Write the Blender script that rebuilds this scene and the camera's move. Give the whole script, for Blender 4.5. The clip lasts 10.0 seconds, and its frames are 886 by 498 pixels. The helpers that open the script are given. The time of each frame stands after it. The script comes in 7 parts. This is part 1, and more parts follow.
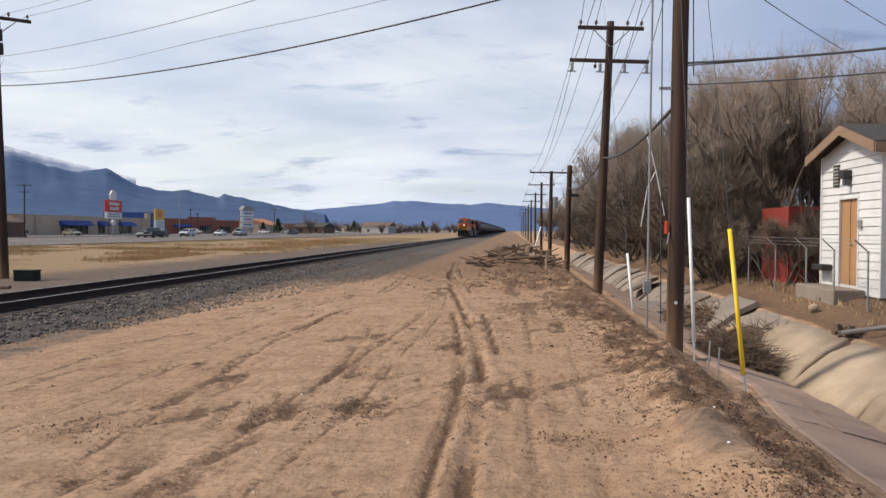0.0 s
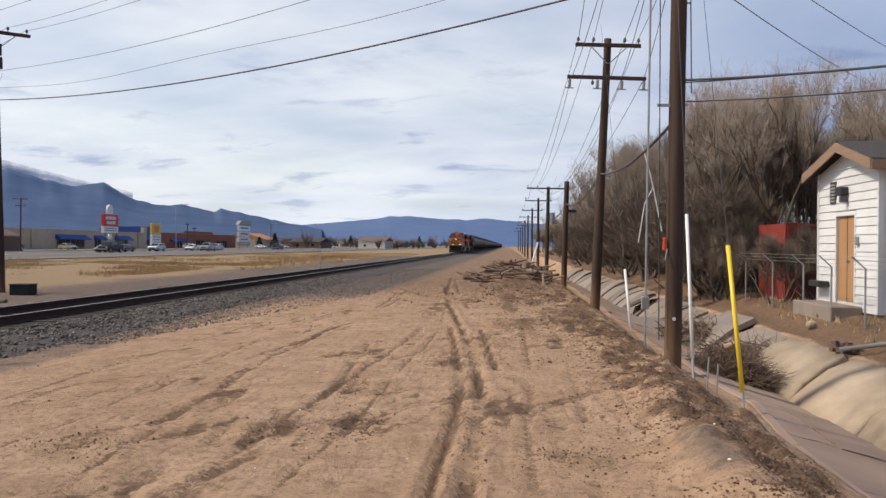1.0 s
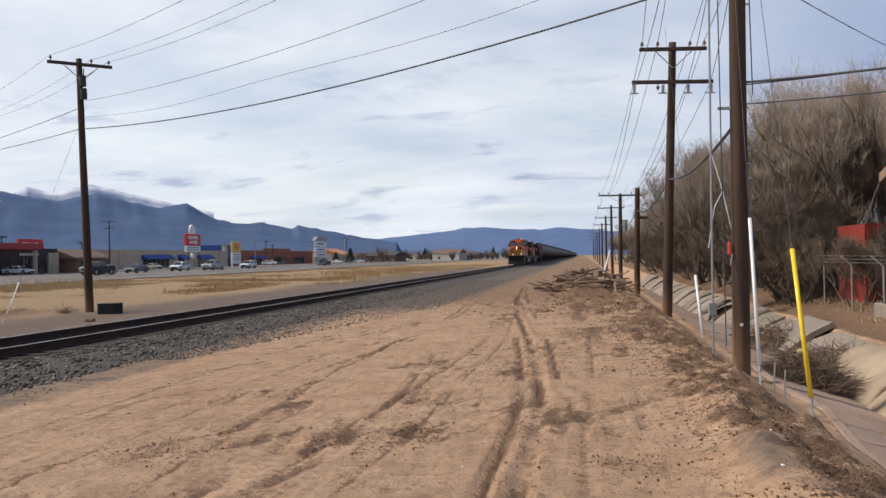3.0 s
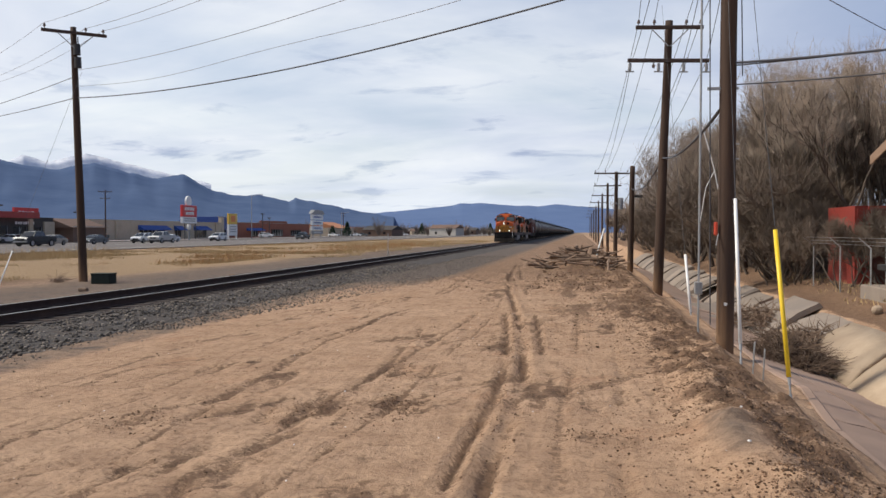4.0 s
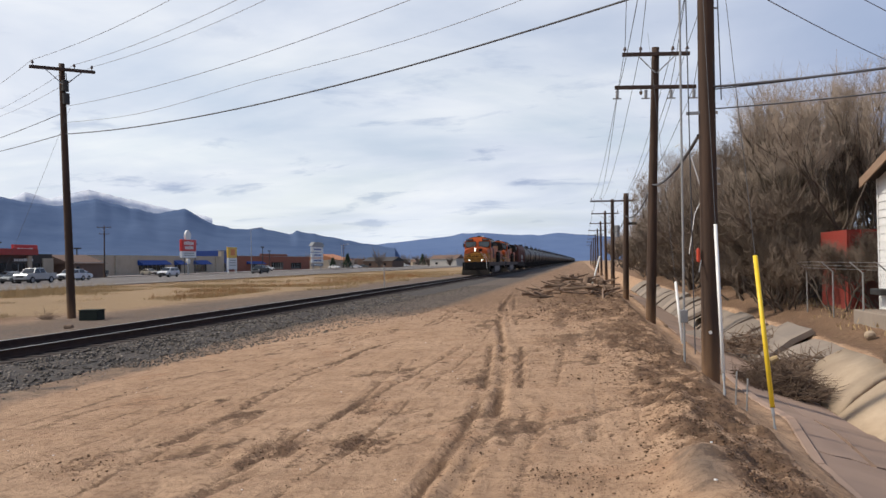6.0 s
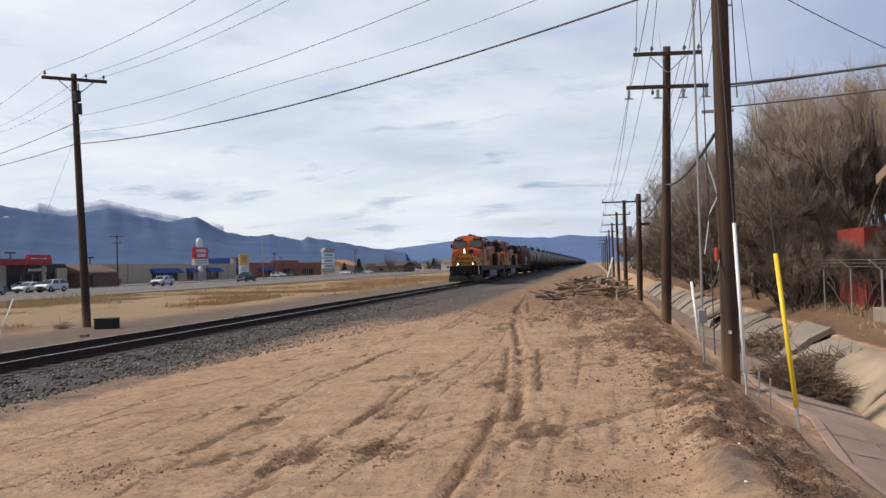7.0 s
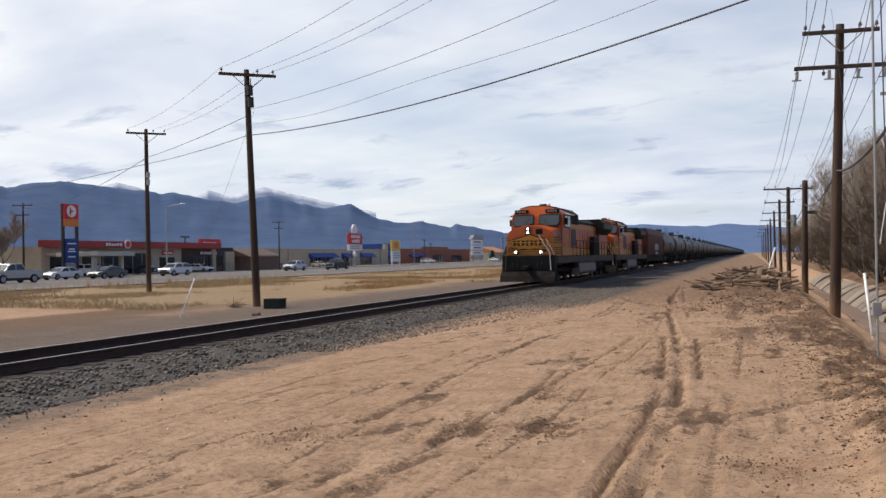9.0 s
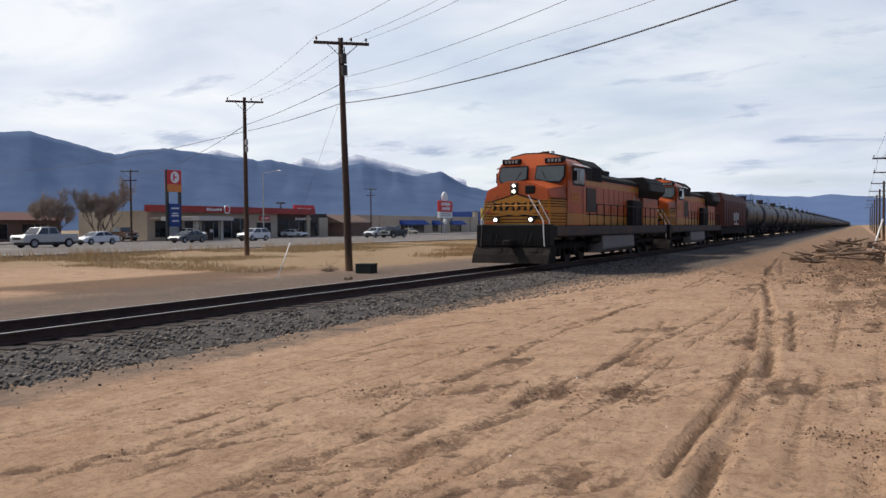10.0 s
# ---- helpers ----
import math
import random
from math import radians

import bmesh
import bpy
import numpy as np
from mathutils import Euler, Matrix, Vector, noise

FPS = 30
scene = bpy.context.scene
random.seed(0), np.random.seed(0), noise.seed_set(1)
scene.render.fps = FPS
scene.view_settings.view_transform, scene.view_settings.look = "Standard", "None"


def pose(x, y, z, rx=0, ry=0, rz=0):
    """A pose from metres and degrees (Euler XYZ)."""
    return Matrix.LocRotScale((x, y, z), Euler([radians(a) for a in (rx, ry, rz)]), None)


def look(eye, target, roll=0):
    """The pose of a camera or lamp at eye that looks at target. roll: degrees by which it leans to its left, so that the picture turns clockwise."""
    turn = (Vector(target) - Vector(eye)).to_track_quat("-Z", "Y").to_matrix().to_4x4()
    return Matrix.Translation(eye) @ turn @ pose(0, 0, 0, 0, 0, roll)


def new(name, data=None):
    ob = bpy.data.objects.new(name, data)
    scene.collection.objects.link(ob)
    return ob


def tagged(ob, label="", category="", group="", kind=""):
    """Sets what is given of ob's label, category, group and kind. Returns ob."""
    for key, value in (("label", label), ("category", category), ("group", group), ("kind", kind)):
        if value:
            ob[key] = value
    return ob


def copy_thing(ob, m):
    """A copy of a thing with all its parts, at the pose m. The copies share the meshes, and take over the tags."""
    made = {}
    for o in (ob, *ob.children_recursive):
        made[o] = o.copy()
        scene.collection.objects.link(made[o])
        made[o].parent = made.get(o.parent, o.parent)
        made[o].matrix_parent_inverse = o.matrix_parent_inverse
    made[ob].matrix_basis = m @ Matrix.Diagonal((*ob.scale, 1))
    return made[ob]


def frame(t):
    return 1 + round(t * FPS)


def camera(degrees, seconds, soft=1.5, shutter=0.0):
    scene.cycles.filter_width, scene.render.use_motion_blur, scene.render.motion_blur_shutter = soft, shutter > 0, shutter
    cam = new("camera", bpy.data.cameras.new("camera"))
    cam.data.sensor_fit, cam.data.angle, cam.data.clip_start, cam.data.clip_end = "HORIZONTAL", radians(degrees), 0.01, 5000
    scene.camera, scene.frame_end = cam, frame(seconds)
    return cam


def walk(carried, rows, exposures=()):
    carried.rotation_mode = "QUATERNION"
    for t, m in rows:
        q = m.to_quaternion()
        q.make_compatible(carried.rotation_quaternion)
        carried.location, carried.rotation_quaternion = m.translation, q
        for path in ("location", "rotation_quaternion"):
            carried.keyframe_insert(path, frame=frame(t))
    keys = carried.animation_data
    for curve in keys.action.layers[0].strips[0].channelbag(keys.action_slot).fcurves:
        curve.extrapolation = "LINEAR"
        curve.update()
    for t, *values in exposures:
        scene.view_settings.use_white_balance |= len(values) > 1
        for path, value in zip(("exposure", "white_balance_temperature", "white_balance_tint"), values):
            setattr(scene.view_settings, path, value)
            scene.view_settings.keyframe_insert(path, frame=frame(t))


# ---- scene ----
cam = camera(56.2, 10.0)
PATH = [
    (0, (-0.013, -0.298, 1.805), (-0.177, 1.695, 1.76), 0.3),
    (0.5, (-0.061, -0.291, 1.806), (-0.144, 1.707, 1.788), 1.0),
    (1, (-0.044, -0.305, 1.806), (-0.2, 1.689, 1.798), 0.5),
    (1.5, (0.048, -0.292, 1.802), (-0.177, 1.695, 1.812), 0.5),
    (2, (0.159, -0.298, 1.798), (-0.166, 1.675, 1.777), 0.4),
    (2.5, (0.178, -0.34, 1.815), (-0.212, 1.621, 1.806), 0.0),
    (2.7, (0.184, -0.388, 1.811), (-0.175, 1.58, 1.842), -0.2),
    (3.8, (0.299, -0.527, 1.812), (-0.022, 1.447, 1.773), -1.7),
    (4, (0.356, -0.526, 1.814), (0.029, 1.446, 1.774), -0.1),
    (4.5, (0.489, -0.506, 1.813), (0.188, 1.471, 1.811), 0.2),
    (5, (0.548, -0.412, 1.828), (0.282, 1.57, 1.847), -1.2),
    (5.5, (0.612, -0.3, 1.817), (0.314, 1.678, 1.853), -0.4),
    (6, (0.707, -0.177, 1.819), (0.377, 1.795, 1.852), -1.0),
    (6.2, (0.743, -0.131, 1.818), (0.319, 1.823, 1.846), 0.3),
    (7.3, (0.561, -0.131, 1.807), (0.219, 1.839, 1.853), -2.4),
    (7.5, (0.545, -0.17, 1.801), (0.174, 1.795, 1.836), -2.6),
    (8, (0.572, -0.305, 1.778), (0.04, 1.621, 1.709), -0.6),
    (8.5, (0.57, -0.367, 1.792), (-0.068, 1.529, 1.761), -1.1),
    (9, (0.527, -0.494, 1.785), (-0.171, 1.38, 1.807), -1.1),
    (9.5, (0.534, -0.608, 1.788), (-0.14, 1.274, 1.8), -1.7),
    (10, (0.617, -0.638, 1.754), (-0.28, 1.149, 1.702), -0.4),
]
walk(cam, [(t, look(eye, target, roll)) for t, eye, target, roll in PATH])

# ---- world, sun, exposure ----
SUN_DIR = Vector((-0.68, -0.03, 0.73)).normalized()
sun = new("sun", bpy.data.lights.new("sun", "SUN"))
sun.data.energy, sun.data.angle, sun.data.color = 4.3, radians(5), (1.0, 0.91, 0.79)
sun.matrix_world = look((0, 0, 60), Vector((0, 0, 60)) - SUN_DIR)
scene.view_settings.exposure = -0.09

world = bpy.data.worlds.new("overcast_sky")
world.use_nodes = True
scene.world = world


def build_sky():
    nt = world.node_tree
    nt.nodes.clear()
    N, L = nt.nodes.new, nt.links.new
    out, mix = N("ShaderNodeOutputWorld"), N("ShaderNodeMixShader")
    clear, cloud = N("ShaderNodeBackground"), N("ShaderNodeBackground")
    sky = N("ShaderNodeTexSky")
    sky.sky_type, sky.sun_disc = "NISHITA", False
    sky.sun_elevation, sky.sun_rotation = math.asin(SUN_DIR.z), math.atan2(SUN_DIR.x, SUN_DIR.y)
    clear.inputs[1].default_value = 0.13
    L(sky.outputs[0], clear.inputs[0])
    co, sep = N("ShaderNodeTexCoord"), N("ShaderNodeSeparateXYZ")
    L(co.outputs["Generated"], sep.inputs[0])
    zz = N("ShaderNodeMath"); zz.operation = "ADD"; zz.inputs[1].default_value = 0.16
    L(sep.outputs[2], zz.inputs[0])
    zc = N("ShaderNodeMath"); zc.operation = "MAXIMUM"; zc.inputs[1].default_value = 0.05
    L(zz.outputs[0], zc.inputs[0])
    dx, dy = N("ShaderNodeMath"), N("ShaderNodeMath")
    for d, k in ((dx, 0), (dy, 1)):
        d.operation = "DIVIDE"
        L(sep.outputs[k], d.inputs[0]); L(zc.outputs[0], d.inputs[1])
    com = N("ShaderNodeCombineXYZ")
    L(dx.outputs[0], com.inputs[0]); L(dy.outputs[0], com.inputs[1])
    mp = N("ShaderNodeMapping")
    mp.inputs["Scale"].default_value = (0.9, 1.25, 1)
    mp.inputs["Rotation"].default_value = (0, 0, radians(20))
    L(com.outputs[0], mp.inputs[0])

    def fb(scale, detail, rough, dist, w=(0, 0, 0)):
        n = N("ShaderNodeTexNoise")
        n.inputs["Scale"].default_value, n.inputs["Detail"].default_value = scale, detail
        n.inputs["Roughness"].default_value, n.inputs["Distortion"].default_value = rough, dist
        m2 = N("ShaderNodeMapping"); m2.inputs["Location"].default_value = w
        L(mp.outputs[0], m2.inputs[0]); L(m2.outputs[0], n.inputs["Vector"])
        return n

    def ramp(src, stops):
        r = N("ShaderNodeValToRGB")
        e = r.color_ramp.elements
        while len(e) < len(stops):
            e.new(0.5)
        for el, (p, c) in zip(e, stops):
            el.position, el.color = p, (*c, 1)
        L(src, r.inputs[0])
        return r

    big, fine, puff = fb(0.55, 6, 0.55, 0.7), fb(1.3, 6, 0.52, 0.4, (3.1, 7.7, 0)), fb(2.3, 7, 0.58, 0.3, (9.3, 2.2, 0))
    cover = ramp(big.outputs[0], [(0.33, (0.55,) * 3), (0.56, (0.97,) * 3)])
    # thin bright veil, slightly greyer where the layer is thick, with small dark puffs low down
    tone = ramp(fine.outputs[0], [(0.3, (0.645, 0.705, 0.825)), (0.46, (0.765, 0.81, 0.90)), (0.64, (0.91, 0.935, 0.97))])
    dark = ramp(puff.outputs[0], [(0.57, (1, 1, 1)), (0.68, (0.60, 0.65, 0.76))])
    low = N("ShaderNodeMapRange")
    low.inputs[1].default_value, low.inputs[2].default_value = 0.42, 0.10
    L(sep.outputs[2], low.inputs[0])
    mul = N("ShaderNodeMix"); mul.data_type, mul.blend_type = "RGBA", "MULTIPLY"
    L(low.outputs[0], mul.inputs[0]); L(tone.outputs[0], mul.inputs[6]); L(dark.outputs[0], mul.inputs[7])
    # a paler, bluish band over the horizon
    hz = ramp(sep.outputs[2], [(0.0, (1, 1, 1)), (0.10, (0, 0, 0))])
    mh = N("ShaderNodeMix"); mh.data_type = "RGBA"
    mh.inputs[7].default_value = (0.70, 0.79, 0.91, 1)
    hm = N("ShaderNodeMath"); hm.operation = "MULTIPLY"; hm.inputs[1].default_value = 0.6
    L(hz.outputs[0], hm.inputs[0])
    L(hm.outputs[0], mh.inputs[0]); L(mul.outputs[2], mh.inputs[6])
    # the veil thins to blue away from the sun and overhead
    def thin(src, a, c, tint, col):
        r = N("ShaderNodeMapRange"); r.interpolation_type = "SMOOTHSTEP"
        r.inputs[1].default_value, r.inputs[2].default_value = a, c
        L(src, r.inputs[0])
        k = N("ShaderNodeMix"); k.data_type, k.blend_type = "RGBA", "MULTIPLY"
        k.inputs[7].default_value = (*tint, 1)
        L(r.outputs[0], k.inputs[0]); L(col, k.inputs[6])
        return k.outputs[2]
    col = thin(sep.outputs[0], -0.20, 0.60, (0.34, 0.43, 0.63), mh.outputs[2])
    col = thin(sep.outputs[2], 0.36, 0.80, (0.32, 0.38, 0.50), col)
    L(col, cloud.inputs[0])
    cloud.inputs[1].default_value = 1.10
    L(cover.outputs[0], mix.inputs[0]); L(clear.outputs[0], mix.inputs[1]); L(cloud.outputs[0], mix.inputs[2])
    L(mix.outputs[0], out.inputs[0])


build_sky()


# ---- materials ----
def make_mat(name, c1, c2, scale=3.0, rough=0.8, metal=0.0, bump=0.2, fine=40.0, stain=None, stain_amt=0.0,
             stretch=(1, 1, 1), spec=0.35, per_object=0.0, bump_dist=0.02, island=0.0):
    """Two colours mixed by a broad and a fine noise, an optional stain colour, and relief."""
    m = bpy.data.materials.new(name)
    m.use_nodes = True
    nt = m.node_tree
    N, L = nt.nodes.new, nt.links.new
    b = nt.nodes["Principled BSDF"]
    co, mp = N("ShaderNodeTexCoord"), N("ShaderNodeMapping")
    mp.inputs["Scale"].default_value = stretch
    L(co.outputs["Object"], mp.inputs[0])
    n1, n2 = N("ShaderNodeTexNoise"), N("ShaderNodeTexNoise")
    for n, s, d in ((n1, scale, 6), (n2, fine, 4)):
        n.inputs["Scale"].default_value, n.inputs["Detail"].default_value = s, d
        n.inputs["Roughness"].default_value = 0.6
        L(mp.outputs[0], n.inputs["Vector"])
    add = N("ShaderNodeMath"); add.operation = "MULTIPLY_ADD"; add.inputs[1].default_value = 0.45
    L(n2.outputs[0], add.inputs[0])
    half = N("ShaderNodeMath"); half.operation = "MULTIPLY_ADD"
    half.inputs[1].default_value, half.inputs[2].default_value = 1.5, -0.48
    L(n1.outputs[0], half.inputs[0]); L(half.outputs[0], add.inputs[2])
    mx = N("ShaderNodeMix"); mx.data_type = "RGBA"; mx.clamp_factor = True
    mx.inputs[6].default_value, mx.inputs[7].default_value = (*c1, 1), (*c2, 1)
    L(add.outputs[0], mx.inputs[0])
    col = mx.outputs[2]
    if stain:
        n3 = N("ShaderNodeTexNoise")
        n3.inputs["Scale"].default_value, n3.inputs["Detail"].default_value = scale * 0.45, 8
        L(mp.outputs[0], n3.inputs["Vector"])
        r = N("ShaderNodeMapRange")
        r.inputs[1].default_value, r.inputs[2].default_value, r.inputs[4].default_value = 0.5, 0.72, stain_amt
        L(n3.outputs[0], r.inputs[0])
        m2 = N("ShaderNodeMix"); m2.data_type = "RGBA"
        m2.inputs[7].default_value = (*stain, 1)
        L(r.outputs[0], m2.inputs[0]); L(col, m2.inputs[6])
        col = m2.outputs[2]
    if per_object:
        info, hsv = N("ShaderNodeObjectInfo"), N("ShaderNodeHueSaturation")
        mr = N("ShaderNodeMapRange")
        mr.inputs[3].default_value, mr.inputs[4].default_value = 1 - per_object, 1 + per_object
        L(info.outputs["Random"], mr.inputs[0]); L(mr.outputs[0], hsv.inputs["Value"]); L(col, hsv.inputs["Color"])
        col = hsv.outputs[0]
    if island:
        geo, hsv = N("ShaderNodeNewGeometry"), N("ShaderNodeHueSaturation")
        mr = N("ShaderNodeMapRange")
        mr.inputs[3].default_value, mr.inputs[4].default_value = 1 - island, 1 + island
        L(geo.outputs["Random Per Island"], mr.inputs[0]); L(mr.outputs[0], hsv.inputs["Value"]); L(col, hsv.inputs["Color"])
        col = hsv.outputs[0]
    L(col, b.inputs["Base Color"])
    b.inputs["Metallic"].default_value = metal
    b.inputs["Specular IOR Level"].default_value = spec
    rr = N("ShaderNodeMapRange")
    rr.inputs[3].default_value, rr.inputs[4].default_value = max(0.03, rough - 0.1), min(1, rough + 0.1)
    L(n2.outputs[0], rr.inputs[0]); L(rr.outputs[0], b.inputs["Roughness"])
    if bump:
        bp = N("ShaderNodeBump")
        bp.inputs["Strength"].default_value, bp.inputs["Distance"].default_value = bump, bump_dist
        L(add.outputs[0], bp.inputs["Height"]); L(bp.outputs[0], b.inputs["Normal"])
    return m


def glow_mat(name, colour, strength):
    m = make_mat(name, colour, colour, bump=0, rough=0.2)
    b = m.node_tree.nodes["Principled BSDF"]
    b.inputs["Emission Color"].default_value = (*colour, 1)
    b.inputs["Emission Strength"].default_value = strength
    return m


def glass_mat(name, tint, rough=0.06):
    return make_mat(name, tint, tuple(0.7 * c for c in tint), scale=1.5, rough=rough, bump=0, spec=0.7)


def ground_mat():
    m = bpy.data.materials.new("bare_dirt")
    m.use_nodes = True
    nt = m.node_tree
    N, L = nt.nodes.new, nt.links.new
    b = nt.nodes["Principled BSDF"]
    co = N("ShaderNodeTexCoord")

    def noise_at(scale, detail=6, rough=0.6, stretch=None):
        n = N("ShaderNodeTexNoise")
        n.inputs["Scale"].default_value, n.inputs["Detail"].default_value, n.inputs["Roughness"].default_value = scale, detail, rough
        if stretch:
            mp = N("ShaderNodeMapping"); mp.inputs["Scale"].default_value = stretch
            L(co.outputs["Object"], mp.inputs[0]); L(mp.outputs[0], n.inputs["Vector"])
        else:
            L(co.outputs["Object"], n.inputs["Vector"])
        return n.outputs[0]

    def mixc(fac, a, c):
        k = N("ShaderNodeMix"); k.data_type = "RGBA"; k.clamp_factor = True
        if isinstance(fac, float):
            k.inputs[0].default_value = fac
        else:
            L(fac, k.inputs[0])
        for sock, v in ((6, a), (7, c)):
            if isinstance(v, tuple):
                k.inputs[sock].default_value = (*v, 1)
            else:
                L(v, k.inputs[sock])
        return k.outputs[2]

    def band(src, a, c, lo=0.0, hi=1.0):
        r = N("ShaderNodeMapRange")
        r.inputs[1].default_value, r.inputs[2].default_value, r.inputs[3].default_value, r.inputs[4].default_value = a, c, lo, hi
        L(src, r.inputs[0])
        return r.outputs[0]

    def arith(op, a, c):
        k = N("ShaderNodeMath"); k.operation = op; k.use_clamp = op == "MULTIPLY"
        for i, v in ((0, a), (1, c)):
            if isinstance(v, float):
                k.inputs[i].default_value = v
            else:
                L(v, k.inputs[i])
        return k.outputs[0]

    def scaled(a, k):
        n = N("ShaderNodeMath"); n.operation = "MULTIPLY"
        n.inputs[1].default_value = k
        L(a, n.inputs[0])
        return n.outputs[0]

    soil = N("ShaderNodeAttribute"); soil.attribute_name = "soil"
    sp = N("ShaderNodeSeparateColor")
    L(soil.outputs["Color"], sp.inputs[0])
    churn, straw, grey = sp.outputs[0], sp.outputs[1], sp.outputs[2]
    broad, mid, small, grit = noise_at(0.25), noise_at(1.7, 8, 0.65), noise_at(9, 8, 0.7), noise_at(70, 3)
    c = mixc(band(broad, 0.35, 0.65), (0.50, 0.336, 0.218), (0.435, 0.28, 0.174))
    c = mixc(band(mid, 0.44, 0.66, 0, 0.7), c, (0.30, 0.185, 0.115))
    c = mixc(band(noise_at(0.8, 5, 0.6), 0.58, 0.72, 0, 0.5), c, (0.37, 0.19, 0.105))
    c = mixc(band(small, 0.50, 0.66, 0, 0.75), c, (0.23, 0.143, 0.09))
    c = mixc(band(noise_at(26, 6, 0.7), 0.53, 0.64, 0, 0.55), c, (0.19, 0.12, 0.075))
    c = mixc(band(grit, 0.62, 0.75, 0, 0.35), c, (0.52, 0.42, 0.33))
    c = mixc(band(noise_at(2.6, 7, 0.68, (3.4, 0.55, 1)), 0.53, 0.66, 0, 0.6), c, (0.21, 0.132, 0.083))
    # churned and darkened soil, breaking up at its edge
    brk = arith("ADD", churn, scaled(arith("SUBTRACT", noise_at(30, 5, 0.7), 0.5), 1.1))
    brk = arith("ADD", brk, scaled(arith("SUBTRACT", small, 0.5), 1.5))
    c = mixc(band(brk, 0.36, 0.66, 0, 0.90), c, mixc(band(noise_at(9, 6, 0.7), 0.42, 0.60), (0.085, 0.052, 0.033), (0.205, 0.126, 0.08)))
    # grey dust; beside the track its tone also holds the train's shade
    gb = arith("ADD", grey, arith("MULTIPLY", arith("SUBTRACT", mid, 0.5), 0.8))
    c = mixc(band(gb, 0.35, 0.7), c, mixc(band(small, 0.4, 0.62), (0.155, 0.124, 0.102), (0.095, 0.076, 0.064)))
    sb = arith("ADD", straw, arith("MULTIPLY", arith("SUBTRACT", noise_at(0.35, 6, 0.6, (0.5, 1.6, 1)), 0.5), 1.3))
    c = mixc(band(sb, 0.35, 0.75), c, mixc(band(small, 0.38, 0.62), (0.36, 0.255, 0.15), (0.23, 0.155, 0.09)))
    L(c, b.inputs["Base Color"])
    b.inputs["Roughness"].default_value = 0.95
    b.inputs["Specular IOR Level"].default_value = 0.15
    h = arith("ADD", arith("ADD", small, arith("MULTIPLY", grit, 0.25)), arith("MULTIPLY", mid, 0.6))
    bp = N("ShaderNodeBump")
    bp.inputs["Strength"].default_value, bp.inputs["Distance"].default_value = 0.9, 0.05
    L(h, bp.inputs["Height"]); L(bp.outputs[0], b.inputs["Normal"])
    return m


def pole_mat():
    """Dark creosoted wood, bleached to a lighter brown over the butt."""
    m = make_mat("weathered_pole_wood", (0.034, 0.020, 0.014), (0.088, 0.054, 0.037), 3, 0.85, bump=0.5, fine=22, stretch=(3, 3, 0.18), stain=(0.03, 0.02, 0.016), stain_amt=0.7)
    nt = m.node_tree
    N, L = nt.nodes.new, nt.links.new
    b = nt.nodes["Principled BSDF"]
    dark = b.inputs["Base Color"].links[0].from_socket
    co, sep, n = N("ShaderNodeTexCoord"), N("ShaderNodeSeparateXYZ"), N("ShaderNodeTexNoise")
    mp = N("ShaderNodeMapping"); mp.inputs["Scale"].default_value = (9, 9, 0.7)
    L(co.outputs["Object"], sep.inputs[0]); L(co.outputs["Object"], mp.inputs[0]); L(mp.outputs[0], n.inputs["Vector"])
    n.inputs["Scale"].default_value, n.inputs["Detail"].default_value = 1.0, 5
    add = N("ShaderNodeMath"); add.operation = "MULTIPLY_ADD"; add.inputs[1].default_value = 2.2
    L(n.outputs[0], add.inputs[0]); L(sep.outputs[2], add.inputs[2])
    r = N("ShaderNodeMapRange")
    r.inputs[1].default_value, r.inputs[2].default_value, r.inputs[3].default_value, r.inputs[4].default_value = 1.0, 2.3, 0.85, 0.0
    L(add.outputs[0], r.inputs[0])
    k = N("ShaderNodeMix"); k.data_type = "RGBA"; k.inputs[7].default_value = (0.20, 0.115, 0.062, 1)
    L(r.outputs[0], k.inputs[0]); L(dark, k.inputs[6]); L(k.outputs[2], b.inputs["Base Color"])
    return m


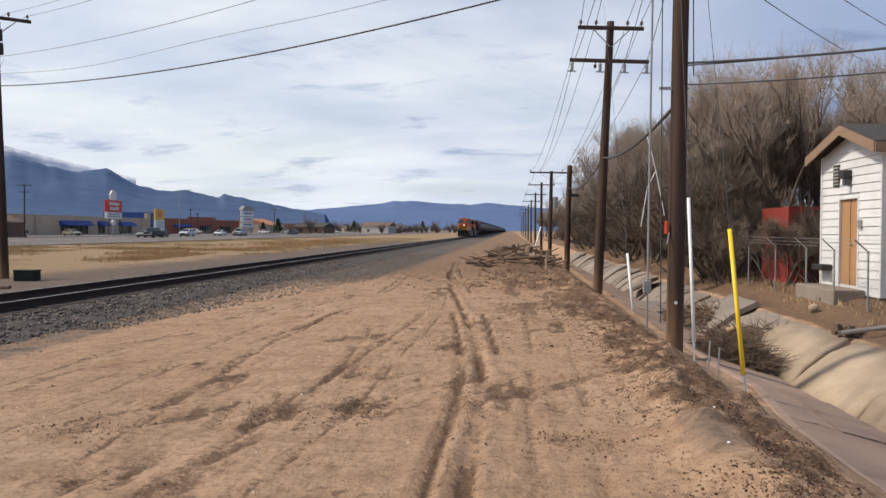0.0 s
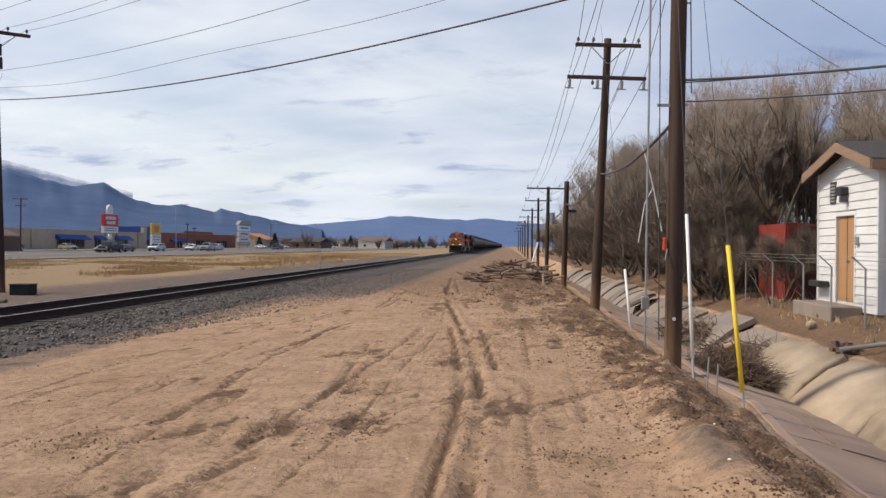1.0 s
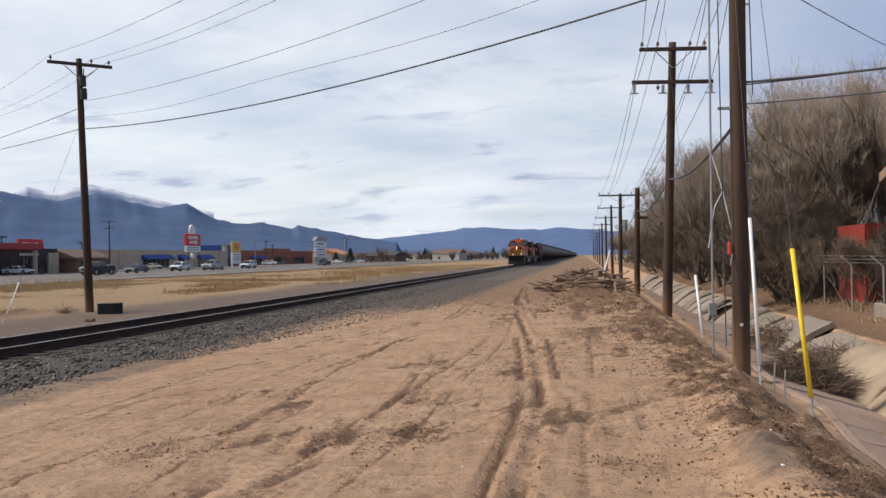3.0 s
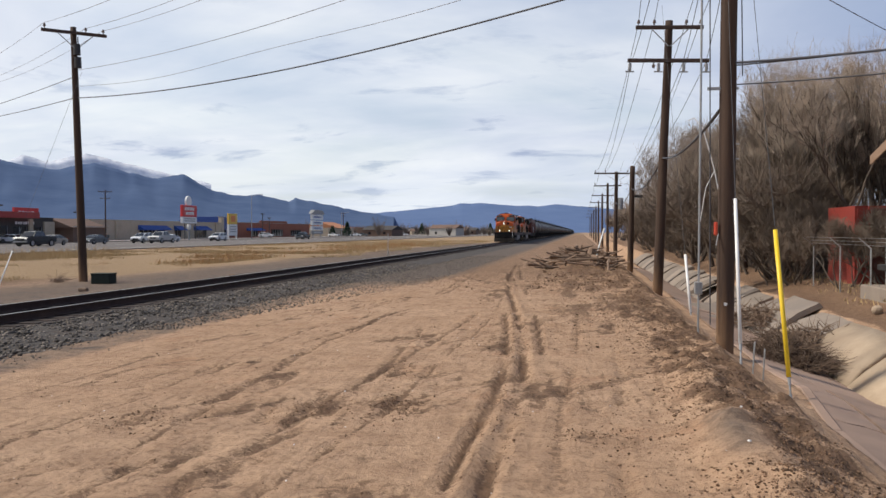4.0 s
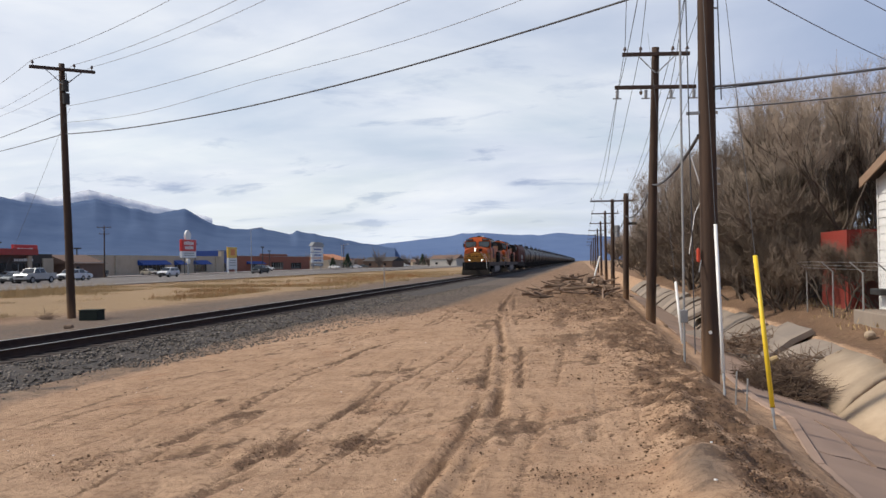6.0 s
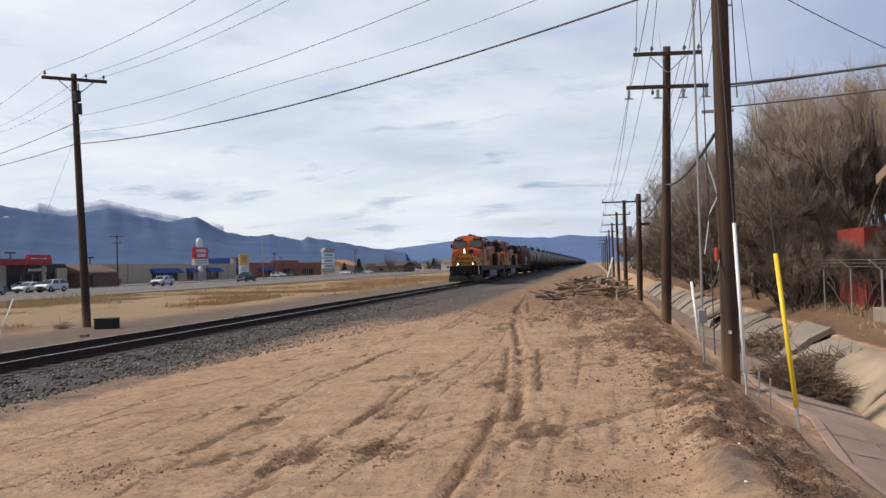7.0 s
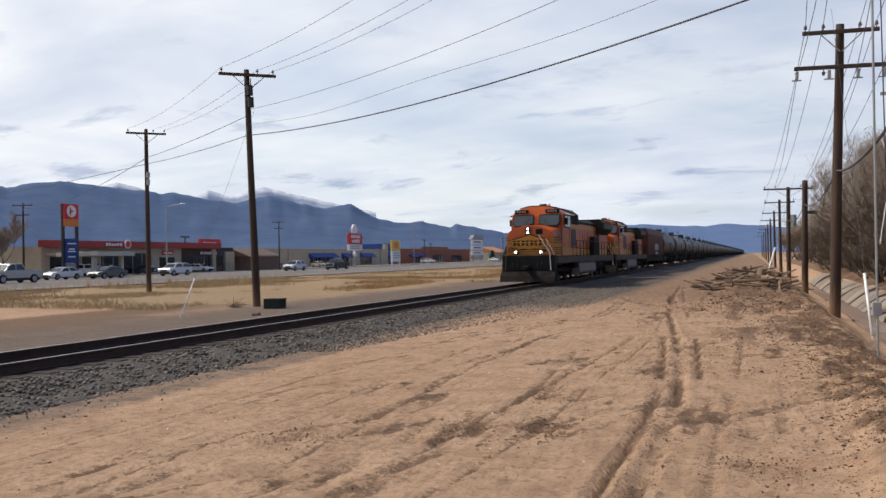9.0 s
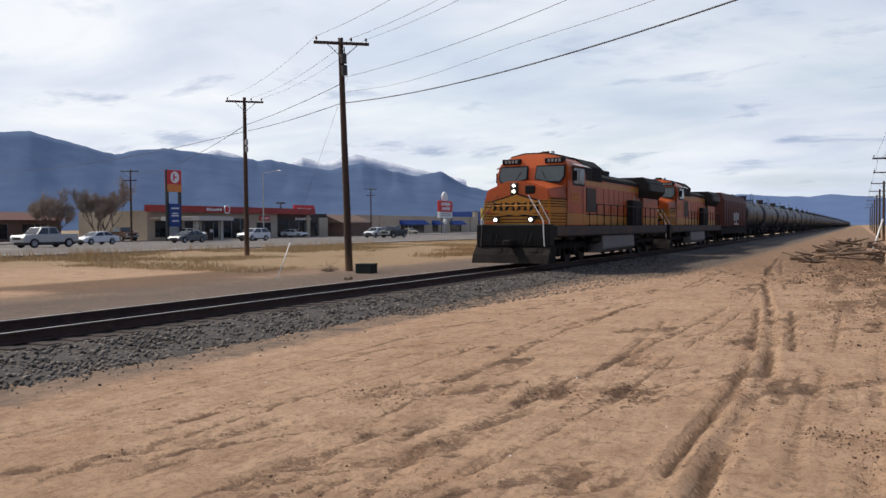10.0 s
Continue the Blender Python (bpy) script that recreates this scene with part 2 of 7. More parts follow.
M = dict(
    dirt=ground_mat(),
    clod=make_mat("dirt_clods", (0.11, 0.067, 0.043), (0.24, 0.15, 0.095), 6, 0.95, bump=0.5, spec=0.1, island=0.6),
    ballast=make_mat("ballast_stone", (0.028, 0.024, 0.021), (0.10, 0.088, 0.08), 9, 0.9, bump=0.6, fine=25, stain=(0.10, 0.07, 0.05), stain_amt=0.6, bump_dist=0.05),
    stone=make_mat("crushed_stone", (0.06, 0.05, 0.042), (0.23, 0.195, 0.16), 5, 0.85, bump=0.3, fine=30, island=0.75),
    rail=make_mat("rusty_rail", (0.05, 0.032, 0.026), (0.10, 0.06, 0.045), 4, 0.8, 0.3, bump=0.2),
    railtop=make_mat("polished_rail_head", (0.42, 0.40, 0.39), (0.6, 0.58, 0.56), 3, 0.35, 0.85, bump=0),
    tie=make_mat("creosoted_tie", (0.022, 0.016, 0.014), (0.06, 0.044, 0.036), 5, 0.9, bump=0.5, stretch=(0.3, 2, 2), per_object=0.3),
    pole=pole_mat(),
    arm=make_mat("crossarm_wood", (0.045, 0.03, 0.025), (0.10, 0.068, 0.055), 4, 0.85, bump=0.4, stretch=(0.3, 3, 3)),
    wire=make_mat("cable_black", (0.05, 0.052, 0.06), (0.08, 0.08, 0.09), 2, 0.6, 0, bump=0),
    thinwire=make_mat("bare_conductor", (0.22, 0.23, 0.26), (0.3, 0.31, 0.34), 2, 0.5, 0.3, bump=0),
    metal=make_mat("galvanised_steel", (0.30, 0.30, 0.30), (0.42, 0.42, 0.41), 5, 0.5, 0.6, bump=0.1),
    darkmetal=make_mat("dark_steel", (0.03, 0.03, 0.032), (0.07, 0.068, 0.066), 5, 0.6, 0.4, bump=0.1),
    ceramic=make_mat("brown_insulator", (0.09, 0.06, 0.05), (0.16, 0.12, 0.10), 6, 0.25, bump=0),
    white=make_mat("white_plastic", (0.72, 0.71, 0.68), (0.82, 0.81, 0.79), 3, 0.45, bump=0.05, stain=(0.5, 0.45, 0.38), stain_amt=0.5),
    yellow=make_mat("yellow_plastic", (0.80, 0.52, 0.02), (0.88, 0.62, 0.05), 3, 0.4, bump=0.05),
    red=make_mat("red_tag", (0.6, 0.06, 0.03), (0.7, 0.10, 0.05), 3, 0.5, bump=0),
    concrete=make_mat("ditch_concrete", (0.30, 0.225, 0.155), (0.46, 0.36, 0.255), 1.6, 0.9, bump=0.9, fine=14, stain=(0.22, 0.165, 0.12), stain_amt=0.85, per_object=0.12),
    floorcon=make_mat("ditch_floor_concrete", (0.27, 0.185, 0.138), (0.36, 0.255, 0.195), 0.9, 0.85, bump=0.35, fine=30, stain=(0.17, 0.125, 0.105), stain_amt=0.8, per_object=0.1),
    greycon=make_mat("grey_concrete", (0.18, 0.145, 0.115), (0.29, 0.24, 0.195), 1.3, 0.9, bump=0.4, stain=(0.2, 0.17, 0.15), stain_amt=0.7, per_object=0.2),
    siding=make_mat("white_siding", (0.63, 0.63, 0.62), (0.74, 0.735, 0.725), 1.2, 0.6, bump=0.1, stain=(0.52, 0.49, 0.45), stain_amt=0.5, per_object=0.05),
    fascia=make_mat("brown_fascia", (0.23, 0.145, 0.09), (0.33, 0.22, 0.15), 3, 0.7, bump=0.2, stretch=(0.4, 0.4, 3)),
    shingle=make_mat("dark_shingles", (0.045, 0.04, 0.038), (0.09, 0.08, 0.075), 7, 0.95, bump=0.5),
    door=make_mat("tan_wood_door", (0.36, 0.19, 0.085), (0.48, 0.27, 0.13), 2, 0.6, bump=0.2, stretch=(3, 3, 0.3)),
    container=make_mat("red_container_paint", (0.21, 0.028, 0.02), (0.29, 0.046, 0.032), 1.5, 0.6, bump=0.1, stain=(0.14, 0.03, 0.02), stain_amt=0.7),
    bark=make_mat("tree_bark", (0.075, 0.056, 0.043), (0.15, 0.118, 0.092), 5, 0.95, bump=0.6, stretch=(3, 3, 0.4)),
    twig=make_mat("bare_twigs", (0.235, 0.185, 0.145), (0.375, 0.305, 0.245), 0.9, 0.95, bump=0, per_object=0.12),
    straw=make_mat("dry_grass", (0.31, 0.215, 0.10), (0.50, 0.37, 0.20), 1.1, 0.95, bump=0, fine=6),
    rustgrass=make_mat("rusty_dry_weeds", (0.30, 0.155, 0.065), (0.44, 0.26, 0.12), 1.1, 0.95, bump=0, fine=6),
    log=make_mat("dead_wood", (0.12, 0.075, 0.05), (0.27, 0.19, 0.135), 4, 0.95, bump=0.5, stretch=(2, 2, 2), per_object=0.35),
    asphalt=make_mat("asphalt_road", (0.11, 0.096, 0.088), (0.15, 0.132, 0.12), 0.3, 0.9, bump=0.2, fine=30, stain=(0.23, 0.20, 0.17), stain_amt=0.5),
    lot=make_mat("parking_lot", (0.23, 0.20, 0.18), (0.29, 0.26, 0.235), 0.2, 0.9, bump=0.1, fine=20),
    paint=make_mat("road_paint", (0.6, 0.58, 0.54), (0.7, 0.68, 0.64), 2, 0.7, bump=0),
    # the haze of distance is put into the blue of mountain and hill
    mountain=make_mat("hazy_forested_mountain", (0.062, 0.096, 0.178), (0.102, 0.143, 0.232), 0.006, 1.0, bump=0, fine=0.03, spec=0.0),
    hill=make_mat("hazy_far_mesa", (0.10, 0.150, 0.275), (0.13, 0.185, 0.31), 0.005, 1.0, bump=0, fine=0.02, spec=0.0),
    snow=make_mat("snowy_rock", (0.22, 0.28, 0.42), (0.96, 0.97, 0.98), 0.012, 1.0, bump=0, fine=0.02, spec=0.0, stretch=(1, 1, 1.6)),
    undergrowth=make_mat("dark_undergrowth", (0.10, 0.074, 0.056), (0.19, 0.145, 0.11), 0.9, 0.95, bump=0, per_object=0.2),
    farwood=make_mat("far_bare_trees", (0.105, 0.085, 0.075), (0.19, 0.155, 0.135), 0.2, 1.0, bump=0, fine=2),
    evergreen=make_mat("evergreen", (0.022, 0.04, 0.024), (0.05, 0.075, 0.045), 1.5, 0.95, bump=0),
    orange=make_mat("orange_loco_paint", (0.47, 0.078, 0.012), (0.58, 0.115, 0.02), 1.2, 0.42, bump=0.03, stain=(0.17, 0.055, 0.025), stain_amt=0.8),
    gold=make_mat("yellow_loco_paint", (0.50, 0.19, 0.018), (0.58, 0.25, 0.03), 1.2, 0.45, bump=0.03, stain=(0.34, 0.17, 0.05), stain_amt=0.6),
    black=make_mat("black_loco_paint", (0.009, 0.008, 0.008), (0.022, 0.019, 0.018), 2, 0.55, bump=0.05, spec=0.12),
    roof=make_mat("sooty_green_black_roof", (0.015, 0.014, 0.013), (0.042, 0.036, 0.031), 1.4, 0.75, bump=0.1, spec=0.12),
    under=make_mat("grimy_running_gear", (0.012, 0.010, 0.009), (0.034, 0.028, 0.024), 3, 0.85, 0.1, bump=0.3, spec=0.12),
    sill=make_mat("grimy_sill_paint", (0.06, 0.052, 0.046), (0.13, 0.105, 0.088), 1.5, 0.8, bump=0.1, stain=(0.20, 0.085, 0.03), stain_amt=0.7),
    tankgrey=make_mat("grey_fuel_tank", (0.20, 0.185, 0.17), (0.28, 0.265, 0.25), 2, 0.6, bump=0.05, stain=(0.2, 0.17, 0.15), stain_amt=0.7),
    tank=make_mat("black_tank_paint", (0.02, 0.019, 0.019), (0.042, 0.04, 0.039), 0.7, 0.45, bump=0.05, stain=(0.075, 0.065, 0.058), stain_amt=0.55, stretch=(1, 1, 0.5), spec=0.25, per_object=0.35),
    boxcar=make_mat("oxide_red_car", (0.085, 0.022, 0.016), (0.125, 0.037, 0.025), 1, 0.7, bump=0.1, stain=(0.07, 0.035, 0.027), stain_amt=0.7),
    glass=glass_mat("dark_window_glass", (0.02, 0.024, 0.028)),
    cabglass=glass_mat("cab_glass", (0.07, 0.085, 0.085), 0.08),
    lamp=glow_mat("lit_headlight", (1.0, 0.93, 0.76), 6.0),
    steel=make_mat("wheel_steel", (0.03, 0.026, 0.023), (0.08, 0.07, 0.06), 4, 0.6, 0.4, bump=0.1),
    tyre=make_mat("tyre_rubber", (0.015, 0.015, 0.015), (0.03, 0.03, 0.03), 5, 0.9, bump=0.1),
    rim=make_mat("alloy_rim", (0.4, 0.4, 0.41), (0.55, 0.55, 0.56), 5, 0.35, 0.7, bump=0),
    carwhite=make_mat("white_car_paint", (0.74, 0.74, 0.74), (0.8, 0.8, 0.8), 1, 0.25, bump=0),
    carsilver=make_mat("silver_car_paint", (0.42, 0.43, 0.43), (0.5, 0.5, 0.5), 1, 0.3, 0.4, bump=0),
    cargrey=make_mat("grey_car_paint", (0.115, 0.13, 0.135), (0.15, 0.165, 0.17), 1, 0.28, 0.3, bump=0),
    cardark=make_mat("dark_car_paint", (0.025, 0.035, 0.042), (0.04, 0.05, 0.056), 1, 0.25, 0.2, bump=0),
    cartan=make_mat("tan_car_paint", (0.36, 0.33, 0.28), (0.42, 0.39, 0.33), 1, 0.3, 0.3, bump=0),
    carbrown=make_mat("brown_car_paint", (0.12, 0.07, 0.045), (0.15, 0.09, 0.06), 1, 0.3, 0.2, bump=0),
    taillight=make_mat("red_tail_lamp", (0.4, 0.015, 0.015), (0.5, 0.02, 0.02), 1, 0.2, bump=0),
    beige=make_mat("beige_stucco", (0.44, 0.36, 0.26), (0.53, 0.44, 0.33), 0.8, 0.9, bump=0.1, stain=(0.35, 0.28, 0.2), stain_amt=0.5),
    brick=make_mat("red_brick_facade", (0.24, 0.082, 0.05), (0.33, 0.125, 0.078), 1, 0.9, bump=0.1, fine=9),
    offwhite=make_mat("offwhite_facade", (0.46, 0.42, 0.37), (0.56, 0.52, 0.46), 0.8, 0.8, bump=0.05),
    redband=make_mat("red_fascia_panel", (0.32, 0.035, 0.028), (0.40, 0.05, 0.04), 0.6, 0.5, bump=0),
    blue=make_mat("blue_awning", (0.015, 0.06, 0.26), (0.03, 0.085, 0.33), 1, 0.7, bump=0.05),
    bluesign=make_mat("blue_sign_face", (0.01, 0.04, 0.19), (0.02, 0.055, 0.23), 1, 0.4, bump=0),
    darkfront=make_mat("dark_storefront", (0.035, 0.03, 0.027), (0.075, 0.063, 0.055), 1, 0.7, bump=0),
    brownwall=make_mat("brown_wood_wall", (0.145, 0.09, 0.065), (0.20, 0.13, 0.095), 1, 0.85, bump=0.1),
    orangeroof=make_mat("terracotta_roof", (0.40, 0.165, 0.075), (0.5, 0.22, 0.11), 1, 0.85, bump=0.1),
    signred=make_mat("red_sign_face", (0.58, 0.03, 0.03), (0.64, 0.045, 0.04), 1, 0.4, bump=0),
    signorange=make_mat("orange_sign_face", (0.66, 0.19, 0.03), (0.7, 0.23, 0.05), 1, 0.4, bump=0),
    signwhite=make_mat("white_sign_face", (0.74, 0.73, 0.7), (0.8, 0.79, 0.77), 1, 0.4, bump=0),
    signyellow=make_mat("yellow_sign_face", (0.72, 0.44, 0.05), (0.78, 0.5, 0.08), 1, 0.4, bump=0),
    signgrey=make_mat("grey_sign_face", (0.25, 0.25, 0.24), (0.33, 0.33, 0.32), 1, 0.5, bump=0),
    greenbox=make_mat("green_cabinet_paint", (0.009, 0.015, 0.011), (0.018, 0.026, 0.02), 3, 0.8, bump=0.1),
)


# ---- building blocks ----
def part(name, bm, material, parent=None, label="", smooth=False):
    """Link a bmesh as one mesh object, under its thing where one is given."""
    me = bpy.data.meshes.new(name)
    bm.normal_update()
    bm.to_mesh(me)
    bm.free()
    if smooth:
        me.shade_smooth()
    me.materials.append(M[material] if isinstance(material, str) else material)
    ob = new(name, me)
    if parent is not None:
        ob.parent = parent
    if label:
        ob["label"] = label
    return ob


def raw(name, verts, faces, material, parent=None, smooth=False):
    me = bpy.data.meshes.new(name)
    me.from_pydata([tuple(map(float, v)) for v in verts], [], [tuple(map(int, f)) for f in faces])
    me.update()
    if smooth:
        me.shade_smooth()
    me.materials.append(M[material])
    ob = new(name, me)
    if parent is not None:
        ob.parent = parent
    return ob


def thing(name, m, label, category, group="", kind=""):
    ob = new(name)
    ob.empty_display_size = 0.3
    ob.matrix_basis = m
    return tagged(ob, label, category, group, kind)


def box(bm, x0, x1, y0, y1, z0, z1, m=None, bevel=0.0):
    r = bmesh.ops.create_cube(bm, size=1)
    vs = r["verts"]
    bmesh.ops.transform(bm, verts=vs, matrix=Matrix.LocRotScale(((x0 + x1) / 2, (y0 + y1) / 2, (z0 + z1) / 2), None, (abs(x1 - x0), abs(y1 - y0), abs(z1 - z0))))
    if bevel:
        es = list({e for v in vs for e in v.link_edges})
        vs = bmesh.ops.bevel(bm, geom=es, offset=bevel, segments=1, affect="EDGES", clamp_overlap=True)["verts"]
    if m is not None:
        bmesh.ops.transform(bm, verts=list({v for v in vs if v.is_valid}), matrix=m)
    return bm


def B(*a, **k):
    return box(bmesh.new(), *a, **k)


def rod(bm, p, q, r0, r1=None, seg=8, cap=True):
    p, q = Vector(p), Vector(q)
    r1 = r0 if r1 is None else r1
    turn = (q - p).to_track_quat("Z", "Y").to_matrix().to_4x4()
    m = Matrix.Translation((p + q) / 2) @ turn
    bmesh.ops.create_cone(bm, cap_ends=cap, segments=seg, radius1=r0, radius2=r1, depth=(q - p).length, matrix=m)
    return bm


def R(*a, **k):
    return rod(bmesh.new(), *a, **k)


def prism(bm, pts, axis, a, b):
    """A polygon of two coordinates drawn out along an axis from a to b."""
    def at(p, s):
        u, v = p
        return {"x": (s, u, v), "y": (u, s, v), "z": (u, v, s)}[axis]
    lo, hi = [bm.verts.new(at(p, a)) for p in pts], [bm.verts.new(at(p, b)) for p in pts]
    n = len(pts)
    fs = [bm.faces.new(lo), bm.faces.new(hi[::-1])]
    for i in range(n):
        fs.append(bm.faces.new((lo[i], hi[i], hi[(i + 1) % n], lo[(i + 1) % n])))
    bmesh.ops.recalc_face_normals(bm, faces=fs)
    return fs


def P(pts, axis, a, b, bevel=0.0):
    bm = bmesh.new()
    prism(bm, pts, axis, a, b)
    if bevel:
        bmesh.ops.bevel(bm, geom=list(bm.edges), offset=bevel, segments=2, affect="EDGES", clamp_overlap=True)
    return bm


def slab(bm, corners, thick):
    """A flat panel on four corners, thickened along its normal."""
    c = [Vector(p) for p in corners]
    n = (c[1] - c[0]).cross(c[3] - c[0]).normalized() * thick
    lo, hi = [bm.verts.new(p) for p in c], [bm.verts.new(p + n) for p in c]
    k = len(c)
    fs = [bm.faces.new(lo[::-1]), bm.faces.new(hi)]
    for i in range(k):
        fs.append(bm.faces.new((lo[i], lo[(i + 1) % k], hi[(i + 1) % k], hi[i])))
    bmesh.ops.recalc_face_normals(bm, faces=fs)
    return bm


def tubes(lines, seg=3):
    """Many tapered tubes at once. lines: lists of (x, y, z, r). Returns verts and faces."""
    V, F = [], []
    ang = [2 * math.pi * i / seg for i in range(seg)]
    for ln in lines:
        first = len(V)
        n = len(ln)
        for i, (x, y, z, r) in enumerate(ln):
            a, b = ln[max(i - 1, 0)], ln[min(i + 1, n - 1)]
            d = Vector((b[0] - a[0], b[1] - a[1], b[2] - a[2])).normalized()
            u = d.cross(Vector((0.3, 0.9, 0.2))).normalized()
            w = d.cross(u)
            for t in ang:
                o = (u * math.cos(t) + w * math.sin(t)) * r
                V.append((x + o.x, y + o.y, z + o.z))
        for i in range(n - 1):
            for k in range(seg):
                p, q = first + i * seg + k, first + i * seg + (k + 1) % seg
                F.append((p, q, q + seg, p + seg))
    return V, F


def vnoise(x, y, seed=0):
    """Smooth value noise in the plane, 0 to 1."""
    xi, yi = np.floor(x).astype(np.int64), np.floor(y).astype(np.int64)
    fx, fy = x - xi, y - yi
    fx, fy = fx * fx * (3 - 2 * fx), fy * fy * (3 - 2 * fy)

    def hsh(a, b):
        h = (a * 374761393 + b * 668265263 + seed * 974634777) & 0x7FFFFFFF
        h = ((h ^ (h >> 13)) * 1274126177) & 0x7FFFFFFF
        return ((h ^ (h >> 16)) & 0xFFFFFF) / 0xFFFFFF
    return (hsh(xi, yi) * (1 - fx) + hsh(xi + 1, yi) * fx) * (1 - fy) + (hsh(xi, yi + 1) * (1 - fx) + hsh(xi + 1, yi + 1) * fx) * fy


def fbm(x, y, freq, octaves=4, seed=0):
    s, a, t = 0.0, 0.5, 0.0
    for i in range(octaves):
        s = s + a * vnoise(x * freq + 17.3 * i, y * freq - 9.1 * i, seed + i)
        t += a
        a *= 0.5
        freq *= 2.03
    return s / t


def smooth(e0, e1, x):
    t = np.clip((x - e0) / (e1 - e0), 0, 1)
    return t * t * (3 - 2 * t)


# ---- the plan ----
TRACK_X, RAIL_Z = -11.10, 0.28
LIP_Z, TOE_X, TOE_Z, TOP_X, TOP_Z = -0.42, 4.85, -0.85, 6.1, -0.12
ROAD_Z = 0.14


def lip_x(y):
    return np.interp(y, [0, 7, 9.1, 11.7, 13.2, 16.3, 40], [3.08, 3.10, 3.14, 3.46, 3.32, 3.36, 3.55])


RUTS = [  # wheel ruts in the dirt: (half width, depth, darkness), then the way of the rut
    ((0.075, 0.075, 1.0), [(-0.31, 2.5), (-0.31, 6.3), (-0.32, 7.75), (-0.36, 9.3), (-0.46, 11.6), (-0.63, 13.9), (-0.99, 17.3), (-1.34, 20.6), (-1.85, 25.4), (-2.5, 33.6), (-3.35, 50)]),
    ((0.06, 0.05, 0.8), [(-0.12, 11.0), (-0.33, 13.5), (-0.8, 19.8), (-1.87, 31), (-3.0, 46)]),
    ((0.06, 0.055, 0.75), [(-0.55, 2.5), (-0.59, 6.6), (-0.58, 7.9), (-0.62, 9.5), (-0.7, 11.6), (-1.24, 17.2), (-1.86, 25.4), (-3.0, 38)]),
    ((0.06, 0.026, 0.60), [(-2.9, 3.0), (-2.35, 5.6), (-2.4, 7.8), (-2.14, 10.7), (-1.92, 16.7), (-2.7, 37)]),
    ((0.05, 0.022, 0.55), [(-2.2, 3.0), (-1.75, 5.6), (-1.6, 7.8), (-1.6, 10.7), (-1.5, 16.7), (-2.3, 33)]),
    ((0.06, 0.026, 0.60), [(-3.2, 3.0), (-3.3, 5.6), (-3.56, 8.2), (-3.83, 12.8), (-3.6, 25.3), (-4.8, 45)]),
    ((0.05, 0.02, 0.55), [(-4.5, 3.0), (-4.5, 6.9), (-4.47, 7.9), (-4.7, 11.0), (-4.6, 22), (-5.6, 42)]),
    ((0.06, 0.02, 0.5), [(-5.9, 3.0), (-5.9, 7.0), (-5.9, 12.0), (-5.7, 24), (-6.3, 45)]),
    ((0.06, 0.03, 0.5), [(0.25, 3.0), (0.2, 6.0), (0.15, 8.0), (0.3, 12.0), (0.3, 18.0)]),
    ((0.07, 0.03, 0.35), [(0.75, 3.0), (0.7, 6.0), (0.85, 10.0), (1.0, 16.0), (0.6, 30.0)]),
    ((0.07, 0.03, 0.6), [(-2.3, 6.0), (-2.12, 7.1), (-2.28, 11.0), (-2.6, 15)]),
    ((0.06, 0.03, 0.7), [(-4.07, 12.9), (-3.81, 16.0), (-3.74, 22.2), (-4.1, 30)]),
]


def along(pts, y):
    p = np.array(pts, float)
    return np.interp(y, p[:, 1], p[:, 0], left=np.nan, right=np.nan)


def rut_field(x, y):
    """Height and darkness that the wheel ruts add."""
    dz, dk = np.zeros_like(x), np.zeros_like(x)
    for (w, depth, dark), pts in RUTS:
        cx = along(pts, y) + 0.10 * (fbm(x * 0 + 3.7, y, 0.35, 3, 5) - 0.5)
        ok = ~np.isnan(cx)
        d = np.where(ok, np.abs(x - np.where(ok, cx, 0)), 9.0)
        worn = smooth(0.25, 0.46, fbm(x * 0.4, y, 0.45, 3, int(100 * w)))
        dz += worn * (-depth * np.exp(-(d / (0.8 * w)) ** 2) + 0.45 * depth * np.exp(-((d - 1.7 * w) / (0.7 * w)) ** 2))
        dk += worn * np.clip(1.25 * dark, 0, 1) * np.exp(-(d / (0.95 * w)) ** 2)
    return dz, np.clip(dk, 0, 1)


PATCHES = [(-2.34, 7.7, 0.30, 0.45, 0.95), (-1.70, 8.0, 0.16, 0.5, 0.9), (-1.42, 7.9, 0.14, 0.45, 0.8), (-0.98, 12.7, 0.42, 1.3, 0.85), (-2.05, 23, 0.5, 3.0, 0.7), (0.53, 6.9, 0.35, 0.3, 0.7), (-2.0, 10.0, 0.16, 0.6, 0.7), (-3.9, 6.9, 0.4, 0.4, 0.6)]


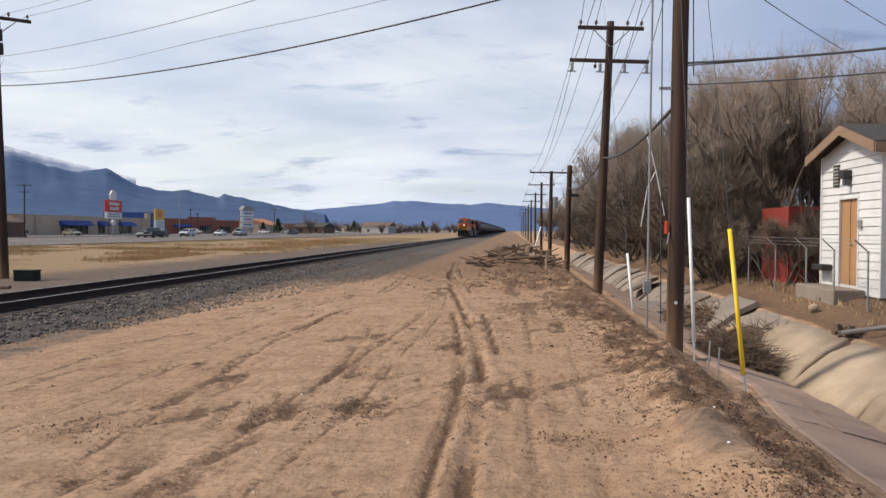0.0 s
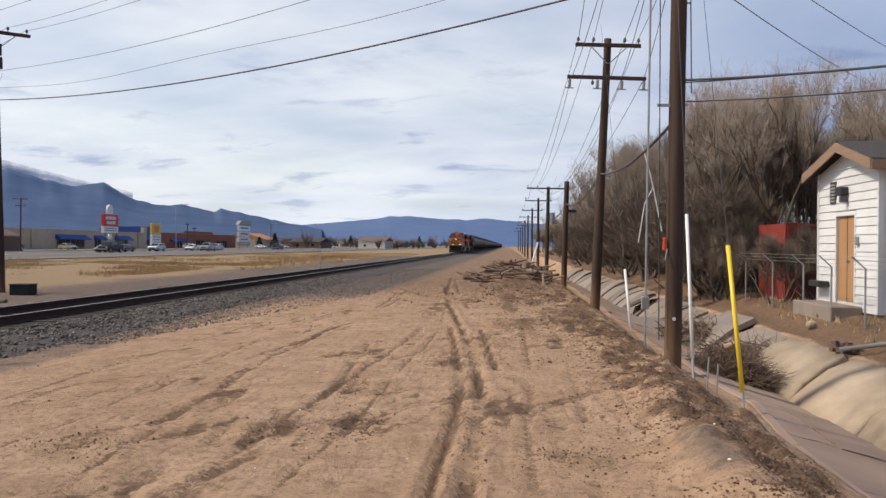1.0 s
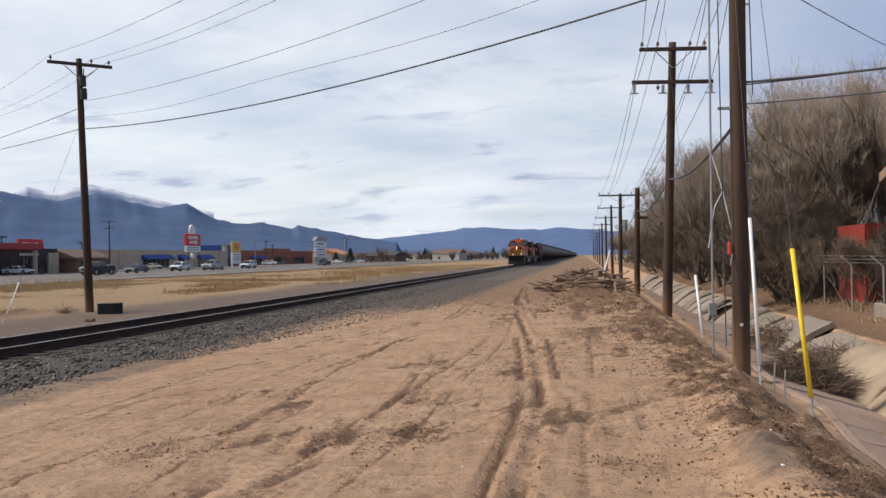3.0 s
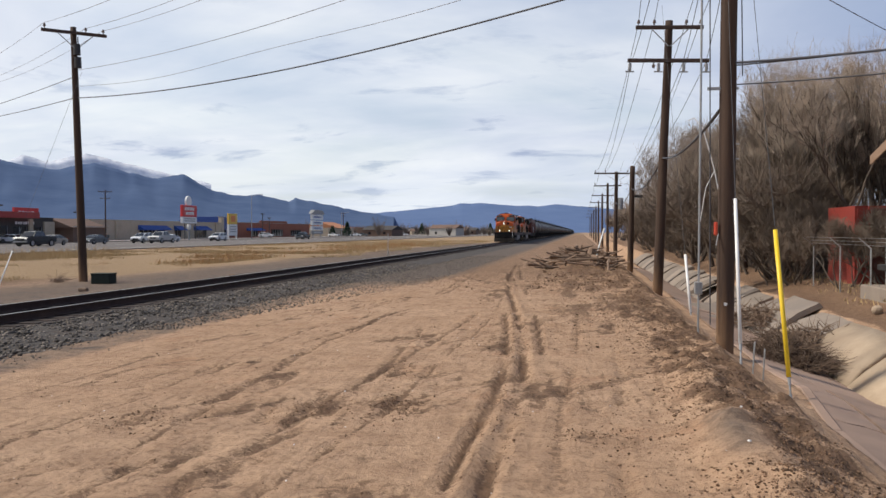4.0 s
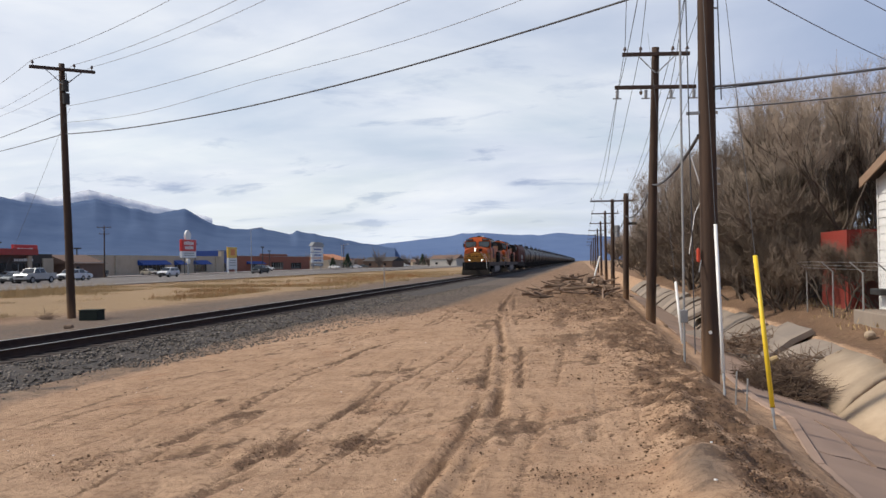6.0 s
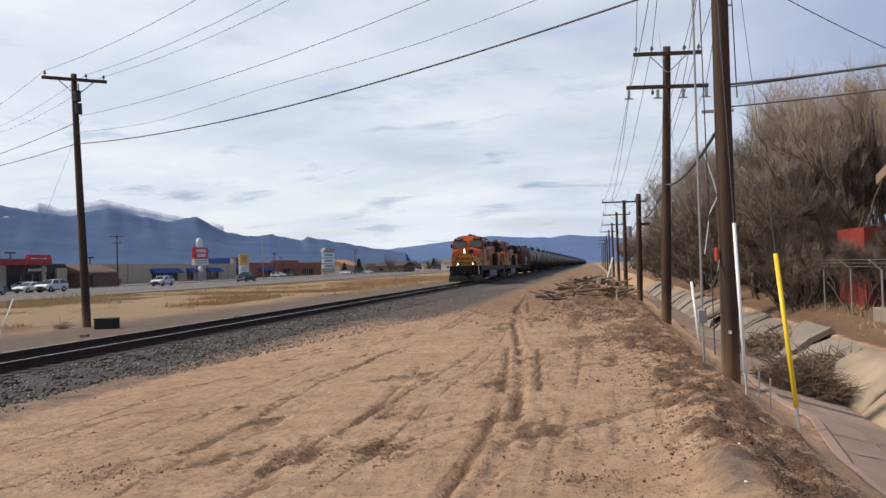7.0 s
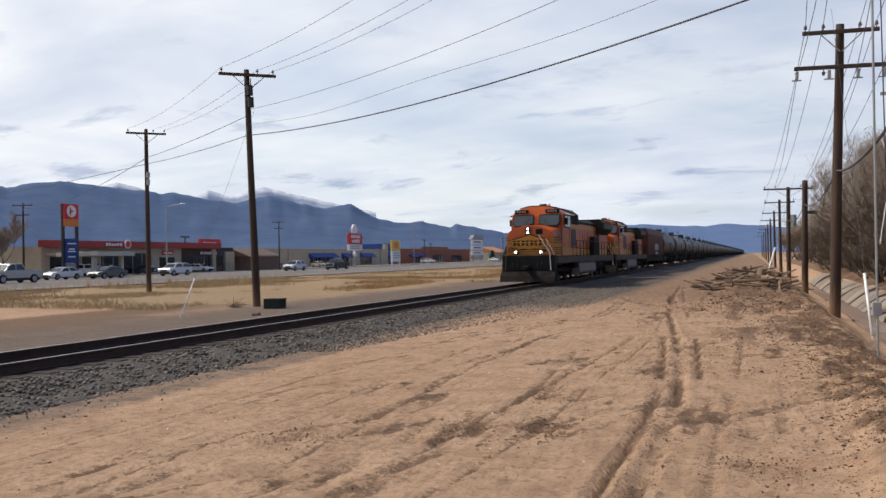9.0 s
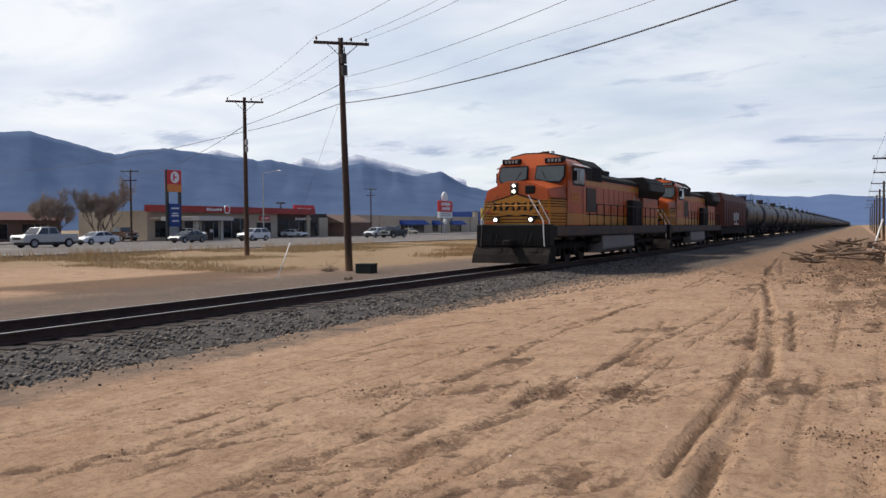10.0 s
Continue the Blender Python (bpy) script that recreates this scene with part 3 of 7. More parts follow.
def churn_field(x, y):
    dz, dk = rut_field(x, y)
    for px, py, sx, sy, a in PATCHES:
        dk = np.maximum(dk, 0.8 * a * np.exp(-((x - px) / sx) ** 2 - ((y - py) / sy) ** 2) * (0.25 + 0.95 * smooth(0.40, 0.58, fbm(x * 6 + 1.6 * y, y * 2.2, 1.0, 4, 78))))
    # streaks dragged along the wheel lanes, and some across them
    lane = smooth(-7.0, -5.5, x) * (1 - smooth(1.2, 2.0, x)) * smooth(2, 4, y) * (1 - smooth(45, 70, y))
    s1 = smooth(0.57, 0.68, fbm(x * 7.0 + 0.5 * y, y * 0.75, 1.0, 4, 61))
    cr, sr = math.cos(radians(28)), math.sin(radians(28))
    s2 = smooth(0.59, 0.70, fbm((x * cr - y * sr) * 6.0, (x * sr + y * cr) * 0.75, 1.0, 4, 71))
    st = lane * np.clip(0.56 * s1 + 0.56 * s2, 0, 1) * smooth(0.38, 0.60, fbm(x, y, 0.45, 3, 83))
    dk = np.maximum(dk, st)
    dz = dz - 0.022 * st
    # disturbed strip beside the ditch
    edge = 1.25 - 0.02 * (y - 8) + 1.1 * (fbm(x, y, 0.5, 4, 21) - 0.5)
    strip = smooth(0, 0.5, x - edge) * (1 - smooth(0.0, 0.35, x - 2.45)) * smooth(2.0, 4.0, y)
    strip *= 1 - smooth(14, 30, y) * 0.5
    dk = np.maximum(dk, strip * (0.45 + 0.55 * smooth(0.40, 0.56, fbm(x, y, 3.0, 4, 79))))
    far = smooth(11, 20, y) * (0.55 + 0.6 * smooth(0.36, 0.6, fbm(x * 1.6, y * 0.5, 1.6, 4, 85))) * smooth(-1.2, 0.2, x + 0.03 * (y - 20)) * (1 - smooth(2.4, 3.2, x)) * (1 - smooth(90, 140, y))
    dk = np.maximum(dk, (0.58 + 0.2 * smooth(24, 36, y)) * far)
    # soil gets darker further up the line
    dk = np.maximum(dk, 0.6 * smooth(12, 38, y) * smooth(-8.0, -6.5, x) * (1 - smooth(2.4, 3.2, x)))
    return dz, np.clip(dk, 0, 1), strip


def land(x, y):
    """The land's height, and its soil: churned, straw-covered, grey (partly painted train shade)."""
    x, y = np.asarray(x, float), np.asarray(y, float)
    z = 0.05 * (fbm(x, y, 0.22, 3, 2) - 0.5)
    lip = lip_x(y)
    z = z - 0.38 * smooth(2.3, 3.25, x)
    dz, dk, strip = churn_field(x, y)
    near = 1 - smooth(35, 70, y)
    z = z + dz * near
    rough = 0.010 + 0.055 * dk + 0.10 * strip
    z = z + rough * near * 2.2 * (fbm(x, y, 3.2, 4, 9) - 0.5)
    z = z + (0.022 + 0.05 * dk) * near * (fbm(x, y, 6.5, 2, 14) - 0.5)
    # the windrow of loose soil and its grey heap
    c = 1.75 + 0.012 * (y - 7) ** 2 * 0.6
    z = z + (0.13 + 0.16 * (fbm(x, y, 2.2, 4, 91) - 0.35)) * np.exp(-((x - c) / 0.40) ** 2) * smooth(3.0, 5.0, y) * (1 - smooth(9.0, 12.5, y))
    heap = np.exp(-((x - 1.60) / 0.30) ** 2 - ((y - 6.5) / 1.05) ** 2)
    z = z + 0.13 * heap * (0.75 + 0.9 * (fbm(x, y, 2.6, 4, 90) - 0.3))
    # far strip of scraped-up soil
    z = z + 0.75 * smooth(36, 42, y) * np.exp(-((x - 0.5) / 1.3) ** 2) * (1 - smooth(75, 90, y)) * fbm(x, y, 0.5, 3, 8)
    # ditch
    u = np.clip((x - lip) / (TOE_X - lip), 0, 1)
    bed = LIP_Z + (TOE_Z - LIP_Z) * u - 0.16
    bank = TOE_Z + (TOP_Z - TOE_Z) * np.clip((x - TOE_X) / (TOP_X - TOE_X), 0, 1) - 0.16
    ditch = np.where(x < TOE_X, bed, bank)
    z = np.where(x > lip, ditch, z)
    over = TOP_Z - 0.03 + 0.45 * smooth(TOP_X, 8.0, x) + 0.16 * (fbm(x, y, 0.9, 4, 4) - 0.45)
    z = np.where(x > TOP_X, over, z)
    # beyond the track
    out = smooth(13.8, 16.5, -x)
    west = -0.10 + 0.14 * smooth(24, 46, -x) + 0.10 * (fbm(x, y, 0.12, 3, 31) - 0.5)
    z = z * (1 - out) + west * out
    z = np.where(x < -46, np.minimum(z, 0.06), z)
    z = np.where((x < -5) & (x > -14.6), -0.02, z)
    flat = smooth(140, 260, np.hypot(x, y))
    z = z * (1 - flat)
    straw = smooth(18.5, 21.5, -x) * (1 - smooth(43, 47, -x)) * smooth(22, 38, y + 0.35 * (-x - 20)) * 0.85
    straw = np.maximum(straw, smooth(110, 180, y) * smooth(13, 16, -x))
    straw = np.maximum(straw, 0.5 * smooth(9, 12, x))
    straw = np.maximum(straw, smooth(300, 500, np.hypot(x, y)) * 0.5)
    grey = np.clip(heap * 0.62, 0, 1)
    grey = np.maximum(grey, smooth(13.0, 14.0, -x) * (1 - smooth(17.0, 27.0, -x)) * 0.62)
    # dust beside the track, with the train's shadow put into the colour
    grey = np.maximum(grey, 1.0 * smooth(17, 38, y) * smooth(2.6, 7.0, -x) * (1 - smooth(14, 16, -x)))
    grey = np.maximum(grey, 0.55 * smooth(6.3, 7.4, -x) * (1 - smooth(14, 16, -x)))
    bankdark = smooth(7.0, 8.5, x) * smooth(19, 23, y) * (1 - flat)
    bankdark = np.maximum(bankdark, 0.95 * smooth(6.0, 6.5, x) * smooth(8, 12, y) * (1 - flat))
    dk = np.maximum(dk * (x < lip + 0.1), 0.8 * bankdark)
    dk = dk * (x > -7.4)
    # brown bare soil in long bands beyond the track
    dk = np.maximum(dk, 0.80 * smooth(15.5, 17.5, -x) * (1 - smooth(25, 33, -x)) * smooth(0.42, 0.57, fbm(x * 0.42, y * 0.10, 1.0, 4, 95)))
    dk = np.maximum(dk, 0.60 * smooth(13.8, 15, -x) * (1 - smooth(18, 23, -x)))
    return z, dk, straw, grey


def land_z(x, y):
    return float(land(np.array([x]), np.array([y]))[0][0])


def steps(stops):
    """A rising list of grid lines from (start, step) pairs, ending at the last start."""
    out = []
    for (a, s), (b, _) in zip(stops, stops[1:]):
        n = max(1, round((b - a) / s))
        out += [a + (b - a) * i / n for i in range(n)]
    return np.array(out + [stops[-1][0]])


def build_ground():
    xs = steps([(-4800, 900), (-1200, 250), (-300, 40), (-100, 6), (-46, 2), (-20, 0.8), (-14.6, 0.4), (-7.6, 0.075), (3.0, 0.09), (4.0, 0.2), (9, 0.5), (20, 3), (60, 20), (300, 150), (1200, 900), (4800, 1)])
    ys = steps([(-4800, 900), (-1200, 250), (-300, 40), (-60, 8), (-4, 0.8), (2.4, 0.08), (14, 0.12), (24, 0.2), (45, 0.45), (80, 1.2), (160, 6), (400, 30), (1200, 200), (4800, 1)])
    X, Y = np.meshgrid(xs, ys)
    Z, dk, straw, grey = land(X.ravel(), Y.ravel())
    nx, ny = len(xs), len(ys)
    me = bpy.data.meshes.new("ground")
    v = np.stack([X.ravel(), Y.ravel(), Z], 1)
    me.vertices.add(len(v))
    me.vertices.foreach_set("co", v.ravel())
    i = np.arange(nx * ny).reshape(ny, nx)
    q = np.stack([i[:-1, :-1], i[:-1, 1:], i[1:, 1:], i[1:, :-1]], -1).reshape(-1, 4)
    me.loops.add(q.size)
    me.loops.foreach_set("vertex_index", q.ravel())
    me.polygons.add(len(q))
    me.polygons.foreach_set("loop_start", np.arange(0, q.size, 4))
    me.polygons.foreach_set("loop_total", np.full(len(q), 4))
    me.update(calc_edges=True)
    at = me.attributes.new("soil", "FLOAT_COLOR", "POINT")
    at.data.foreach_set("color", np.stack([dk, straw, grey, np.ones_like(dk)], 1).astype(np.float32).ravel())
    me.shade_smooth()
    me.materials.append(M["dirt"])
    return tagged(new("ground", me), "bare tan dirt with wheel ruts and dry grass", "ground", kind="structure")


build_ground()


def pebble(rng, n_seg=1):
    """A lumpy stone of 20 faces, about 1 across."""
    bm = bmesh.new()
    bmesh.ops.create_icosphere(bm, subdivisions=1, radius=0.5)
    for v in bm.verts:
        v.co *= rng.uniform(0.75, 1.2)
    vs, fs = [tuple(v.co) for v in bm.verts], [tuple(x.index for x in f.verts) for f in bm.faces]
    bm.free()
    return np.array(vs), np.array(fs)


def scatter(name, material, places, rng, label, category):
    """Many stones joined into one mesh. places: x, y, z, size."""
    kinds = [pebble(rng) for _ in range(6)]
    V, F, base = [], [], 0
    for x, y, z, s in places:
        vs, fs = kinds[rng.randrange(6)]
        a = rng.uniform(0, 6.28)
        ca, sa = math.cos(a), math.sin(a)
        sx, sy, sz = s * rng.uniform(0.8, 1.3), s * rng.uniform(0.7, 1.1), s * rng.uniform(0.5, 0.85)
        p = vs * (sx, sy, sz)
        V.append(np.stack([p[:, 0] * ca - p[:, 1] * sa + x, p[:, 0] * sa + p[:, 1] * ca + y, p[:, 2] + z], 1))
        F.append(fs + base)
        base += len(vs)
    V, F = np.concatenate(V), np.concatenate(F)
    me = bpy.data.meshes.new(name)
    me.vertices.add(len(V)); me.vertices.foreach_set("co", V.ravel())
    me.loops.add(F.size); me.loops.foreach_set("vertex_index", F.ravel())
    me.polygons.add(len(F))
    me.polygons.foreach_set("loop_start", np.arange(0, F.size, 3)); me.polygons.foreach_set("loop_total", np.full(len(F), 3))
    me.update(calc_edges=True)
    me.materials.append(M[material])
    return tagged(new(name, me), label, category, kind="stuff")


# ---- railway ----
def bed_z(x):
    d = abs(x - TRACK_X)
    return float(np.interp(d, [0, 1.30, 1.50, 1.8, 3.15, 3.6], [0.0, 0.0, 0.10, 0.09, -0.02, -0.12]))


def build_track():
    rng = random.Random(4)
    track = thing("railway_track", pose(0, 0, 0), "single rusty railway track with polished rail heads on grey ballast", "railway track", kind="structure")
    # ballast bed
    xs = np.linspace(-3.6, 3.6, 47)
    ys = steps([(-60, 2), (2, 0.22), (45, 0.8), (120, 8), (3000, 200), (3200, 1)])
    V, F = [], []
    for y in ys:
        for x in xs:
            n = float(noise.noise(Vector((x * 2.1, y * 2.1, 0.3)))) * 0.05 + float(noise.noise(Vector((x * 7, y * 7, 2.3)))) * 0.03
            V.append((TRACK_X + x, y, bed_z(TRACK_X + x) + (n if y < 130 else 0)))
    k = len(xs)
    for j in range(len(ys) - 1):
        for i in range(k - 1):
            F.append((j * k + i, j * k + i + 1, (j + 1) * k + i + 1, (j + 1) * k + i))
    raw("ballast_bed", V, F, "ballast", track, smooth=True)
    part("oily_bed", B(TRACK_X - 1.42, TRACK_X + 1.42, -60, 1200, -0.05, 0.094), "tie", track, "oil-dark ballast between the ties")
    # rails
    w = [(-0.07, 0), (0.07, 0), (0.07, 0.012), (0.012, 0.03), (0.012, 0.125), (0.034, 0.135), (0.036, 0.166), (-0.036, 0.166), (-0.034, 0.135), (-0.012, 0.125), (-0.012, 0.03), (-0.07, 0.012)]
    for s in (-0.7525, 0.7525):
        rail = part("rail", P([(TRACK_X + s + a, RAIL_Z - 0.17 + b) for a, b in w], "y", -60, 3100), "rail", track)
        part("rail_head", B(TRACK_X + s - 0.024, TRACK_X + s + 0.024, -60, 3100, RAIL_Z - 0.004, RAIL_Z + 0.002), "railtop", rail, "polished rail head")
    # loose stones on the shoulders
    pl = []
    for _ in range(11000):
        y = 3 + 42 * rng.random() ** 1.5
        x = TRACK_X + rng.choice((1, 1, 1, 1, -1)) * rng.uniform(1.3, 3.5)
        pl.append((x, y, bed_z(x) + rng.uniform(-0.005, 0.025), rng.uniform(0.035, 0.085)))
    for _ in range(1100):
        y = 3 + 30 * rng.random()
        x = TRACK_X + 2.9 + abs(rng.gauss(0, 0.55))
        pl.append((x, y, max(bed_z(x), -0.02) + 0.008, rng.uniform(0.015, 0.04)))
    for _ in range(6500):
        y = 14 + 50 * rng.random() ** 1.2
        x = TRACK_X + 3.0 + 3.2 * rng.random() ** 1.5 * min(1.0, (y - 8) / 22)
        pl.append((x, y, max(bed_z(x), -0.02) + 0.008, rng.uniform(0.02, 0.055)))
    ob = scatter("ballast_stones", "stone", pl, rng, "loose grey crushed stones along the track", "stones")
    return track


track = build_track()


# ---- ditch ----
def build_ditch():
    rng = random.Random(11)
    ditch = thing("drainage_ditch", pose(0, 0, 0), "broken concrete-lined drainage ditch beside the dirt", "ditch", kind="structure")
    # floor slabs, cracked along ragged lines
    def floor_z(x, y):
        a = float(lip_x(y))
        return LIP_Z + (TOE_Z - LIP_Z) * min(max((x - a) / (TOE_X - a), 0), 1)

    def ragged(y, n=7, amp=0.07):
        return [y + (rng.uniform(-amp, amp) if 0 < i < n else 0) for i in range(n + 1)]
    cuts, y = [], 2.0
    while y < 60:
        cuts.append(ragged(y, amp=0.09 if y < 20 else 0.15))
        y += rng.uniform(2.2, 3.4) if y < 20 else 4.0
    for lo, hi in zip(cuts, cuts[1:]):
        tilt = rng.uniform(-0.02, 0.02)
        split = rng.choice((3, 4, 7)) if lo[0] < 22 else 7
        for i0, i1 in ((0, split), (split, 7)):
            if i1 <= i0:
                continue
            wob = rng.uniform(-0.06, 0.06)
            def at(i, yy):
                a = float(lip_x(yy))
                x = a + (TOE_X - 0.02 - a) * i / 7
                if i == split and split < 7:
                    x += wob + (-0.010 if i1 == split else 0.010)
                return (x, yy, floor_z(x, yy) + tilt * i / 7)
            ring = [at(i, lo[i] + 0.012) for i in range(i0, i1 + 1)]
            mids = [at(i1, lo[i1] + (hi[i1] - lo[i1]) * f + rng.uniform(-0.05, 0.05)) for f in (0.33, 0.66)]
            ring += mids + [at(i, hi[i] - 0.012) for i in range(i1, i0 - 1, -1)]
            ring += [at(i0, lo[i0] + (hi[i0] - lo[i0]) * f) for f in (0.75, 0.5, 0.25)]
            bm = bmesh.new()
            up, dn = [bm.verts.new((p[0], p[1], p[2] + 0.03)) for p in ring], [bm.verts.new((p[0], p[1], p[2] - 0.08)) for p in ring]
            bm.faces.new(up); bm.faces.new(dn[::-1])
            for k in range(len(ring)):
                bm.faces.new((up[k], dn[k], dn[(k + 1) % len(ring)], up[(k + 1) % len(ring)]))
            bmesh.ops.recalc_face_normals(bm, faces=bm.faces)
            part("floor_slab", bm, "floorcon", ditch)
    # pale lip standing a little proud along the edge of the floor
    ys = [2.0, 4.6, 7.0, 9.1, 11.65, 13.2, 16.3]
    for y0, y1 in zip(ys, ys[1:]):
        a, b = float(lip_x(y0)), float(lip_x(y1 - 0.02))
        bm = bmesh.new()
        slab(bm, [(a - 0.08, y0, LIP_Z - 0.02), (a + 0.05, y0, LIP_Z - 0.02), (b + 0.05, y1 - 0.02, LIP_Z - 0.02), (b - 0.08, y1 - 0.02, LIP_Z - 0.02)], 0.085)
        bmesh.ops.bevel(bm, geom=list(bm.edges), offset=0.015, segments=1, affect="EDGES", clamp_overlap=True)
        part("lip", bm, "floorcon", ditch, "worn concrete lip")
    # tilted side slabs, heaved and cracked
    y = 4.0
    while y < 75:
        near = y < 17
        ln = rng.uniform(2.3, 3.2) if near else rng.uniform(1.6, 3.2)
        y1 = y + ln - (0.15 if near else rng.uniform(0.05, 0.25))
        d0, d1 = rng.uniform(-0.09, 0.07), rng.uniform(-0.12, 0.12)
        h = rng.uniform(-0.05, 0.06) + (0 if near else rng.uniform(-0.10, 0.10))
        sk = 0.5 if near else rng.uniform(0.1, 0.9)
        bm = bmesh.new()
        # bulging face in three strips
        rows = []
        for k, (fx, bul) in enumerate(((0, 0), (0.3, 0.05), (0.65, 0.07), (1, 0))):
            x = TOE_X + d0 * (1 - fx) + (TOP_X - TOE_X + d1) * fx
            z = TOE_Z + 0.02 + (TOP_Z + h - TOE_Z) * fx + bul
            rows.append([(x - bul, y + sk * fx + rng.uniform(-0.10, 0.10), z), (x - bul, (y + y1) / 2 + sk * fx, z + rng.uniform(-0.02, 0.03)), (x - bul, y1 + sk * fx + rng.uniform(-0.07, 0.07), z)])
        top = [[bm.verts.new(p) for p in r] for r in rows]
        bot = [[bm.verts.new((p[0] + 0.08, p[1], p[2] - 0.11)) for p in r] for r in rows]
        for i in range(3):
            for j in range(2):
                bm.faces.new((top[i][j], top[i + 1][j], top[i + 1][j + 1], top[i][j + 1]))
                bm.faces.new((bot[i][j], bot[i][j + 1], bot[i + 1][j + 1], bot[i + 1][j]))
        for i in range(3):
            bm.faces.new((top[i][0], bot[i][0], bot[i + 1][0], top[i + 1][0]))
            bm.faces.new((top[i][2], top[i + 1][2], bot[i + 1][2], bot[i][2]))
        for j in range(2):
            bm.faces.new((top[0][j], top[0][j + 1], bot[0][j + 1], bot[0][j]))
            bm.faces.new((top[3][j], bot[3][j], bot[3][j + 1], top[3][j + 1]))
        bmesh.ops.recalc_face_normals(bm, faces=bm.faces)
        part("side_slab", bm, "concrete" if near else "greycon", ditch, "" if near else "grey broken side slab", smooth=near)
        y += ln
    # two lifted fragments further along
    for x, yy, z, rz, rx in ((4.3, 26.5, -0.62, 30, 14), (5.2, 33, -0.3, 70, -28), (4.6, 23.5, -0.70, 10, 14)):
        b = B(-0.8, 0.8, -0.5, 0.5, -0.05, 0.05, m=pose(x, yy, z, rx, 0, rz))
        part("slab_fragment", b, "greycon", ditch, "tilted grey slab fragment")


build_ditch()


# ---- poles and wires ----
def insulator(parent, x, y, z, down=False):
    bm = bmesh.new()
    s = -1 if down else 1
    rod(bm, (x, y, z), (x, y, z + s * 0.10), 0.018, seg=6)
    rod(bm, (x, y, z + s * 0.08), (x, y, z + s * 0.14), 0.06, 0.045, seg=8)
    rod(bm, (x, y, z + s * 0.14), (x, y, z + s * 0.19), 0.045, 0.03, seg=8)
    return part("insulator", bm, "ceramic", parent, smooth=False)


def pole_shaft(parent, h, r0, r1, bend=0.0):
    bm = bmesh.new()
    n, seg = 14, 14
    rings = []
    for i in range(n + 1):
        f = i / n
        r = r0 + (r1 - r0) * f
        rings.append([bm.verts.new((r * (1 + 0.03 * math.sin(5 * k + 9 * f)) * math.cos(6.2832 * k / seg) + bend * math.sin(3.14 * f), r * math.sin(6.2832 * k / seg), -0.4 + (h + 0.4) * f)) for k in range(seg)])
    for a, b in zip(rings, rings[1:]):
        for k in range(seg):
            bm.faces.new((a[k], a[(k + 1) % seg], b[(k + 1) % seg], b[k]))
    bm.faces.new(rings[-1])
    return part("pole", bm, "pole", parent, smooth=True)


def crossarm(parent, z, half, turn=0.0, pins=(-0.9, -0.5, 0.5, 0.9), off=0.17, hang=False, brace=True, material="arm"):
    m = pose(0, 0, z, 0, 0, turn)
    arm = part("crossarm", B(-half, half, -off - 0.05, -off + 0.05, -0.06, 0.06, bevel=0.008), material, parent)
    arm.matrix_basis = m
    for u in pins:
        i = insulator(arm, u * half, -off, 0.06 if not hang else -0.06, hang)
    if brace:
        bm = bmesh.new()
        for s in (-1, 1):
            slab(bm, [(s * 0.55 * half, -off - 0.055, -0.06), (s * 0.55 * half + 0.05, -off - 0.055, -0.06), (0.03 * s + 0.05, -off - 0.055, -0.62), (0.03 * s, -off - 0.055, -0.62)], 0.012)
        part("brace", bm, "metal", arm)
    return arm


def utility_pole(x, y, h, r0=0.15, r1=0.10, lean=(0, 0), label="weathered dark wooden utility pole with crossarms"):
    z = land_z(x, y)
    p = thing("utility_pole", pose(x, y, z, lean[0], lean[1], 0), label, "utility pole", "utility poles")
    pole_shaft(p, h, r0, r1)
    return p


def hardware(parent, z, n=3, side=1):
    """Bolts and a tag band round the shaft."""
    for i in range(n):
        part("bolt", R((side * 0.13, -0.02, z + 0.25 * i), (side * 0.19, -0.02, z + 0.25 * i), 0.016, seg=6), "metal", parent)


P1 = (2.75, 14.0)
p1 = utility_pole(*P1, 11.6, 0.148, 0.12, (0, 0.5), "tall dark wooden utility pole with a red tag beside the ditch")
crossarm(p1, 11.0, 1.2, 35)
crossarm(p1, 10.0, 1.2, 0)
hardware(p1, 3.2)
hardware(p1, 6.1)
part("tag", B(-0.21, -0.15, -0.10, -0.03, 1.92, 2.15, bevel=0.02), "red", p1, "red marker tag")
part("bracket", R((-0.14, -0.1, 1.95), (-0.18, -0.14, 1.76), 0.010, seg=6), "metal", p1)
part("conduit_strap", B(-0.34, 0.16, -0.05, -0.02, 4.35, 4.40), "metal", p1)
part("reflector", R((-0.02, -0.165, 0.78), (-0.02, -0.18, 0.78), 0.03, seg=10), "white", p1, "small white disc")

p2 = utility_pole(2.90, 28.05, 9.05, 0.17, 0.12, (1.2, 2.1), "leaning wooden utility pole with two crossarms")
crossarm(p2, 8.80, 1.08, 0, (-0.92, -0.45, 0.5, 0.92))
a2 = crossarm(p2, 7.72, 1.30, 0, (-0.94, -0.35, 0.38, 0.94), hang=True, brace=False, material="arm")
for u in (-1.22, -0.3, 0.5, 1.22):
    part("cutout", B(u - 0.05, u + 0.05, -0.30, -0.2, -0.36, -0.1, bevel=0.02), "metal", a2, "grey fused cutout")
    part("cutout_foot", B(u - 0.14, u + 0.14, -0.27, -0.23, -0.40, -0.36), "metal", a2)
hardware(p2, 1.2, 1)
p3 = utility_pole(2.93, 44.2, 5.55, 0.16, 0.13, (0, 1.2), "short wooden utility pole with a small side bracket")
part("bracket", B(0.1, 0.55, -0.05, 0.05, 3.9, 4.05), "darkmetal", p3)
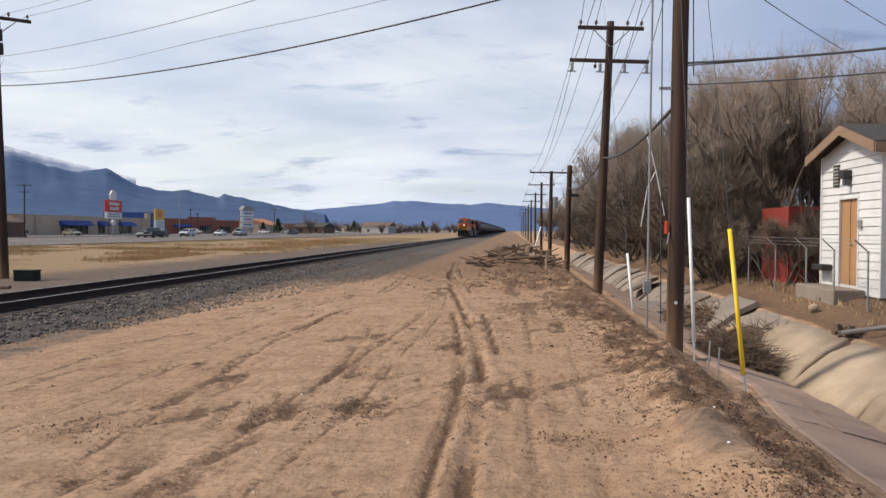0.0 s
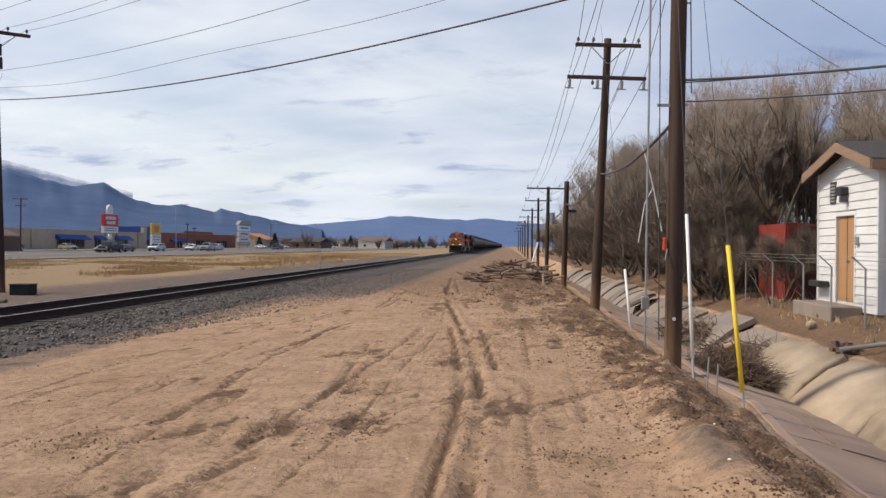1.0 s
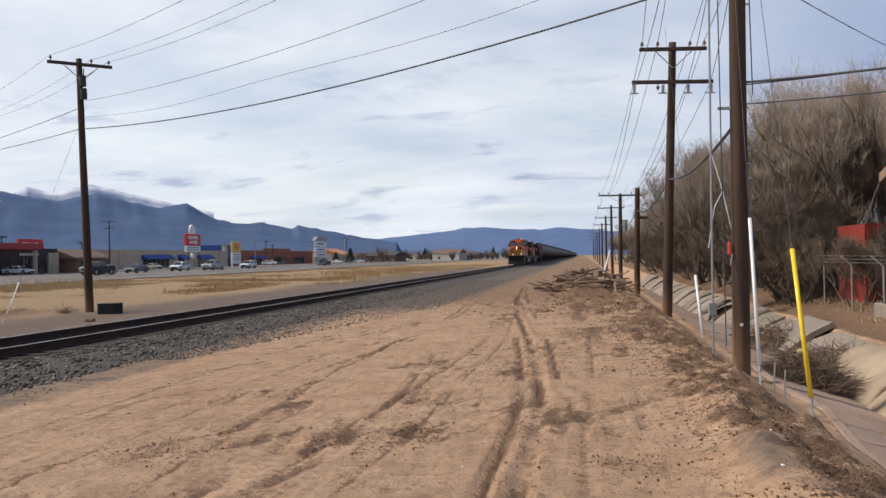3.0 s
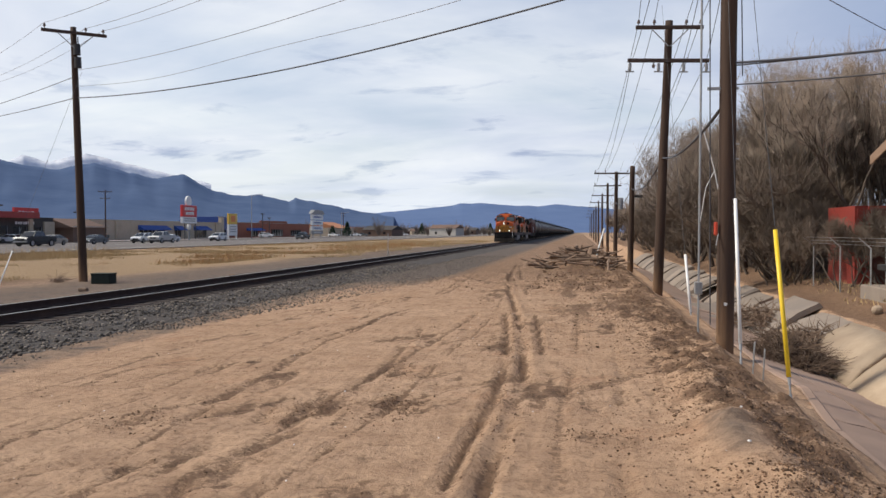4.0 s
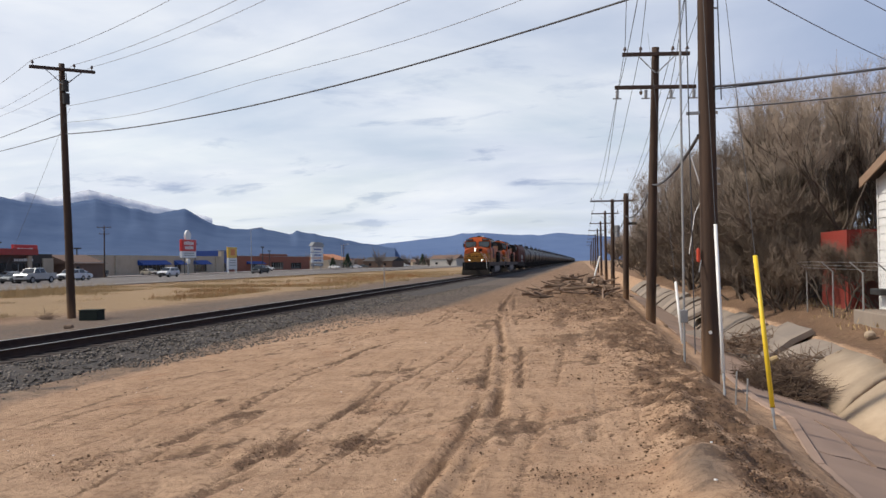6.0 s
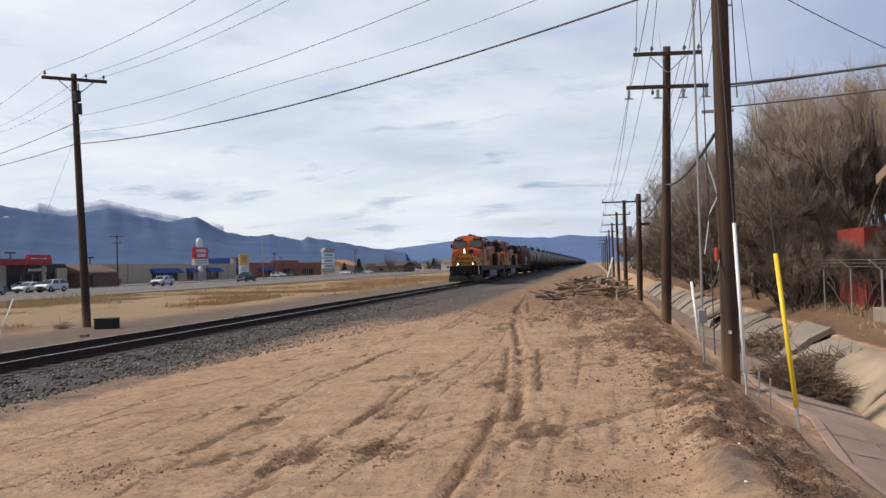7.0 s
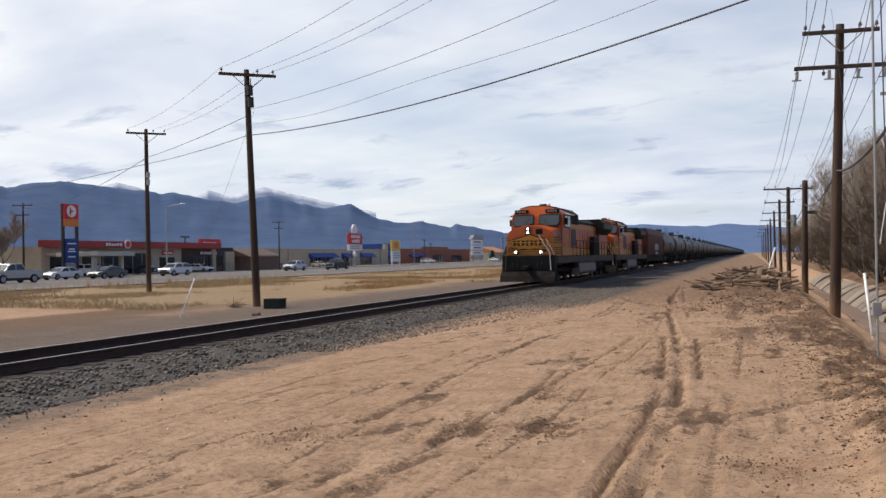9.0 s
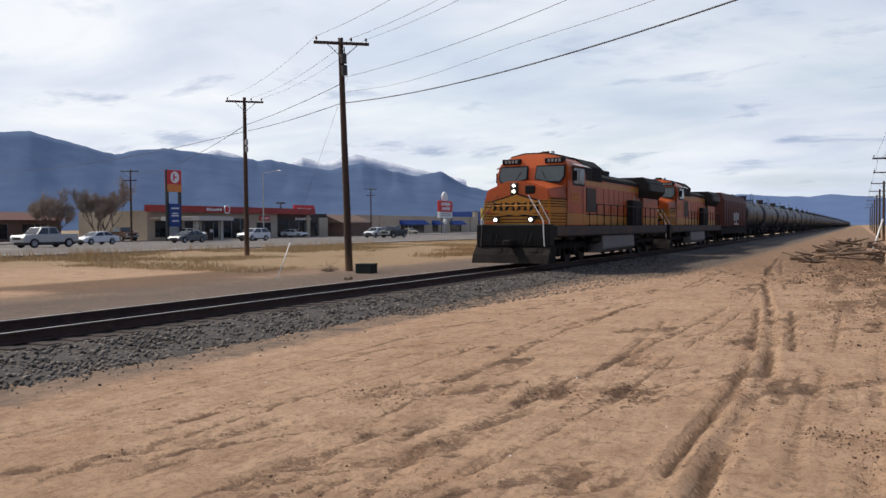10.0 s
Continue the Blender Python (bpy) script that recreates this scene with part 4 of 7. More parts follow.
p4 = utility_pole(3.09, 67.5, 7.0, 0.17, 0.13, (0, 0.8))
crossarm(p4, 6.85, 1.75, 0, (-0.95, -0.5, 0.5, 0.95))
part("transformer", R((0.35, 0, 4.0), (0.35, 0, 4.9), 0.22, seg=12), "metal", p4, "grey transformer can")
FAR_POLES = [(3.3, 93, 7.6), (3.35, 118, 7.4), (3.4, 145, 7.4), (3.5, 175, 7.4), (3.6, 210, 7.4), (3.7, 255, 7.4), (3.8, 310, 7.4)]
p5 = utility_pole(*FAR_POLES[0][:2], 7.6, 0.17, 0.12)
crossarm(p5, 7.3, 1.5, 0, (-0.92, 0.92))
for x, y, h in FAR_POLES[1:]:
    copy_thing(p5, pose(x, y, land_z(x, y)))

LP, LQ = (-19.04, 29.49), (-35.15, 42.06)
lp = utility_pole(*LP, 9.95, 0.17, 0.11, (1.6, -0.85), "wooden utility pole with crossarm and transformer across the track")
crossarm(lp, 9.7, 1.2, 47.8, (-0.9, 0.35, 0.9))
for u, zz in ((0.16, 8.85), (0.18, 8.35)):
    part("transformer", R((u, -0.06, zz), (u, -0.06, zz + 0.42), 0.13, seg=12), "darkmetal", lp, "small dark transformer can")
part("fuse", R((0.22, -0.06, 9.0), (0.22, -0.06, 9.55), 0.02, seg=6), "darkmetal", lp)
lq = utility_pole(*LQ, 10.3, 0.17, 0.11, (0, -0.3), "wooden utility pole with crossarm in dry grass")
crossarm(lq, 10.0, 1.2, 45, (-0.9, 0.35, 0.9))
for zz in (7.2, 6.75):
    part("transformer", R((0.16, -0.06, zz), (0.16, -0.06, zz + 0.35), 0.11, seg=10), "metal", lq, "small grey transformer can")
for x, y, h in ((-85.4, 139.2, 9.6), (-84.6, 78.2, 9.6), (-96, 330, 10)):
    u = utility_pole(x, y, h, 0.15, 0.1, (0, 0), "far wooden utility pole with crossarm by the shops")
    crossarm(u, h - 0.3, 1.25, 20, (-0.9, 0.9))
    crossarm(u, h - 1.5, 0.9, 20, (-0.9, 0.9), brace=False)


def wire(p, q, sag, r=0.014, material="wire", label="black overhead cable between utility poles", n=26, wob=0.0):
    p, q = Vector(p), Vector(q)
    ln = []
    for i in range(n + 1):
        f = i / n
        a = p.lerp(q, f)
        a.z -= sag * 4 * f * (1 - f) + wob * math.sin(9.4 * f) * math.sin(3.14 * f)
        ln.append((*a, r))
    v, f = tubes([ln], 5)
    return tagged(raw("overhead_wire", v, f, material, smooth=True), label, "wire", "overhead wires")


def arm_pt(P0, z, half, turn, u):
    a = radians(turn)
    return (P0[0] + u * half * math.cos(a), P0[1] + u * half * math.sin(a), z)


# distribution wires from the pole across the track to the tall pole, and on beyond it
zl, z1 = 9.7 - 0.1, 10.85
LPT = (LP[0] - 0.14, LP[1] - 0.27)
for u in (-0.9, 0.35, 0.9):
    wire(arm_pt(LPT, zl + 0.25, 1.2, 47.8, u), arm_pt(P1, z1 + 0.2, 1.2, 35, u), 0.75, 0.009, "thinwire", "thin bare overhead conductor")
    wire(arm_pt(LPT, zl + 0.25, 1.2, 47.8, u), arm_pt(LQ, 10.3, 1.2, 45, u), 0.35, 0.008, "thinwire", "thin bare overhead conductor")
wire((LPT[0] + 0.03, LPT[1] + 0.07, 8.18), (P1[0], P1[1], 8.1), 0.50, 0.010, "thinwire", "thin bare overhead conductor")
wire((LPT[0] + 0.03, LPT[1] + 0.07, 7.55), (P1[0], P1[1], 7.25), 0.55, 0.008, "thinwire", "thin bare overhead conductor", wob=0.10)
wire((LPT[0] + 0.03, LPT[1] + 0.07, 7.10), (P1[0] - 0.15, P1[1], 6.45), 0.50, 0.020)
wire((LPT[0] + 0.03, LPT[1] + 0.07, 7.95), (LQ[0], LQ[1], 8.5), 0.1, 0.014)
wire((LPT[0] + 0.03, LPT[1] + 0.07, 7.12), (LQ[0], LQ[1], 8.1), 0.1, 0.016)
wire((LQ[0], LQ[1], 8.5), (-84.6, 78.2, 9.0), 0.9, 0.020)
wire((LQ[0], LQ[1], 8.1), (-92, 60, 8.6), 0.9, 0.018)
# service cables from the tall pole over the shed's yard
wire((P1[0] + 0.14, P1[1] - 0.08, 4.62), (13.0, 8.2, 5.25), 0.35, 0.021)
wire((P1[0] + 0.14, P1[1] - 0.08, 4.58), (13.0, 8.3, 5.22), 0.28, 0.012)
wire((P1[0] + 0.14, P1[1] - 0.08, 4.26), (13.0, 8.2, 4.85), 0.32, 0.012)
wire((P1[0], P1[1], 6.7), (22, 46, 9.8), 0.5, 0.012, "thinwire", "thin bare overhead conductor")
wire((P1[0], P1[1], 7.6), (24, 44, 10.0), 0.5, 0.012, "thinwire", "thin bare overhead conductor")
# wires along the line of poles beside the ditch
top2 = (2.90 + 0.33, 27.9)
for u, uu in ((-0.99, -1.08), (-0.49, -0.5), (0.54, 0.5), (0.99, 1.08)):
    wire((P1[0] + uu, P1[1] - 0.17, 10.1), (top2[0] + u, top2[1] - 0.17, 8.75), 0.35, 0.010, label="thin dark overhead wire along the poles")
    wire((top2[0] + u, top2[1] - 0.17, 8.75), (3.2 + 1.55 * u, 67.3, 6.75), 0.75, 0.010, label="thin dark overhead wire along the poles")
for u, zz in ((-1.2, 7.35), (0.45, 7.3), (1.2, 7.35)):
    wire((P1[0] + 0.4 * u, P1[1], 9.3), (top2[0] - 0.05 + u, top2[1] - 0.2, zz), 0.4, 0.010, label="thin dark overhead wire along the poles")
    wire((top2[0] - 0.05 + u, top2[1] - 0.2, zz), (3.2 + u, 67.3, 6.55), 0.9, 0.010, label="thin dark overhead wire along the poles")
wire((P1[0] - 0.1, P1[1], 3.85), (2.86 + 0.2, 28.2, 4.3), 0.25, 0.03, label="thick black telephone cable between poles")
wire((2.86 + 0.2, 28.2, 4.3), (3.0, 44.2, 4.1), 0.45, 0.025, label="thick black telephone cable between poles")
wire((3.0, 44.2, 4.1), (3.15, 67.5, 4.2), 0.45, 0.025, label="thick black telephone cable between poles")
for (xa, ya, ha), (xb, yb, hb) in zip([(3.2, 67.3, 6.9)] + FAR_POLES, FAR_POLES):
    for s in (-1.4, 1.4):
        wire((xa + s, ya, ha - 0.2), (xb + s, yb, hb - 0.25), 0.6, 0.012, label="thin dark overhead wire along the poles", n=10)
# down leads beside the tall pole
for a, b in (((2.47, 14.0, 10.0), (2.5, 13.9, 0.25)), ((2.95, 14.0, 9.0), (3.0, 13.9, 4.4)), ((2.55, 13.95, 9.6), (2.9, 13.9, 4.8))):
    wire(a, b, 0.0, 0.010, "wire", "down lead beside the tall pole", wob=0.05)
riser = thing("conduit_riser", pose(2.48, 15.2, land_z(2.48, 15.2)), "grey galvanised conduit riser with a junction box", "conduit", )
part("pipe", R((0, 0, -0.05), (0.05, 0, 6.8), 0.02, seg=8), "metal", riser)
part("junction_box", B(-0.07, 0.07, -0.06, 0.04, 0.75, 0.98, bevel=0.01), "metal", riser)
# slack hanging line near the second pole
hang = [(3.30, 23.4, 4.90, 0.014), (3.46, 23.4, 4.98, 0.014), (3.69, 23.4, 4.69, 0.016), (3.86, 23.4, 4.1, 0.016), (4.01, 23.4, 3.51, 0.016), (4.26, 23.4, 2.26, 0.014)]
v, f = tubes([hang], 6)
hc = tagged(raw("hanging_conduit", v, f, "white", smooth=True), "pale broken conduit with a strap hanging from a wire", "conduit")
v, f = tubes([[(3.61, 23.4, 1.94, 0.012), (3.78, 23.4, 3.04, 0.012), (4.01, 23.4, 3.51, 0.012), (4.02, 23.4, 3.53, 0.012)]], 6)
raw("strap", v, f, "white", hc, smooth=True)


# ---- guy wires with guards ----
def guy(base, top, guard_len, material, label, r=0.032, start=0.35):
    b, t = Vector(base), Vector(top)
    d = (t - b).normalized()
    g = thing("guy_wire", Matrix.Identity(4), label, "guy wire", "guy wires")
    part("cable", R(b, t, 0.005, seg=5), "wire", g)
    part("guard", R(b + d * start, b + d * (start + guard_len), r, seg=10), material, g, smooth=True)
    part("anchor_rod", R(b - d * 0.12, b + d * start, 0.013, seg=6), "metal", g)
    part("clamp", R(b + d * (start - 0.10), b + d * (start + 0.02), 0.022, seg=8), "metal", g)
    part("clamp", R(b + d * (start - 0.30), b + d * (start - 0.22), 0.02, seg=8), "metal", g)
    return g


guy((3.04, 10.72, -0.40), (2.78, 13.6, 9.1), 2.0, "yellow", "guy wire in a bright yellow plastic guard", 0.030, 0.34)
guy((2.59, 11.6, -0.34), (2.74, 13.9, 6.4), 2.2, "white", "guy wire in a white plastic guard", 0.026, 0.6)
guy((3.21, 21.9, -0.40), (3.0, 27.9, 9.3), 1.75, "white", "guy wire in a white plastic guard", 0.036, 0.12)
guy((1.15, 48.6, 0.0), (2.95, 52, 6.2), 2.3, "white", "slanted guy wire in a pale guard by the rubble", 0.05, 0.1)
guy((-18.1, 23.3, -0.1), (-18.9, 29.3, 8.1), 1.55, "white", "guy wire in a white guard across the track", 0.020, 0.1)
for x, y in ((2.62, 11.0), (2.78, 11.15)):
    s = thing("marker_stake", pose(x, y, land_z(x, y), 0, 3, 0), "short grey steel anchor stake", "stake")
    part("rod", R((0, 0, -0.1), (0, 0, 0.42), 0.012, seg=6), "metal", s)


# ---- shed, container and fence ----
def build_shed():
    rng = random.Random(3)
    x0, x1, y0, y1 = 8.0, 13.5, 18.4, 21.9
    zb, ze, zp = 0.38, 3.72, 4.22
    s = thing("shed", pose(0, 0, 0), "white clapboard shed with a brown fascia and a tan door", "shed")
    part("foundation", B(x0 + 0.03, x1, y0 + 0.03, y1 - 0.03, -0.1, zb + 0.02), "greycon", s)
    dy0, dy1, dz0, dz1 = 19.62, 20.68, 0.55, 2.60
    mid = (y0 + y1) / 2 - 0.15
    # west gable wall with its door opening, then the other walls
    bm = bmesh.new()
    box(bm, x0, x0 + 0.14, y0, dy0, zb, ze)
    box(bm, x0, x0 + 0.14, dy1, y1, zb, ze)
    box(bm, x0, x0 + 0.14, dy0, dy1, dz1, ze)
    box(bm, x0, x0 + 0.14, dy0, dy1, zb, dz0)
    prism(bm, [(y0, ze), (y1, ze), (mid, zp - 0.05)], "x", x0, x0 + 0.14)
    part("wall", bm, "siding", s)
    part("wall", B(x0 + 0.14, x1, y0, y0 + 0.14, zb, ze), "siding", s)
    part("wall", B(x0 + 0.14, x1, y1 - 0.14, y1, zb, ze), "siding", s)
    part("wall", B(x1 - 0.14, x1, y0 + 0.14, y1 - 0.14, zb, ze), "siding", s)
    # clapboards
    n = 17
    dz = (ze - zb) / n
    for i in range(n + 3):
        za, zt = zb + i * dz, zb + (i + 1) * dz - 0.004
        if za < ze:
            part("clapboard", P([(y0 - 0.012, za), (y0 - 0.036, za), (y0 - 0.014, zt), (y0 - 0.012, zt)], "x", x0 - 0.02, x1), "siding", s)
        inset = 0.0
        if zt > ze:
            inset = (zt - ze) / (zp - ze)
            if inset > 0.95:
                continue
        ya, yb = y0 + (mid - y0) * inset, y1 + (mid - y1) * inset
        spans = [(ya - 0.02, yb)] if za > dz1 or zt < dz0 else [(ya - 0.02, dy0 - 0.06), (dy1 + 0.06, yb)]
        for a, b in spans:
            part("clapboard", P([(x0 - 0.012, za), (x0 - 0.036, za), (x0 - 0.014, zt), (x0 - 0.012, zt)], "y", a, b), "siding", s)
    part("corner_board", B(x0 - 0.045, x0 + 0.07, y0 - 0.045, y0 + 0.05, zb, ze), "siding", s)
    part("corner_board", B(x0 - 0.045, x0 + 0.05, y1 - 0.05, y1 + 0.03, zb, ze), "siding", s)
    d = part("door", B(x0 + 0.02, x0 + 0.07, dy0 + 0.01, dy1 - 0.01, dz0, dz1 - 0.01, bevel=0.006), "door", s, "tan wooden double door")
    part("door_seam", B(x0 + 0.012, x0 + 0.024, (dy0 + dy1) / 2 - 0.008, (dy0 + dy1) / 2 + 0.008, dz0, dz1 - 0.02), "darkmetal", d)
    part("knob", R((x0 + 0.02, 20.05, 1.52), (x0 - 0.04, 20.05, 1.52), 0.03, seg=8), "metal", d)
    for a, b in (((dy0 - 0.06, dy0), (dz0, dz1 + 0.06)), ((dy1, dy1 + 0.06), (dz0, dz1 + 0.06)), ((dy0, dy1), (dz1, dz1 + 0.06))):
        part("door_trim", B(x0 - 0.045, x0 + 0.02, a[0], a[1], b[0], b[1]), "siding", s)
    v = part("vent", B(x0 - 0.05, x0, 20.72, 21.08, 2.92, 3.46), "darkfront", s, "dark louvred vent")
    for i in range(6):
        part("louvre", B(x0 - 0.07, x0 - 0.045, 20.74, 21.06, 2.96 + 0.08 * i, 3.0 + 0.08 * i), "signgrey", v)
    w = part("wall_lamp", B(x0 - 0.22, x0 - 0.03, 19.98, 20.3, 3.08, 3.28, bevel=0.02), "darkmetal", s, "dark wall lamp")
    part("lens", B(x0 - 0.2, x0 - 0.03, 20.0, 20.12, 2.92, 3.07), "glass", w)
    part("meter_box", B(x0 - 0.09, x0 - 0.03, 19.36, 19.5, 1.9, 2.1, bevel=0.01), "metal", s, "grey switch box")
    part("pipe_vent", B(x0 - 0.3, x0 - 0.02, 21.1, 21.8, 0.85, 1.0, bevel=0.02), "darkmetal", s)
    part("downpipe", R((x0 + 0.14, y0 - 0.06, 1.2), (x0 + 0.12, y0 - 0.06, ze - 0.1), 0.02, seg=6), "metal", s)
    part("electric_box", B(x0 + 0.25, x0 + 0.48, y0 - 0.14, y0 - 0.03, 1.3, 1.65, bevel=0.01), "metal", s)
    cowl = part("vent_cowl", R((x0 + 0.95, y0 + 0.1, 2.30), (x0 + 0.45, y0 - 0.5, 2.08), 0.19, 0.17, seg=16), "white", s, "white elbow vent cowl", smooth=False)
    part("cowl_mouth", R((x0 + 0.46, y0 - 0.49, 2.084), (x0 + 0.36, y0 - 0.61, 2.04), 0.165, 0.165, seg=16), "darkmetal", cowl)
    # roof with overhang: two slopes, rake boards, eaves
    ov, t = 0.32, 0.07
    def slope(ye, sgn):
        dx = [(x0 - ov, ye, ze - 0.02), (x1 + ov, ye, ze - 0.02), (x1 + ov, mid, zp + 0.07), (x0 - ov, mid, zp + 0.07)]
        return slab(bmesh.new(), dx if sgn > 0 else dx[::-1], t)
    ra = part("roof", slope(y0 - ov, 1), "shingle", s, "dark shingled roof")
    rb = part("roof", slope(y1 + ov, -1), "shingle", s, "dark shingled roof")
    for ye, sg in ((y0 - ov, 1), (y1 + ov, -1)):
        bm = bmesh.new()
        q = [(x0 - ov - 0.03, ye, ze - 0.20), (x0 - ov - 0.03, mid, zp - 0.12), (x0 - ov - 0.03, mid, zp + 0.10), (x0 - ov - 0.03, ye, ze + 0.03)]
        slab(bm, q if sg > 0 else q[::-1], 0.035)
        part("rake_board", bm, "fascia", s, "brown rake board")
    part("eave_board", B(x0 - ov, x1 + ov, y0 - ov - 0.03, y0 - ov, ze - 0.2, ze + 0.02), "fascia", s, "brown eave board")
    part("soffit", B(x0 - ov, x1 + ov, y0 - ov, y0, ze - 0.06, ze - 0.04), "fascia", s)
    step = thing("door_step", pose(0, 0, 0), "pale concrete step in front of the shed door", "step")
    part("block", B(x0 - 0.75, x0 - 0.05, 19.1, 21.6, 0.0, 0.50, bevel=0.02), "greycon", step)


build_shed()


def build_container():
    c = thing("shipping_container", pose(8.15, 25.0, 0.1), "rusty red steel container under bare trees", "container")
    part("body", B(0, 2.4, 0, 2.6, 0, 2.46), "container", c)
    for i in range(9):
        part("rib", B(0.06 + 0.27 * i, 0.18 + 0.27 * i, -0.03, 0.0, 0.12, 2.36), "container", c)
    part("post", B(0.36, 0.44, -0.05, 0.0, 0, 2.46), "container", c)
    part("door_leaf", B(0.46, 2.38, -0.045, -0.032, 0.1, 2.38), "boxcar", c, "darker red door leaf")


build_container()


def build_fence():
    rng = random.Random(8)
    f = thing("chain_link_fence", pose(0, 0, 0), "galvanised chain-link fence with barbed-wire arms", "fence")
    ys = [26.0, 23.4, 21.0, 19.2, 17.4, 15.6, 13.8, 12.0]
    for y in ys:
        zb = land_z(7.3, y)
        p = part("post", R((7.3, y, zb - 0.1), (7.3, y, 1.42), 0.022, seg=8), "metal", f)
        part("barb_arm", R((7.3, y, 1.40), (7.02, y, 1.66), 0.016, seg=6), "metal", p)
    for k, (xx, zz) in enumerate(((7.02, 1.66), (7.12, 1.57), (7.22, 1.48))):
        part("barbed_strand", R((xx, ys[-1], zz), (xx, ys[0], zz), 0.004, seg=4), "metal", f)
    lines = []
    y, step = 12.0, 0.13
    while y < 27:
        for s in (-1, 1):
            lines.append([(7.27, y, 0.15, 0.0009), (7.27, y + s * 1.25, 1.4, 0.0009)])
        y += step
    v, fc = tubes(lines, 3)
    raw("mesh", v, fc, "darkmetal", f)


build_fence()

# loose things on the far bank of the ditch
b = thing("boulder", pose(6.8, 19.0, land_z(6.8, 19.0) + 0.1), "small pale boulder on the dirt bank", "rock")
bm = bmesh.new()
bmesh.ops.create_icosphere(bm, subdivisions=2, radius=0.14)
for vv in bm.verts:
    vv.co *= 0.85 + 0.3 * noise.noise(vv.co * 6 + Vector((1, 2, 3)))
part("rock", bm, "concrete", b)
pp = thing("steel_pipe", pose(0, 0, 0), "grey pipe lying on the bank above the slabs", "pipe")
part("tube", R((6.0, 15.35, land_z(6.15, 15.35) + 0.10), (7.2, 15.0, land_z(7.2, 15.0) + 0.07), 0.042, seg=10), "tankgrey", pp)
db = thing("debris_heap", pose(6.25, 15.6, land_z(6.25, 15.6) + 0.02), "small heap of dark broken debris beside the pipe", "debris")
rg = random.Random(5)
for i in range(14):
    part("lump", B(-0.07, 0.07, -0.05, 0.05, -0.04, 0.04, m=pose(rg.uniform(-0.25, 0.25), rg.uniform(-0.2, 0.2), 0.05 + rg.uniform(0, 0.12), rg.uniform(0, 90), rg.uniform(0, 90), rg.uniform(0, 90))), "log", db)


# ---- bare trees ----
def grow(rng, height, stems, spread, twig_r, depth=5, upright=0.25, twigs=3.0):
    """Limbs and fine twigs of a leafless tree."""
    limbs, fine = [], []

    def branch(p, d, length, r, level):
        n = 4 if level < 3 else 3
        pts, q, dd = [(*p, r)], p.copy(), d.copy()
        for i in range(n):
            dd = (dd + Vector((rng.gauss(0, 0.16), rng.gauss(0, 0.16), rng.gauss(upright * 0.3, 0.10)))).normalized()
            q = q + dd * (length / n)
            pts.append((*q, r * (1 - 0.55 * (i + 1) / n)))
            if level >= 2 and level < depth and rng.random() < (0.8 if level < 4 else 0.5):
                side(q, dd, length * rng.uniform(0.4, 0.7), r * 0.45, level + 1)
        (limbs if level < depth - 1 else fine).append(pts)
        if level < depth:
            k = 2 if rng.random() < 0.6 else 3
            for _ in range(k):
                side(q, dd, length * rng.uniform(0.62, 0.86), r * 0.58, level + 1)

    def side(q, dd, length, r, level):
        a = Vector((rng.gauss(0, 1), rng.gauss(0, 1), rng.gauss(0.25, 0.6))).normalized()
        nd = (dd + a * rng.uniform(0.35, 0.75) + Vector((0, 0, upright))).normalized()
        if level >= depth:
            for _ in range(int(twigs)):
                t = (nd * 0.7 + Vector((rng.gauss(0, 0.45), rng.gauss(0, 0.45), rng.gauss(0.15, 0.4)))).normalized()
                L = length * rng.uniform(0.8, 1.7)
                m1 = q + t * L * 0.5 + Vector((0, 0, 0.03))
                m2 = m1 + (t + Vector((rng.gauss(0, 0.3), rng.gauss(0, 0.3), 0.15))).normalized() * L * 0.5
                fine.append([(*q, twig_r), (*m1, twig_r * 0.8), (*m2, twig_r * 0.45)])
        else:
            branch(q, nd, length, max(r, twig_r * 1.1), level)

    for s in range(stems):
        a = 6.2832 * s / stems + rng.uniform(-0.5, 0.5)
        p = Vector((0.25 * math.cos(a), 0.25 * math.sin(a), -0.15))
        d = Vector((spread * math.cos(a), spread * math.sin(a), 1)).normalized()
        branch(p, d, height * rng.uniform(0.26, 0.36), 0.0135 * height * rng.uniform(0.8, 1.2), 0)
    return limbs, fine


def tree(name, x, y, seed, height, stems=3, spread=0.35, twig_r=0.0045, label="leafless grey-brown tree with a dense twiggy crown", upright=0.30, depth=6, twigs=2.0):
    rng = random.Random(seed)
    t = thing(name, pose(x, y, land_z(x, y)), label, "tree" if name == "tree" else "shrub", "bare trees beside the ditch")
    limbs, fine = grow(rng, height, stems, spread, twig_r, depth, upright, twigs)
    top = max(p[2] for ln in fine for p in ln)
    k = height / top
    sc = lambda lines: [[(a * k, b * k, c * k, r) for a, b, c, r in ln] for ln in lines]
    v, f = tubes(sc(limbs), 5)
    raw("trunk", v, f, "bark", t, smooth=True)
    v, f = tubes(sc(fine), 3)
    raw("crown", v, f, "twig" if name == "tree" else "undergrowth", t)
    return t


